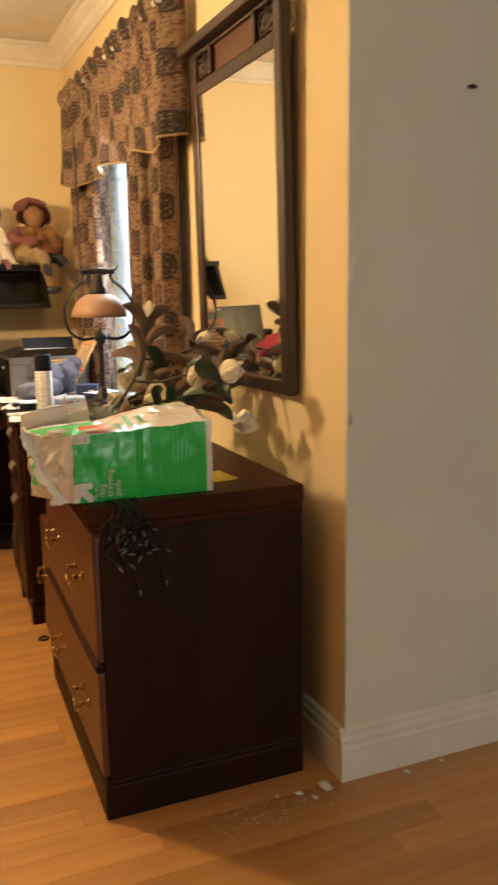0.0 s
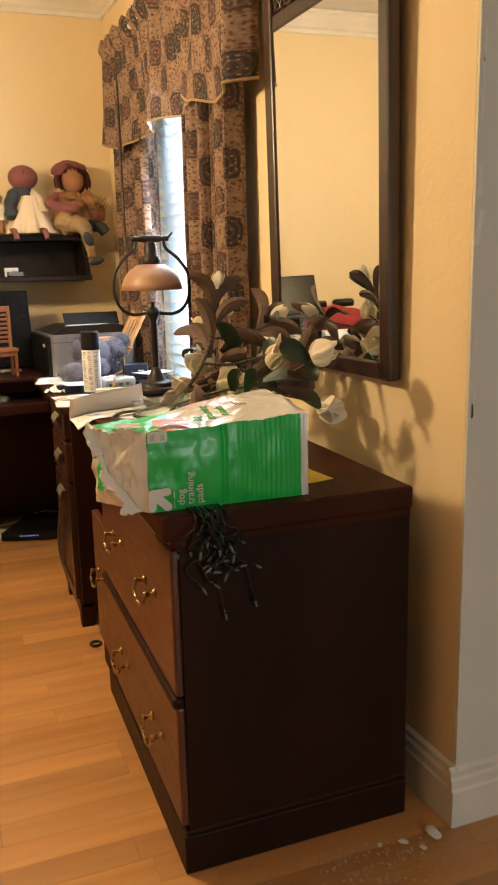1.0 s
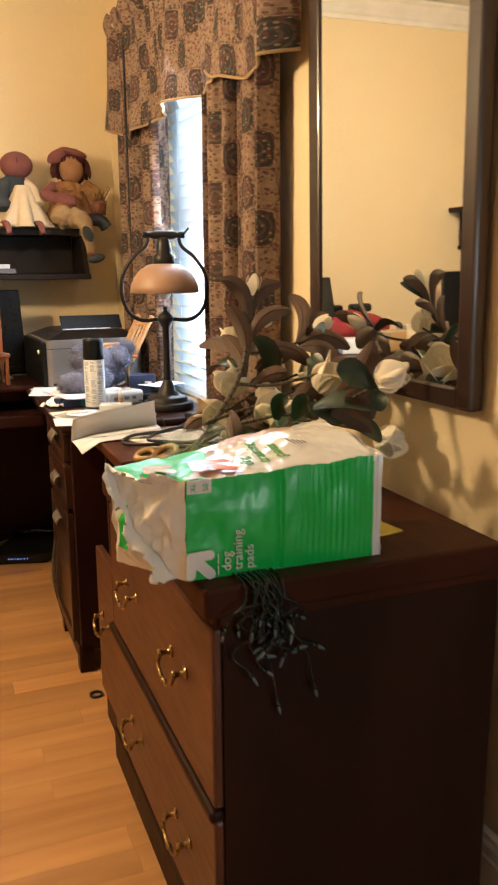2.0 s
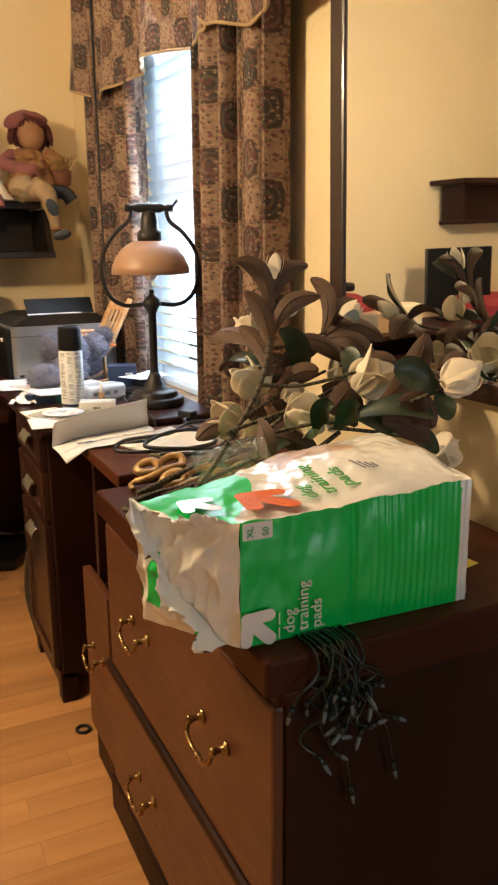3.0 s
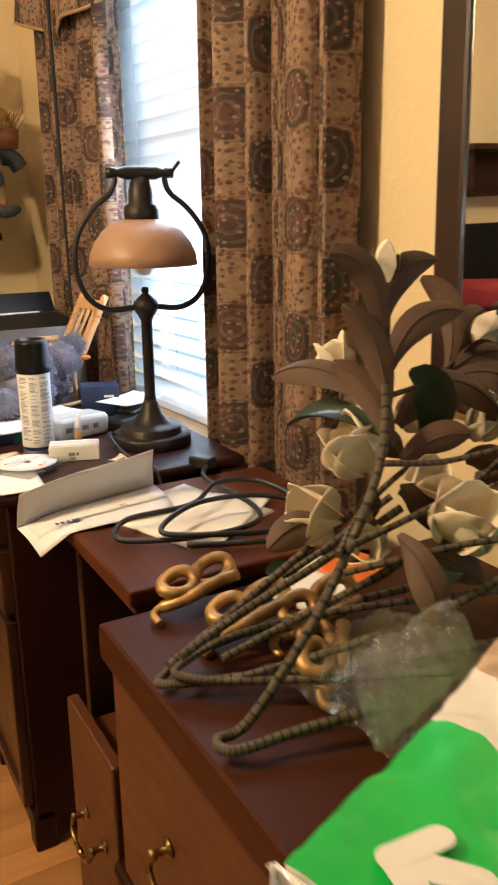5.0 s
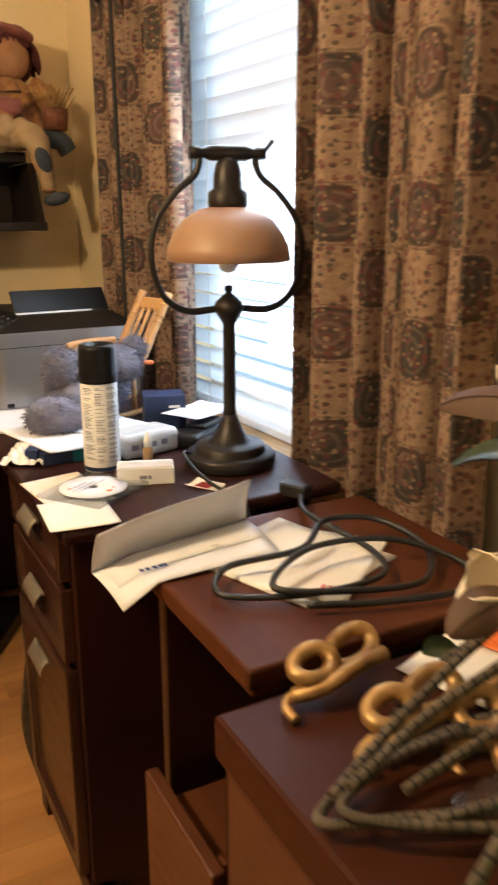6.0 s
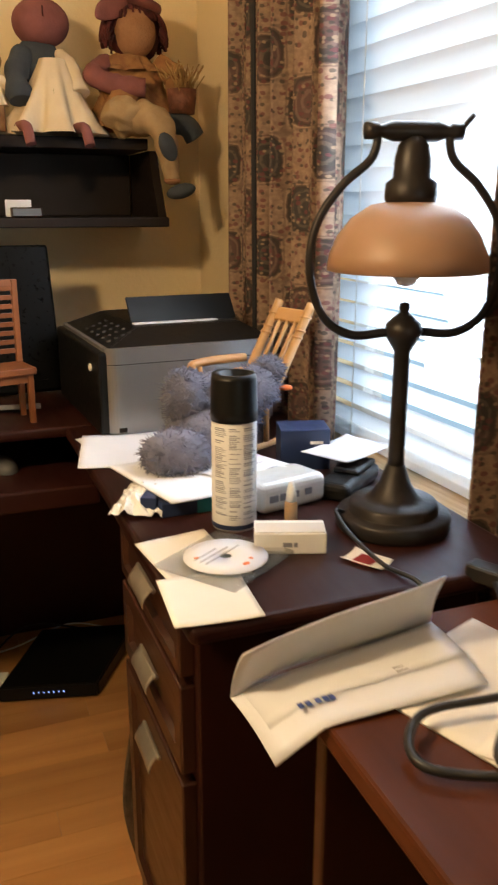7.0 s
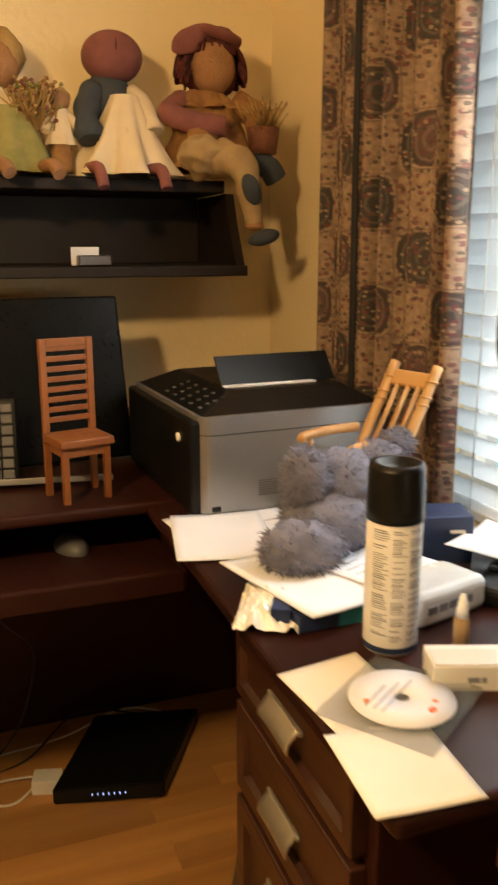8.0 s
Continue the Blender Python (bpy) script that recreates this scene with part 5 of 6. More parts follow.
tube(bm, smooth([(0.93, 3.50, DZ + 0.004), (0.885, 3.49, DZ + 0.03), (0.875, 3.43, DZ + 0.02), (0.885, 3.36, DZ + 0.005), (0.90, 3.305, DZ + 0.004), (0.905, 3.285, DZ - 0.03)], 7), 0.003, 6)
part("cord", bm, M_RUBBER, lc)

# ---- training pad package on the cabinet ----
PZ = CZ
pack = thing("pad_package", "torn-open green and white plastic pack of dog training pads", "package", pose(0.613, 2.182, PZ, 0, 0, -1.5))
PW, PD, PH = 0.328, 0.235, 0.160


def lump(lo, hi, v):
    k = min(1, max(0, (v - lo) / (hi - lo)))
    return k * k * (3 - 2 * k)


def plan_pt(a, b):
    """Plan of the block: the front edge runs straight, the back edge slants in towards the torn end."""
    front = Vector((0.012 + a * (PW - 0.012), 0.0))
    k = min(1, a / 0.62)
    back = Vector((-0.068 + 0.256 * k, 0.120 + 0.103 * k)) if a < 0.62 else Vector((0.188 + 0.140 * (a - 0.62) / 0.38, 0.223))
    return front.lerp(back, b)


def pack_pt(a, b, c):
    """Soft slumped block: a along the length, b depth, c height, each 0..1."""
    q = plan_pt(a, b)
    bul = 0.006 * math.sin(math.pi * a) * math.sin(math.pi * c)
    y = q.y + (bul if b > 0.5 else -bul) * abs(2 * b - 1)
    crown = 0.031 * lump(0.32, 0.70, a) * (1 - 0.5 * lump(0.92, 1.0, a)) * math.sin(math.pi * min(1, b * 0.90 + 0.02)) ** 0.8
    z = c * (PH * (0.945 + 0.055 * a) + crown - 0.010 * math.sin(math.pi * b) * (1 - lump(0.0, 0.4, a)))
    w = Vector((q.x, y, z))
    w += Vector((0.004, 0.0045, 0.0045)) * noise.noise(w * 20) * min(1, c * 6)
    w += Vector((0.0, 0.0012, 0.0016)) * noise.noise(w * 75) * min(1, c * 6)
    return Vector((w.x, w.y, max(w.z, 0.001)))


def face_sheet(fn, nu, nv, pick):
    bm = bmesh.new()
    grid_sheet(bm, fn, nu, nv)
    for f in bm.faces:
        f.material_index = pick(f.calc_center_median())
    return bm


PMATS = [M_GREEN, M_FILM, M_BROWNPR]
bm = face_sheet(lambda a, b: pack_pt(a, 0, b) + Vector((0, 0.0045 * math.exp(-((a - 0.46) / 0.012) ** 2) + (0.0009 * math.sin(a * 200) * lump(0.50, 0.6, a)), 0)), 140, 20, lambda c: 1 if c.x > PW * 0.955 else 0)
part("front_film", bm, PMATS, pack, "green front with white lettering")
split = lambda b: 0.008 + 0.33 * lump(0.0, 0.8, b)
bm = bmesh.new()
grid_sheet(bm, lambda a, b: pack_pt(a * split(b), b, 1), 22, 36)
part("top_corner_film", bm, M_GREEN, pack, "green corner of the top")


def top_print(c):
    """Brown printed picture towards the back of the top, its edge wavering; a green patch behind it."""
    if c.y > PD * 0.55 + 0.02 * math.sin(c.x * 50) and 0.13 < c.x < 0.215 + 0.02 * math.sin(c.y * 60):
        return 2
    return 1


bm = face_sheet(lambda a, b: pack_pt(split(b) + (1 - split(b)) * a, b, 1), 120, 70, top_print)
part("top_film", bm, PMATS, pack, "white top with brown printed picture")
bm = face_sheet(lambda a, b: pack_pt(a, 1, b), 24, 12, lambda c: 0)
part("back_film", bm, PMATS, pack)
bm = face_sheet(lambda a, b: pack_pt(1, a, b) + Vector((0.016 * math.sin(math.pi * a) * math.sin(math.pi * b) + 0.006 * noise.noise(Vector((a * 5, b * 5, 3))), 0, 0)), 24, 20, lambda c: 1)
part("end_film", bm, PMATS, pack, "white gathered end seam")
bm = face_sheet(lambda a, b: Vector((*plan_pt(a, b), 0.0012)), 12, 12, lambda c: 1)
part("base_film", bm, PMATS, pack)


# torn, crumpled open end: film gathered over the pads, with a ragged lip
def crease(v):
    return (0.32 - abs(noise.noise(v))) * 2


def end_face(a, b):
    q = pack_pt(0, a, b)
    puff = math.sin(math.pi * min(1, a * 1.05)) * math.sin(math.pi * b)
    q.x -= 0.010 * puff + (0.011 * crease(Vector((a * 3.1, b * 2.3 + a, 2))) + 0.004 * crease(Vector((a * 9, b * 6, 5)))) * min(1, 5 * min(b, 1 - b, a + 0.05))
    q.y += 0.004 * noise.noise(Vector((a * 8, b * 8, 1))) * min(1, a * 5)
    return q


bm = bmesh.new()
grid_sheet(bm, end_face, 56, 44)
for f in bm.faces:
    c = f.calc_center_median()
    f.material_index = 0 if (0.085 < c.y < 0.105 and 0.03 < c.z < 0.10) or (c.z < 0.018 and 0.03 < c.y < 0.055) else 1
part("torn_end", bm, PMATS, pack, "crumpled torn white end")


def lip(a, b):
    """Ragged film standing out from the end, along its far and lower edges."""
    per = a * 2.4
    y, z = (0.10 + 0.9 * min(1, per / 1.2), 1.0 - 0.02 * per) if per < 1.0 else (1.0 - 0.86 * (per - 1.0) / 1.4, 1.0 - (per - 1.0) / 1.4)
    q = end_face(min(1, y), max(0, z))
    flare = (0.015 + 0.012 * (1 - z)) * (0.75 + 0.6 * noise.noise(Vector((a * 13, 2.2, 0))))
    q += Vector((-flare * b, -0.010 * b * (1 - z), (0.010 - 0.014 * (1 - z)) * b))
    q += Vector((noise.noise(q * 40), noise.noise(q * 40 + Vector((7, 0, 0))), noise.noise(q * 40 + Vector((0, 7, 0))))) * 0.009 * b
    if b > 0.9:
        q += Vector((random.uniform(-0.007, 0.002), random.uniform(-0.003, 0.003), random.uniform(-0.005, 0.004)))
    return q if q.x < 0.0 or q.z > 0.002 else Vector((q.x, q.y, 0.002))


bm = bmesh.new()
grid_sheet(bm, lip, 80, 8)
part("ragged_lip", bm, M_FILM, pack, "thin ragged film edge", solid=0.0006)
bm = bmesh.new()
grid_sheet(bm, lambda a, b: Vector((0.03 + 0.13 * a, 0.178 + 0.045 * a + 0.055 * b, 0.142 + 0.035 * math.sin(b * 2.6) + 0.012 * noise.noise(Vector((a * 8, b * 5, 1))))), 18, 10)
part("clear_wrap", bm, M_CLEAR, pack, "crinkled clear overwrap")

# lettering on the front, reading upwards
FY = -0.0085


def TZ(x, y):
    """Height of the top film over a place in the pack's plan."""
    return min((pack_pt(i / 40, j / 20, 1) for i in range(41) for j in range(21)), key=lambda q: (q.x - x) ** 2 + (q.y - y) ** 2).z + 0.0022


for k, tx in enumerate(("dog", "training", "pads")):
    words("lettering", tx, 0.0205, M_FILM, pack, pose(0.076 + 0.0178 * k, FY, 0.012, 90, 0, 0) @ pose(0, 0, 0, 0, 0, 90))
    words("lettering", tx, 0.029, M_GREENINK, pack, pose(0.130 + 0.025 * k, 0.030, TZ(0.122 + 0.025 * k, 0.030) + 0.001, *((math.degrees(math.atan2(TZ(0.122 + 0.025 * k, 0.10) - TZ(0.122 + 0.025 * k, 0.030), 0.07))), 0, 0)) @ pose(0, 0, 0.001, 0, 0, 90))
bm = bmesh.new()
box(bm, 0.0, 0.036, 0, 0.0006, 0.0, 0.020, b=0)
sticker = part("size_label", bm, M_FILM, pack, "white size label", m=pose(0.012, FY, 0.134))
for k, tx in enumerate(("XL", "50")):
    words("lettering", tx, 0.011, M_GREENINK, pack, pose(0.024 + 0.019 * k, FY - 0.0008, 0.137, 90, 0, 0) @ pose(0, 0, 0, 0, 0, 90))
for (m, material, s) in ((pose(0.030, FY, 0.026, 90, 0, 0) @ pose(0, 0, 0, 0, 0, 45), M_FILM, 0.78), (pose(0.066, 0.046, TZ(0.066, 0.046) + 0.006, 0, 0, 40), M_ORANGE, 1.2), (pose(-0.006, 0.082, TZ(-0.006, 0.082) + 0.005, 0, 0, 40), M_FILM, 0.85)):
    bm = bmesh.new()
    for limb, (a, b, w) in enumerate((((0, 0.024), (0, -0.026), 0.0105), ((0, 0.024), (-0.026, 0.001), 0.0095), ((0, 0.024), (0.026, 0.001), 0.0095))):
        pa, pb = Vector((*a, 0)) * s, Vector((*b, 0)) * s
        d = (pb - pa).normalized()
        nn = Vector((-d.y, d.x, 0)) * w * s
        ring = []
        for cpt, dirn in ((pa, -1), (pb, 1)):
            for q in range(7):
                t = -math.pi / 2 + math.pi * q / 6
                ring.append(cpt + d * dirn * math.cos(t) * w * s + nn * math.sin(t) * dirn)
        vs = [bm.verts.new((*q.xy, 0.0002 * limb)) for q in ring]
        ve = bmesh.ops.extrude_face_region(bm, geom=[bm.faces.new(vs)])
        bmesh.ops.translate(bm, vec=(0, 0, 0.0006), verts=[g for g in ve["geom"] if isinstance(g, bmesh.types.BMVert)])
    part("arrow_mark", bm, material, pack, "", m=m)
bm = bmesh.new()
for k in range(4):
    box(bm, 0.20 + 0.006 * k, 0.2018 + 0.006 * k, 0.045, 0.085 + 0.006 * k, TZ(0.21, 0.06) - 0.0012, TZ(0.21, 0.06))
part("print", bm, M_INK, pack)
bm = bmesh.new()
for a in (0.008, 0.026):
    box(bm, 0.0560, 0.0575, FY, FY + 0.0006, a, a + 0.014)
part("small_print", bm, M_FILM, pack)

# ---- string lights ----
sl = thing("string_lights", "tangled dark green mini string lights hanging over the cabinet side", "string lights")
rnd = random.Random(17)
bm, bulbs = bmesh.new(), []
for k in range(20):
    x0 = 0.725 + rnd.gauss(0, 0.017)
    y = CY0 - 0.012 - rnd.uniform(0, 0.014)
    drop = rnd.uniform(0.02, 0.12)
    pts = [(x0, CY0 + 0.03, CZ + 0.004), (x0 + 0.002, CY0 - 0.007, CZ + 0.003)]
    x, z = x0, CZ
    while z > CZ - drop:
        z -= 0.018
        x += rnd.gauss(0.001, 0.016)
        pts.append((x, y + rnd.gauss(0, 0.005), z))
    tube(bm, smooth(pts, 4), 0.0019, 5)
    e, pv = Vector(pts[-1]), Vector(pts[-2])
    d = (e - pv).normalized()
    d = (d + Vector((rnd.gauss(0.1, 0.5), 0, rnd.gauss(0, 0.3)))).normalized()
    bulbs.append((e, d))
for ends in (((0.73, 0.715), (0.775, 0.66), (0.80, 0.645)), ((0.74, 0.70), (0.79, 0.64), (0.805, 0.58)), ((0.72, 0.70), (0.735, 0.62), (0.745, 0.565))):
    pts = [(a, CY0 - 0.016, b) for a, b in ends]
    tube(bm, smooth(pts, 5), 0.0014, 5)
    bulbs.append((Vector(pts[-1]), (Vector(pts[-1]) - Vector(pts[-2])).normalized()))
part("wire", bm, M_WIREGREEN, sl)
for e, d in bulbs:
    q = d.to_track_quat("Z", "Y").to_matrix().to_4x4()
    bm = bmesh.new()
    lathe(bm, [(0.0, 0.0), (0.0032, 0.0), (0.0036, 0.012), (0.0, 0.012)], 8)
    s = part("socket", bm, M_WIREGREEN, sl, m=Matrix.Translation(e) @ q)
    bm = bmesh.new()
    lathe(bm, [(0.0024, 0.011), (0.0028, 0.020), (0.0016, 0.026), (0.0, 0.028)], 8)
    part("bulb", bm, M_CLEARBULB, sl, m=Matrix.Translation(e) @ q)

# ---- magnolia spray ----
mag = thing("magnolia_spray", "artificial magnolia branches with cream flowers and brown-backed leaves", "flowers")
MM = [M_STEM, M_LEAFTOP, M_LEAFBACK, M_PETAL]


def leaf(base, tip, width, bow, green, face=(0, -0.5, 0.9)):
    """A long cupped leaf bowed from base to tip: glossy green face, brown felt back, curled rim.

    face points roughly out of the upper side; green False turns the felt side that way."""
    a0, a1, bw = Vector(base), Vector(tip), Vector(bow)
    flip = 1 if green else -1
    bm = bmesh.new()

    def spine(a):
        return a0.lerp(a1, a) + bw * 4 * a * (1 - a)

    def f(a, b, off=0.0):
        d = (spine(min(1, a + 0.02)) - spine(max(0, a - 0.02))).normalized()
        n = Vector(face)
        n = (n - d * n.dot(d)).normalized()
        side = d.cross(n)
        w = width * 1.12 * (math.sin(math.pi * min(1, 0.04 + 0.94 * a ** 1.3)) ** 0.62 + 0.02)
        s = 2 * b - 1
        cup = 0.34 * w * s * s + 0.05 * w * math.sin(a * 7 + 3 * s)
        return spine(a) + side * s * w * 0.94 + n * (flip * cup + off)
    grid_sheet(bm, lambda a, b: f(a, b, 0.0007 * flip), 12, 6, 0)
    grid_sheet(bm, lambda a, b: f(a, b, -0.0007 * flip), 12, 6, 1)
    tube(bm, [f(k / 10, 0.5, -0.0012 * flip) for k in range(11)], 0.0013, 5, 1)
    return part("leaf", bm, [M_LEAFTOP, M_LEAFBACK], mag)


def flower(at, d, r, n=6, openness=0.5):
    m = Matrix.Translation(at) @ Vector(d).normalized().to_track_quat("Z", "Y").to_matrix().to_4x4()
    bm = bmesh.new()
    for k in range(n):
        turn = m @ pose(0, 0, 0, 0, 0, 360 * k / n + (25 if k % 2 else 0))

        def f(a, b):
            s = 2 * b - 1
            w = r * 0.70 * math.sin(math.pi * min(1, a * 0.80 + 0.12)) ** 0.7
            out = r * (0.18 + openness * (0.75 + 0.5 * math.sin(k * 2.4 + r * 900)) * a * a + 0.16 * math.sin(a * 3))
            z = r * 1.5 * a * (1 - 0.25 * openness)
            return turn @ Vector((out - 0.35 * w * s * s * (1 - openness * 0.6) + 0.018 * r * math.sin(5 * s + k + 4 * a), s * w, z * (0.9 + 0.14 * math.sin(k * 1.7)) - 0.10 * r * s * s * a))
        grid_sheet(bm, f, 8, 6)
    return part("flower", bm, M_PETAL, mag, "cream magnolia bloom", solid=0.0012)


def bud(at, d, r):
    m = Matrix.Translation(at) @ Vector(d).normalized().to_track_quat("Z", "Y").to_matrix().to_4x4()
    bm = bmesh.new()
    lathe(bm, [(0.0, -0.2 * r), (0.55 * r, 0.1 * r), (0.8 * r, 0.9 * r), (0.62 * r, 1.9 * r), (0.3 * r, 2.5 * r), (0.0, 2.7 * r)], 12, m)
    for k in range(4):
        turn = m @ pose(0, 0, 0, 0, 0, 90 * k + 20)
        grid_sheet(bm, lambda a, b: turn @ Vector((r * (0.60 + 0.28 * math.sin(a * 2.7)), (2 * b - 1) * r * 0.6 * math.sin(math.pi * min(1, a * 0.8 + 0.2)), r * 2.5 * a)), 6, 4)
    return part("bud", bm, M_PETAL, mag, "closed cream bud")


def stem(pts, r=0.0055, r2=None):
    bm = bmesh.new()
    n = max(2, int(sum((Vector(a) - Vector(b)).length for a, b in zip(pts, pts[1:])) / 0.0026 / (len(pts) - 1)))
    tube(bm, smooth(pts, n), r * 0.88, 8, 0, r2, rib=0.10, band=True)
    return part("stem", bm, [M_STEM, M_STEMDARK], mag)


# folded lower stems lying on the cabinet top
stem([(1.02, 2.66, 0.80), (0.86, 2.70, 0.785), (0.72, 2.715, 0.772), (0.652, 2.700, 0.764), (0.645, 2.682, 0.764), (0.70, 2.655, 0.768), (0.82, 2.60, 0.775), (0.98, 2.52, 0.80)])
stem([(1.03, 2.60, 0.805), (0.86, 2.66, 0.80), (0.74, 2.70, 0.785), (0.665, 2.688, 0.777), (0.66, 2.668, 0.775), (0.72, 2.625, 0.775), (0.88, 2.53, 0.785)], 0.005)
stem([(0.968, 2.757, 1.150), (0.935, 2.715, 1.06), (0.880, 2.650, 0.965), (0.78, 2.60, 0.86), (0.685, 2.578, 0.775), (0.648, 2.575, 0.766), (0.655, 2.555, 0.765), (0.72, 2.545, 0.77), (0.80, 2.525, 0.778)], 0.006)
stem([(0.882, 2.645, 0.965), (0.95, 2.625, 0.962), (1.03, 2.58, 0.985)], 0.0045, 0.003)
stem([(0.93, 2.70, 1.02), (1.0, 2.73, 1.02), (1.065, 2.75, 1.035), (1.125, 2.76, 1.06)], 0.004, 0.003)
stem([(0.81, 2.61, 0.90), (0.90, 2.60, 0.925), (0.97, 2.60, 0.945), (1.04, 2.62, 0.965)], 0.0045, 0.003)
stem([(0.905, 2.675, 1.0), (0.925, 2.72, 1.02), (0.928, 2.79, 1.045)], 0.0035, 0.0028)
stem([(0.80, 2.60, 0.88), (0.90, 2.53, 0.915), (0.98, 2.46, 0.935), (1.035, 2.37, 0.985), (1.05, 2.345, 1.0)], 0.0045, 0.003)
stem([(0.93, 2.50, 0.915), (1.02, 2.48, 0.90), (1.11, 2.49, 0.875)], 0.004, 0.003)

bud((0.955, 2.748, 1.137), (0.22, 0.16, 1), 0.0185)
bud((1.112, 2.758, 1.058), (0.75, 0.1, 0.5), 0.019)
flower((0.928, 2.79, 1.030), (-0.25, 0.15, 0.9), 0.034, 5, 0.3)
flower((0.915, 2.715, 0.938), (-0.35, 0.05, 0.5), 0.052, 6, 0.42)
flower((0.875, 2.725, 0.880), (-0.55, 0.0, 0.25), 0.050, 5, 0.45)
flower((0.935, 2.59, 0.890), (-0.1, -0.35, 0.6), 0.052, 6, 0.42)
flower((1.03, 2.575, 0.952), (0.45, -0.25, 0.55), 0.056, 6, 0.50)
flower((1.03, 2.345, 0.998), (0.85, -0.25, 0.35), 0.044, 5, 0.30)
flower((1.0, 2.735, 0.965), (-0.1, -0.2, 0.7), 0.036, 5, 0.30)
flower((1.115, 2.49, 0.855), (0.5, -0.5, 0.1), 0.044, 6, 0.55)
flower((0.955, 2.66, 0.915), (-0.2, -0.3, 0.5), 0.036, 5, 0.35)
flower((1.06, 2.70, 0.955), (0.1, -0.3, 0.6), 0.034, 5, 0.35)
flower((0.965, 2.715, 1.075), (0.3, -0.1, 0.9), 0.024, 4, 0.15)

# more wrapped stems bundled low, fanning from the fold up into the spray
stem([(0.655, 2.695, 0.775), (0.74, 2.725, 0.795), (0.83, 2.735, 0.835), (0.90, 2.72, 0.885)], 0.0055)
stem([(0.662, 2.682, 0.790), (0.75, 2.70, 0.812), (0.84, 2.69, 0.850), (0.92, 2.66, 0.905)], 0.0055)
stem([(0.70, 2.665, 0.785), (0.79, 2.665, 0.805), (0.88, 2.64, 0.845), (0.97, 2.61, 0.90)], 0.005)
stem([(0.70, 2.64, 0.775), (0.80, 2.60, 0.80), (0.89, 2.54, 0.85), (0.95, 2.50, 0.905)], 0.005)
stem([(0.72, 2.73, 0.768), (0.80, 2.77, 0.785), (0.90, 2.78, 0.815), (0.98, 2.75, 0.88)], 0.005)
stem([(0.80, 2.61, 0.895), (0.87, 2.66, 0.915), (0.95, 2.68, 0.945), (1.04, 2.70, 0.97)], 0.0045, 0.003)
flower((0.875, 2.665, 0.858), (-0.3, -0.5, 0.5), 0.034, 5, 0.4)
flower((1.015, 2.64, 0.895), (-0.2, -0.6, 0.35), 0.044, 6, 0.5)
flower((1.075, 2.60, 0.915), (0.2, -0.6, 0.4), 0.042, 5, 0.45)
flower((0.935, 2.76, 0.985), (-0.2, -0.2, 0.8), 0.032, 5, 0.3)

CAM_SIDE = (-0.45, -0.85, 0.3)
# round the top bud
leaf((0.943, 2.733, 1.085), (1.020, 2.735, 1.162), 0.0175, (-0.018, 0, 0.022), False, CAM_SIDE)
leaf((0.936, 2.722, 1.075), (0.885, 2.752, 1.172), 0.0165, (0.016, 0, 0.026), False, CAM_SIDE)
leaf((0.915, 2.685, 1.005), (0.896, 2.742, 1.118), 0.0165, (0.014, 0, 0.012), False, CAM_SIDE)
leaf((0.934, 2.708, 1.045), (1.020, 2.688, 1.108), 0.0175, (-0.012, 0, 0.024), False, (-0.3, -0.7, 0.6))
leaf((0.952, 2.742, 1.115), (0.972, 2.800, 1.155), 0.015, (0.006, 0.01, 0.012), True, (0.5, 0.3, 0.8))
# down the main stem
leaf((0.912, 2.695, 1.015), (0.864, 2.838, 1.026), 0.0185, (-0.006, 0, 0.024), False, (-0.5, -0.5, 0.75))
leaf((0.905, 2.680, 0.985), (0.890, 2.842, 0.962), 0.0175, (-0.004, 0, 0.020), True, (-0.3, -0.45, 0.85))
leaf((0.902, 2.660, 0.977), (0.884, 2.742, 1.056), 0.0160, (0.012, 0, 0.010), False, CAM_SIDE)
leaf((0.966, 2.680, 0.940), (0.919, 2.655, 1.055), 0.0215, (0.026, 0, 0.022), True, (-0.75, -0.65, 0.1))
leaf((0.962, 2.69, 1.030), (1.064, 2.662, 0.990), 0.0185, (0.0, 0, 0.020), False, (-0.2, -0.7, 0.65))
leaf((0.945, 2.70, 0.985), (1.040, 2.72, 1.010), 0.018, (0, 0, 0.012), False, CAM_SIDE)
leaf((0.925, 2.67, 0.955), (0.985, 2.63, 0.985), 0.016, (0, 0, 0.010), False, CAM_SIDE)
leaf((0.90, 2.64, 0.935), (0.955, 2.64, 0.875), 0.016, (0.006, 0, 0.008), False, CAM_SIDE)
# towards the mirror
leaf((1.062, 2.750, 1.033), (1.076, 2.822, 1.134), 0.0165, (0.024, 0, 0.012), False, (-0.8, -0.5, 0.2))
leaf((1.066, 2.748, 1.028), (1.168, 2.700, 1.020), 0.0210, (0, 0, 0.026), False, (-0.2, -0.75, 0.6))
leaf((1.060, 2.738, 1.022), (1.112, 2.655, 0.994), 0.0195, (0.008, 0, 0.020), False, (-0.4, -0.7, 0.6))
leaf((1.075, 2.755, 1.040), (1.165, 2.800, 1.090), 0.0175, (0, 0, 0.014), False, CAM_SIDE)
leaf((1.090, 2.750, 1.045), (1.080, 2.660, 1.060), 0.0165, (0, 0, 0.016), True, (-0.3, -0.3, 0.9))
leaf((1.040, 2.600, 0.965), (0.962, 2.550, 0.925), 0.0190, (0.006, -0.004, 0.012), False, CAM_SIDE)
leaf((1.045, 2.610, 0.965), (1.125, 2.600, 0.995), 0.0180, (0, 0, 0.016), False, CAM_SIDE)
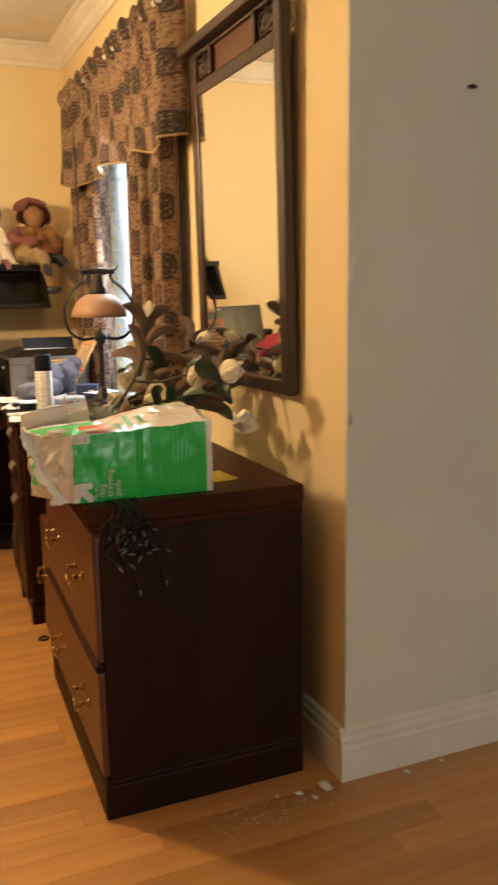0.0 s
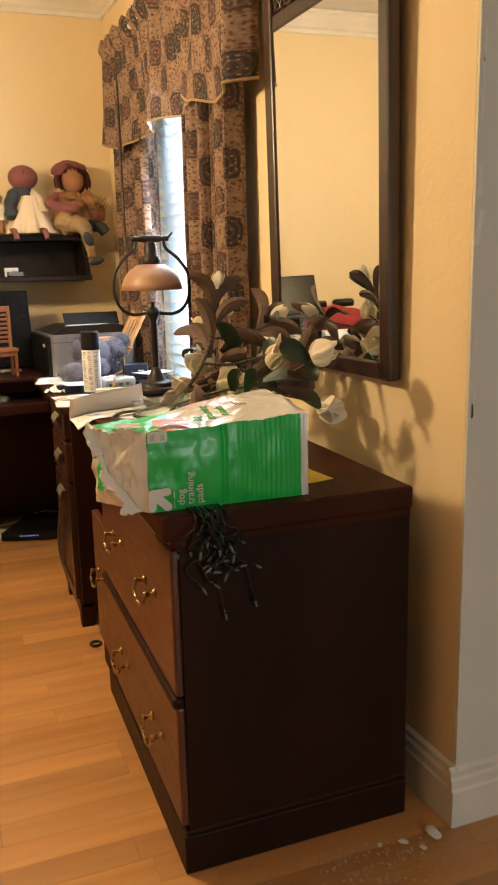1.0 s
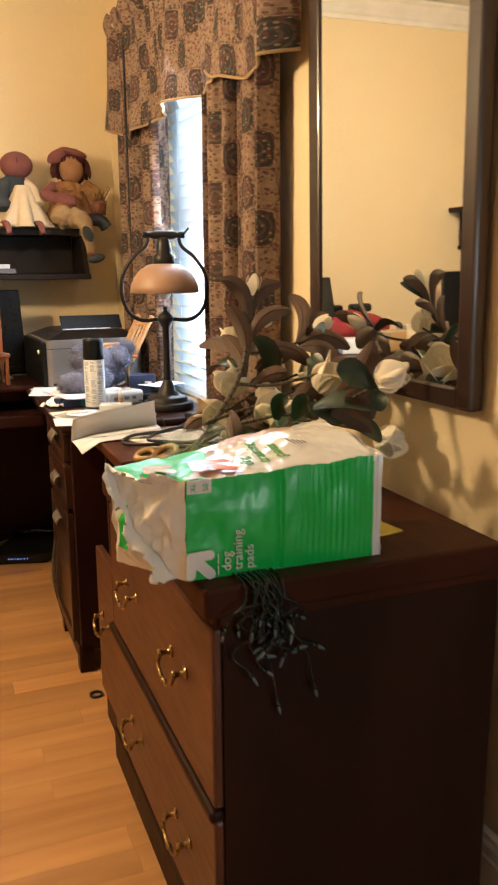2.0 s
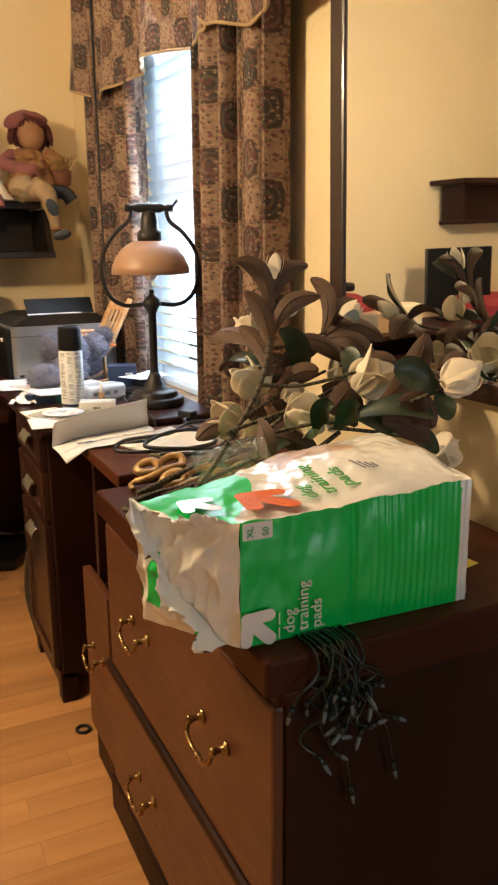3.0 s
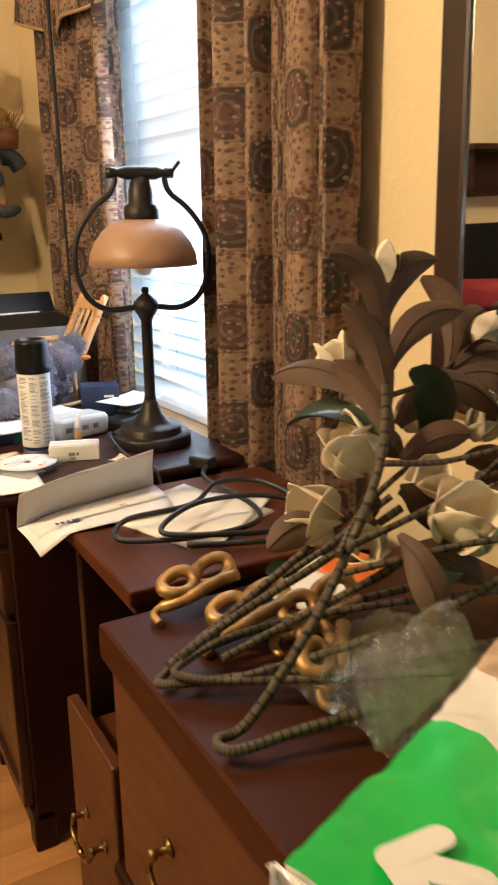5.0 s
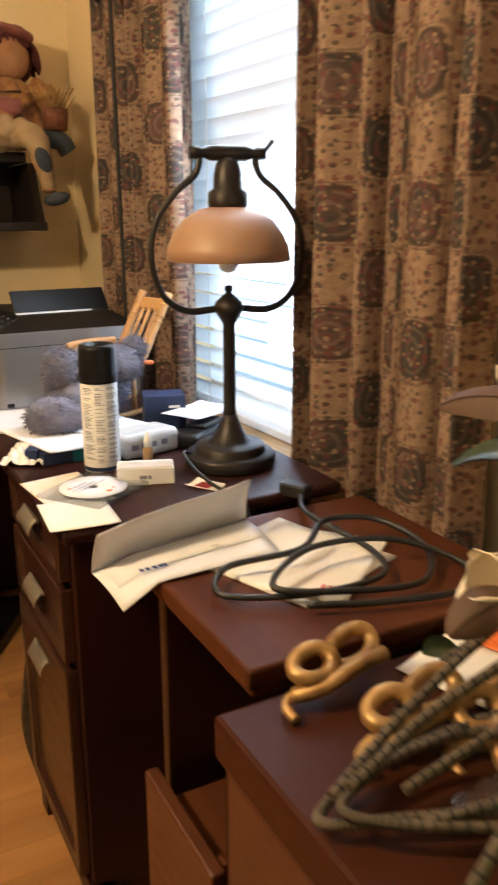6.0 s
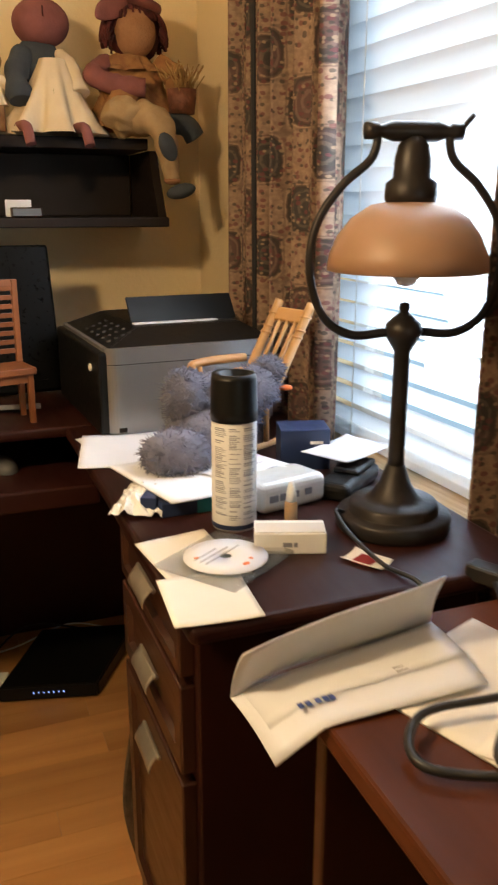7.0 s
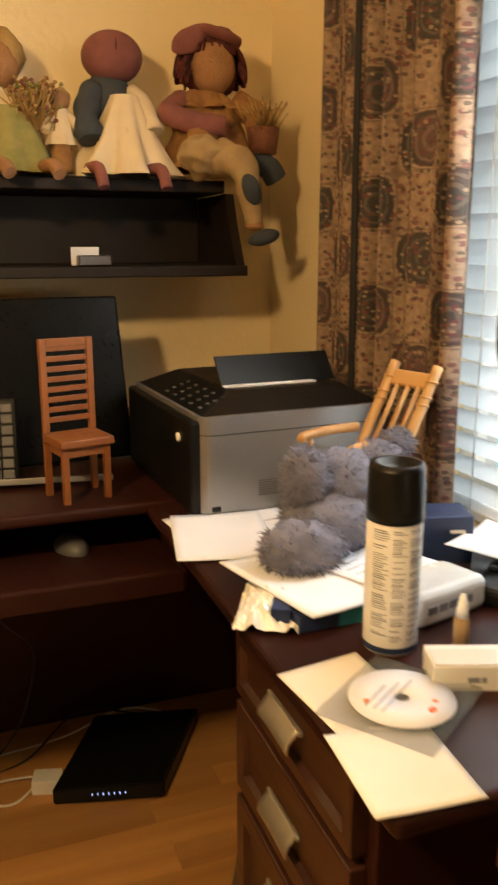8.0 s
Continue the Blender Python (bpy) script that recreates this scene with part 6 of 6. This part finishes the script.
leaf((1.020, 2.600, 0.960), (1.055, 2.655, 1.015), 0.0165, (0.010, 0, 0.008), True, CAM_SIDE)
leaf((1.050, 2.560, 0.960), (1.120, 2.520, 0.925), 0.0175, (0, 0, 0.014), True, (-0.2, -0.5, 0.85))
# the near side branch
leaf((1.035, 2.370, 0.985), (0.978, 2.396, 1.012), 0.0235, (-0.004, 0, 0.012), True, (-0.35, -0.85, 0.35))
leaf((1.008, 2.470, 0.955), (1.092, 2.472, 1.058), 0.0200, (0.018, 0, -0.004), False, CAM_SIDE)
leaf((1.000, 2.410, 0.965), (1.046, 2.385, 0.925), 0.0200, (0.004, 0, 0.016), False, CAM_SIDE)
leaf((0.965, 2.465, 0.938), (1.042, 2.382, 0.942), 0.0215, (0, -0.005, 0.014), True, (-0.2, -0.6, 0.75))
leaf((0.955, 2.475, 0.935), (1.020, 2.452, 0.908), 0.0190, (0, 0, 0.010), True, (-0.3, -0.75, 0.5))
leaf((0.905, 2.500, 0.915), (0.908, 2.452, 0.960), 0.0170, (-0.004, 0, 0.010), True, CAM_SIDE)
leaf((0.925, 2.470, 0.920), (0.936, 2.425, 0.962), 0.0180, (0.004, 0, 0.010), True, (-0.4, -0.9, 0.2))
leaf((0.990, 2.440, 0.930), (1.060, 2.410, 0.895), 0.0190, (0, 0, 0.012), False, CAM_SIDE)
leaf((1.030, 2.480, 0.900), (1.085, 2.420, 0.872), 0.0190, (0, 0, 0.014), True, (-0.2, -0.6, 0.75))
leaf((1.040, 2.370, 0.985), (1.035, 2.332, 0.950), 0.0150, (-0.006, -0.006, 0), True, (-0.3, -0.9, 0.1))
leaf((1.045, 2.360, 0.990), (1.110, 2.400, 1.030), 0.0170, (0, 0, 0.012), False, CAM_SIDE)
leaf((1.060, 2.690, 0.965), (1.150, 2.650, 0.985), 0.0180, (0, 0, 0.016), False, CAM_SIDE)
leaf((1.010, 2.660, 0.945), (1.085, 2.640, 0.905), 0.0180, (0, 0, 0.014), False, CAM_SIDE)
leaf((0.985, 2.620, 0.940), (1.020, 2.560, 0.895), 0.0180, (0, 0, 0.012), False, CAM_SIDE)
leaf((1.075, 2.620, 0.940), (1.150, 2.590, 0.890), 0.0180, (0, 0, 0.014), True, (-0.3, -0.6, 0.7))
leaf((1.100, 2.560, 0.930), (1.160, 2.520, 0.970), 0.0170, (0, 0, 0.010), False, CAM_SIDE)
leaf((0.950, 2.740, 0.950), (1.010, 2.770, 0.920), 0.0170, (0, 0, 0.010), False, CAM_SIDE)
# hanging and lying low
leaf((0.832, 2.560, 0.925), (0.812, 2.478, 0.872), 0.0150, (-0.004, -0.010, 0.014), False, (-0.5, -0.85, 0.1))
leaf((0.842, 2.700, 0.892), (0.788, 2.722, 0.862), 0.0190, (0, 0, 0.010), False, (-0.5, -0.6, 0.6))
leaf((0.862, 2.640, 0.905), (0.905, 2.690, 0.885), 0.0175, (0, 0, 0.010), False, CAM_SIDE)
leaf((0.880, 2.600, 0.880), (0.945, 2.560, 0.850), 0.0185, (0, 0, 0.012), False, CAM_SIDE)
leaf((0.900, 2.560, 0.870), (0.840, 2.520, 0.880), 0.0165, (0, 0, 0.012), True, (-0.3, -0.4, 0.85))
leaf((0.880, 2.800, 0.775), (0.835, 2.805, 0.790), 0.0120, (0, 0, 0.006), True, (-0.4, -0.4, 0.8))

# ---- gilt ornaments, cards and bag beside the stems ----
gilt = thing("gilt_ornament", "gilt twisted ornament with oval openings", "ornament", pose(0.755, 2.850, CZ + 0.036, 0, 0, -18), "gilt ornaments")


def oval(cx, cy, a, b, rot, tilt, r):
    m = pose(cx, cy, 0, tilt, 0, 0) @ pose(0, 0, 0, 0, 0, rot)
    bm = bmesh.new()
    tube(bm, [m @ Vector((a * math.cos(2 * math.pi * k / 24), b * math.sin(2 * math.pi * k / 24), 0.002 * math.sin(4 * math.pi * k / 24))) for k in range(24)], r, 8, closed=True)
    return bm


for cx, cy, a, b, rot in ((0.026, 0.010, 0.028, 0.017, 35), (-0.018, -0.012, 0.021, 0.016, 25)):
    part("loop", oval(cx, cy, a, b, rot, 25, 0.0082), M_GILT, gilt)
bm = bmesh.new()
tube(bm, smooth([(-0.04, -0.028, -0.022), (-0.012, -0.034, -0.012), (0.02, -0.022, -0.002), (0.055, -0.008, 0.002)], 6), 0.0082, 8, rib=0.1)
tube(bm, smooth([(-0.03, -0.020, -0.018), (-0.05, -0.035, -0.026), (-0.045, -0.055, -0.030)], 6), 0.0056, 8, rib=0.1)
part("twist", bm, M_GILT, gilt)
copy_thing(gilt, pose(0.775, 2.755, CZ + 0.036, 0, 0, -22))
copy_thing(gilt, pose(0.845, 2.72, CZ + 0.036, 10, 0, -22))
copy_thing(gilt, pose(0.79, 2.635, CZ + 0.036, 0, 0, 30))
sheet("cream_card", "cream card with orange corner under the stems", 0.915, 2.815, CZ + 0.001, 0.14, 0.10, 18, material=M_CREAM)
oc = sheet("orange_card", "bright orange printed card", 0.985, 2.825, CZ + 0.006, 0.085, 0.075, 18, material=M_ORANGE, cat="card")
yc = sheet("yellow_card", "bright yellow card on the cabinet top", 0.985, 2.30, CZ, 0.09, 0.10, 8, material=M_YELLOW, cat="card")
bag = thing("zip_bag", "clear zip bag with a pink seal strip", "bag", pose(0.850, 2.570, CZ + 0.001, 0, 0, 8))
bm = bmesh.new()
grid_sheet(bm, lambda a, b: Vector(((a - 0.5) * 0.20, (b - 0.5) * 0.20, 0.012 + 0.060 * math.sin(math.pi * a) * math.sin(math.pi * b) + 0.030 * abs(noise.noise(Vector((a * 5, b * 5, 0.5)))))), 24, 24)
for f in bm.faces:
    f.smooth = False
part("film", bm, M_CLEAR, bag)
bm = bmesh.new()
grid_sheet(bm, lambda a, b: Vector(((a - 0.5) * 0.20, -0.10 + b * 0.010, 0.013 + 0.003 * math.sin(a * 9))), 12, 1)
part("seal_strip", bm, M_MAUVE, bag, "pink zip seal", solid=0.001)

# ---- floor things ----
modem = thing("modem", "flat black modem with a row of blue lights on the floor", "modem", pose(0.585, 4.40, 0, 0, 0, 4) @ Matrix.Diagonal((1.18, 1.1, 1.0, 1)))
bm = bmesh.new()
slab(bm, [(-0.115, 0.04), (0.085, -0.03), (0.235, 0.20), (0.02, 0.27)], 0.040, 0, pose(0, 0, 0.004))
bmesh.ops.bevel(bm, geom=bm.edges[:], offset=0.004, segments=2, affect="EDGES")
part("case", bm, M_BLACK, modem)
dirv = Vector((0.20, -0.07, 0)).normalized()
nrm = Vector((-0.07, -0.20, 0)).normalized()
for k in range(7):
    c = Vector((-0.115, 0.04, 0.026)) + dirv * (0.075 + k * 0.0105) + nrm * 0.0006
    bm = bmesh.new()
    blob(bm, c, (0.0016, 0.0016, 0.0022), seg=6)
    part("led", bm, M_LED, modem, "blue status light")
mbox = thing("adapter", "small white adapter box with cable", "adapter", pose(0.445, 4.50, 0, 0, 0, -15))
boxpart("case", (-0.035, 0.03, -0.02, 0.03, 0.0, 0.035), M_WHITEPL, mbox)
for k, (mm, pts, r) in enumerate(((M_WHITEPL, [(0.42, 4.50, 0.02), (0.36, 4.47, 0.004), (0.27, 4.50, 0.004), (0.2, 4.45, 0.004)], 0.0025), (M_WHITEPL, [(0.43, 4.53, 0.02), (0.34, 4.56, 0.004), (0.25, 4.52, 0.004)], 0.0025),
                                   (M_WHITEPL, [(0.78, 4.66, 0.03), (0.66, 4.69, 0.05), (0.5, 4.68, 0.01), (0.3, 4.66, 0.004)], 0.0022), (M_RUBBER, [(0.74, 4.66, 0.03), (0.55, 4.70, 0.06), (0.40, 4.62, 0.004), (0.22, 4.58, 0.004)], 0.003),
                                   (M_RUBBER, [(0.38, 4.46, 0.66), (0.36, 4.52, 0.45), (0.44, 4.60, 0.30), (0.40, 4.64, 0.10), (0.32, 4.62, 0.005)], 0.0028), (M_RUBBER, [(0.42, 4.50, 0.66), (0.46, 4.56, 0.52), (0.37, 4.60, 0.40), (0.30, 4.62, 0.3)], 0.0024))):
    bm = bmesh.new()
    tube(bm, smooth(pts, 8), r, 6)
    tagged(part("cable", bm, mm), "thin cable trailing under the desk", "cable", "cables under the desk")
rg = thing("metal_ring", "small dark metal ring lying on the floor", "ring", pose(0.664, 3.24, 0.0035))
bm = bmesh.new()
tube(bm, [(0.016 * math.cos(k * math.pi / 10), 0.016 * math.sin(k * math.pi / 10), 0.001) for k in range(20)], 0.0042, 8, closed=True)
part("band", bm, M_BRONZE, rg)
bag2 = thing("cable_bundle", "bundle of cord hanging beside the pedestal", "cable")
bm = bmesh.new()
for k in range(3):
    tube(bm, smooth([(0.655, 3.752 + 0.006 * k, 0.02), (0.640 - 0.006 * k, 3.765, 0.18), (0.650, 3.758, 0.36), (0.668, 3.775, 0.44), (0.682, 3.78, 0.30), (0.675, 3.775, 0.02)], 8), 0.005, 6)
part("cord", bm, M_STEM, bag2)
rnd = random.Random(33)
for x, y, s in ((1.175, 2.055, 0.022), (1.13, 2.03, 0.010), (1.10, 2.06, 0.012), (1.05, 2.07, 0.008), (1.39, 2.03, 0.012), (1.50, 2.04, 0.008), (0.30, 3.95, 0.007), (0.22, 2.6, 0.006)):
    bm = bmesh.new()
    blob(bm, (0, 0, s * 0.25), (s, s * 0.7, s * 0.3), (0, 0, rnd.uniform(0, 180)), 0, 8, s * 0.5, 60)
    tagged(part("plaster_chip", bm, M_CHIP, m=pose(x, y, 0.0)), "chip of white plaster on the oak floor", "debris", "plaster debris")
bm = bmesh.new()
for k in range(280):
    x, y, s = rnd.gauss(1.0, 0.085), rnd.gauss(2.03, 0.045), rnd.uniform(0.0010, 0.0038)
    if y > CY0 - 0.01:
        continue
    blob(bm, (x, y, s * 0.3), (s, s, s * 0.4), seg=5)
tagged(part("plaster_dust", bm, M_DUST), "pale plaster dust scattered beside the cabinet", "dust", kind="stuff")

# ---- heap on the desk's far end, seen in the mirror ----
heap = thing("red_bag", "slumped dark red cloth bag on the desk", "bag", pose(0.02, 4.56, DZ))
bm = bmesh.new()
blob(bm, (0, 0, 0.085), (0.27, 0.17, 0.085), seg=30, rough=0.035, freq=9)
for v in bm.verts:
    v.co.z = max(v.co.z, 0.001)
part("cloth", bm, M_REDCLOTH, heap)
for x, y, w, d, h, rot, mm, lb in ((0.12, 4.30, 0.14, 0.09, 0.07, 20, M_WHITEPL, "white carton on the desk's far end"), (-0.06, 4.28, 0.12, 0.10, 0.09, -15, M_CARTON, "brown carton on the desk's far end"), (-0.24, 4.33, 0.15, 0.11, 0.11, 8, M_APRON, "cream carton on the desk's far end"), (0.215, 4.42, 0.07, 0.07, 0.12, 35, M_MAUVE, "pink carton on the desk's far end")):
    b = thing("storage_box", lb, "box", pose(x, y, DZ, 0, 0, rot))
    boxpart("carton", (-w / 2, w / 2, -d / 2, d / 2, 0, h), mm, b, b=0.006)
for x, rot in ((-0.08, 10), (0.08, -20)):
    b = thing("black_case", "small black zip case on the red bag", "case", pose(x, 4.56, DZ + 0.163, 0, 0, rot))
    bm = bmesh.new()
    box(bm, -0.055, 0.055, -0.03, 0.03, 0.0, 0.04, b=0.014, seg=3)
    part("shell", bm, M_BLACK, b)

# ---- side table seen in the mirror ----
tb = thing("side_table", "dark table heaped with boxes and red cloth", "table", pose(-1.15, 4.40, 0))
boxpart("tabletop", (-0.60, 0.52, -0.30, 0.36, 0.72, 0.75), M_DESK, tb)
for x, y in ((-0.57, -0.27), (0.45, -0.27), (-0.57, 0.29), (0.45, 0.29)):
    boxpart("leg", (x, x + 0.05, y, y + 0.05, 0.0, 0.72), M_DESK, tb)
bl = thing("red_blanket", "folded dark red blanket on the table", "blanket", pose(-1.15, 4.40, 0.75))
bm = bmesh.new()
box(bm, -0.50, 0.45, -0.26, 0.2, 0.0, 0.12, b=0.04, seg=4)
bmesh.ops.subdivide_edges(bm, edges=bm.edges[:], cuts=3, use_grid_fill=True)
for v in bm.verts:
    v.co += Vector((0, 0, 0.02)) * noise.noise(v.co * 9) * (1 if v.co.z > 0.02 else 0)
part("cloth", bm, M_REDCLOTH, bl)
mo2 = thing("black_monitor", "small black monitor standing on the table", "monitor", pose(-0.79, 4.55, 0.75, 0, 0, 20))
boxpart("bezel", (-0.17, 0.17, -0.02, 0.02, 0.05, 0.36), M_BLACK, mo2)
boxpart("foot", (-0.09, 0.09, -0.06, 0.06, 0.0, 0.012), M_BLACK, mo2)
boxpart("neck", (-0.02, 0.02, 0.0, 0.03, 0.01, 0.10), M_BLACK, mo2)
for x, y, z, w, d, h, mm, lb in ((-1.40, 4.38, 0.872, 0.2, 0.16, 0.05, M_CARTON, "open brown carton on the red blanket"), (-1.1, 4.36, 0.872, 0.12, 0.08, 0.05, M_BLACK, "small black case on the red blanket"), (-0.95, 4.22, 0.872, 0.12, 0.1, 0.05, M_WHITEPL, "white box on the red blanket")):
    b = thing("storage_box", lb, "box", pose(x, y, z, 0, 0, x * 40))
    boxpart("carton", (-w / 2, w / 2, -d / 2, d / 2, 0, h), mm, b, b=0.004)
sh2 = thing("wall_shelf", "dark wooden wall shelf with sloping ends", "shelf")
boxpart("top_board", (-1.75, -0.86, 4.60, 4.848, 1.42, 1.445), M_DESK, sh2)
boxpart("bottom_board", (-1.68, -0.93, 4.68, 4.848, 1.22, 1.24), M_DESK, sh2)
boxpart("back_panel", (-1.66, -0.95, 4.825, 4.845, 1.24, 1.42), M_DESK, sh2)
for x in (-1.69, -0.94):
    boxpart("side_panel", (x, x + 0.02, 4.66, 4.82, 1.24, 1.42), M_DESK, sh2)

# ---- oak strips of the floor ----
rnd = random.Random(77)
W = 0.0745
strip_mesh = {}


def strip(length):
    key = round(length, 1)
    if key not in strip_mesh:
        bm = bmesh.new()
        box(bm, 0, key - 0.0006, 0, W - 0.0006, -0.012, 0.0)
        me = bpy.data.meshes.new("floorboard")
        bm.to_mesh(me)
        bm.free()
        me.materials.append(M_OAK)
        strip_mesh[key] = me
    return strip_mesh[key]


rest = bmesh.new()
y, row, count = SOUTH, 0, 0
while y < NORTH - 0.01:
    x = WEST - rnd.uniform(0.0, 0.8)
    east = EAST2 if y < 2.15 else 1.32
    while x < east - 0.02:
        ln = rnd.choice((0.5, 0.7, 0.9, 1.1, 1.3))
        if y > 1.3 and x > WEST and x + ln > -0.35 and x + ln < east + 0.02 and count < 300:
            ob = new("floorboard", strip(ln))
            ob.matrix_world = Matrix.Translation((x, y, 0))
            ob.parent = floor
            count += 1
        else:
            box(rest, max(x, WEST), min(x + ln, east) - 0.0006, y, y + W - 0.0006, -0.012, 0.0)
        x += ln
    y += W
    row += 1
tagged(part("floorboards", rest, M_OAK, floor), kind="stuff")
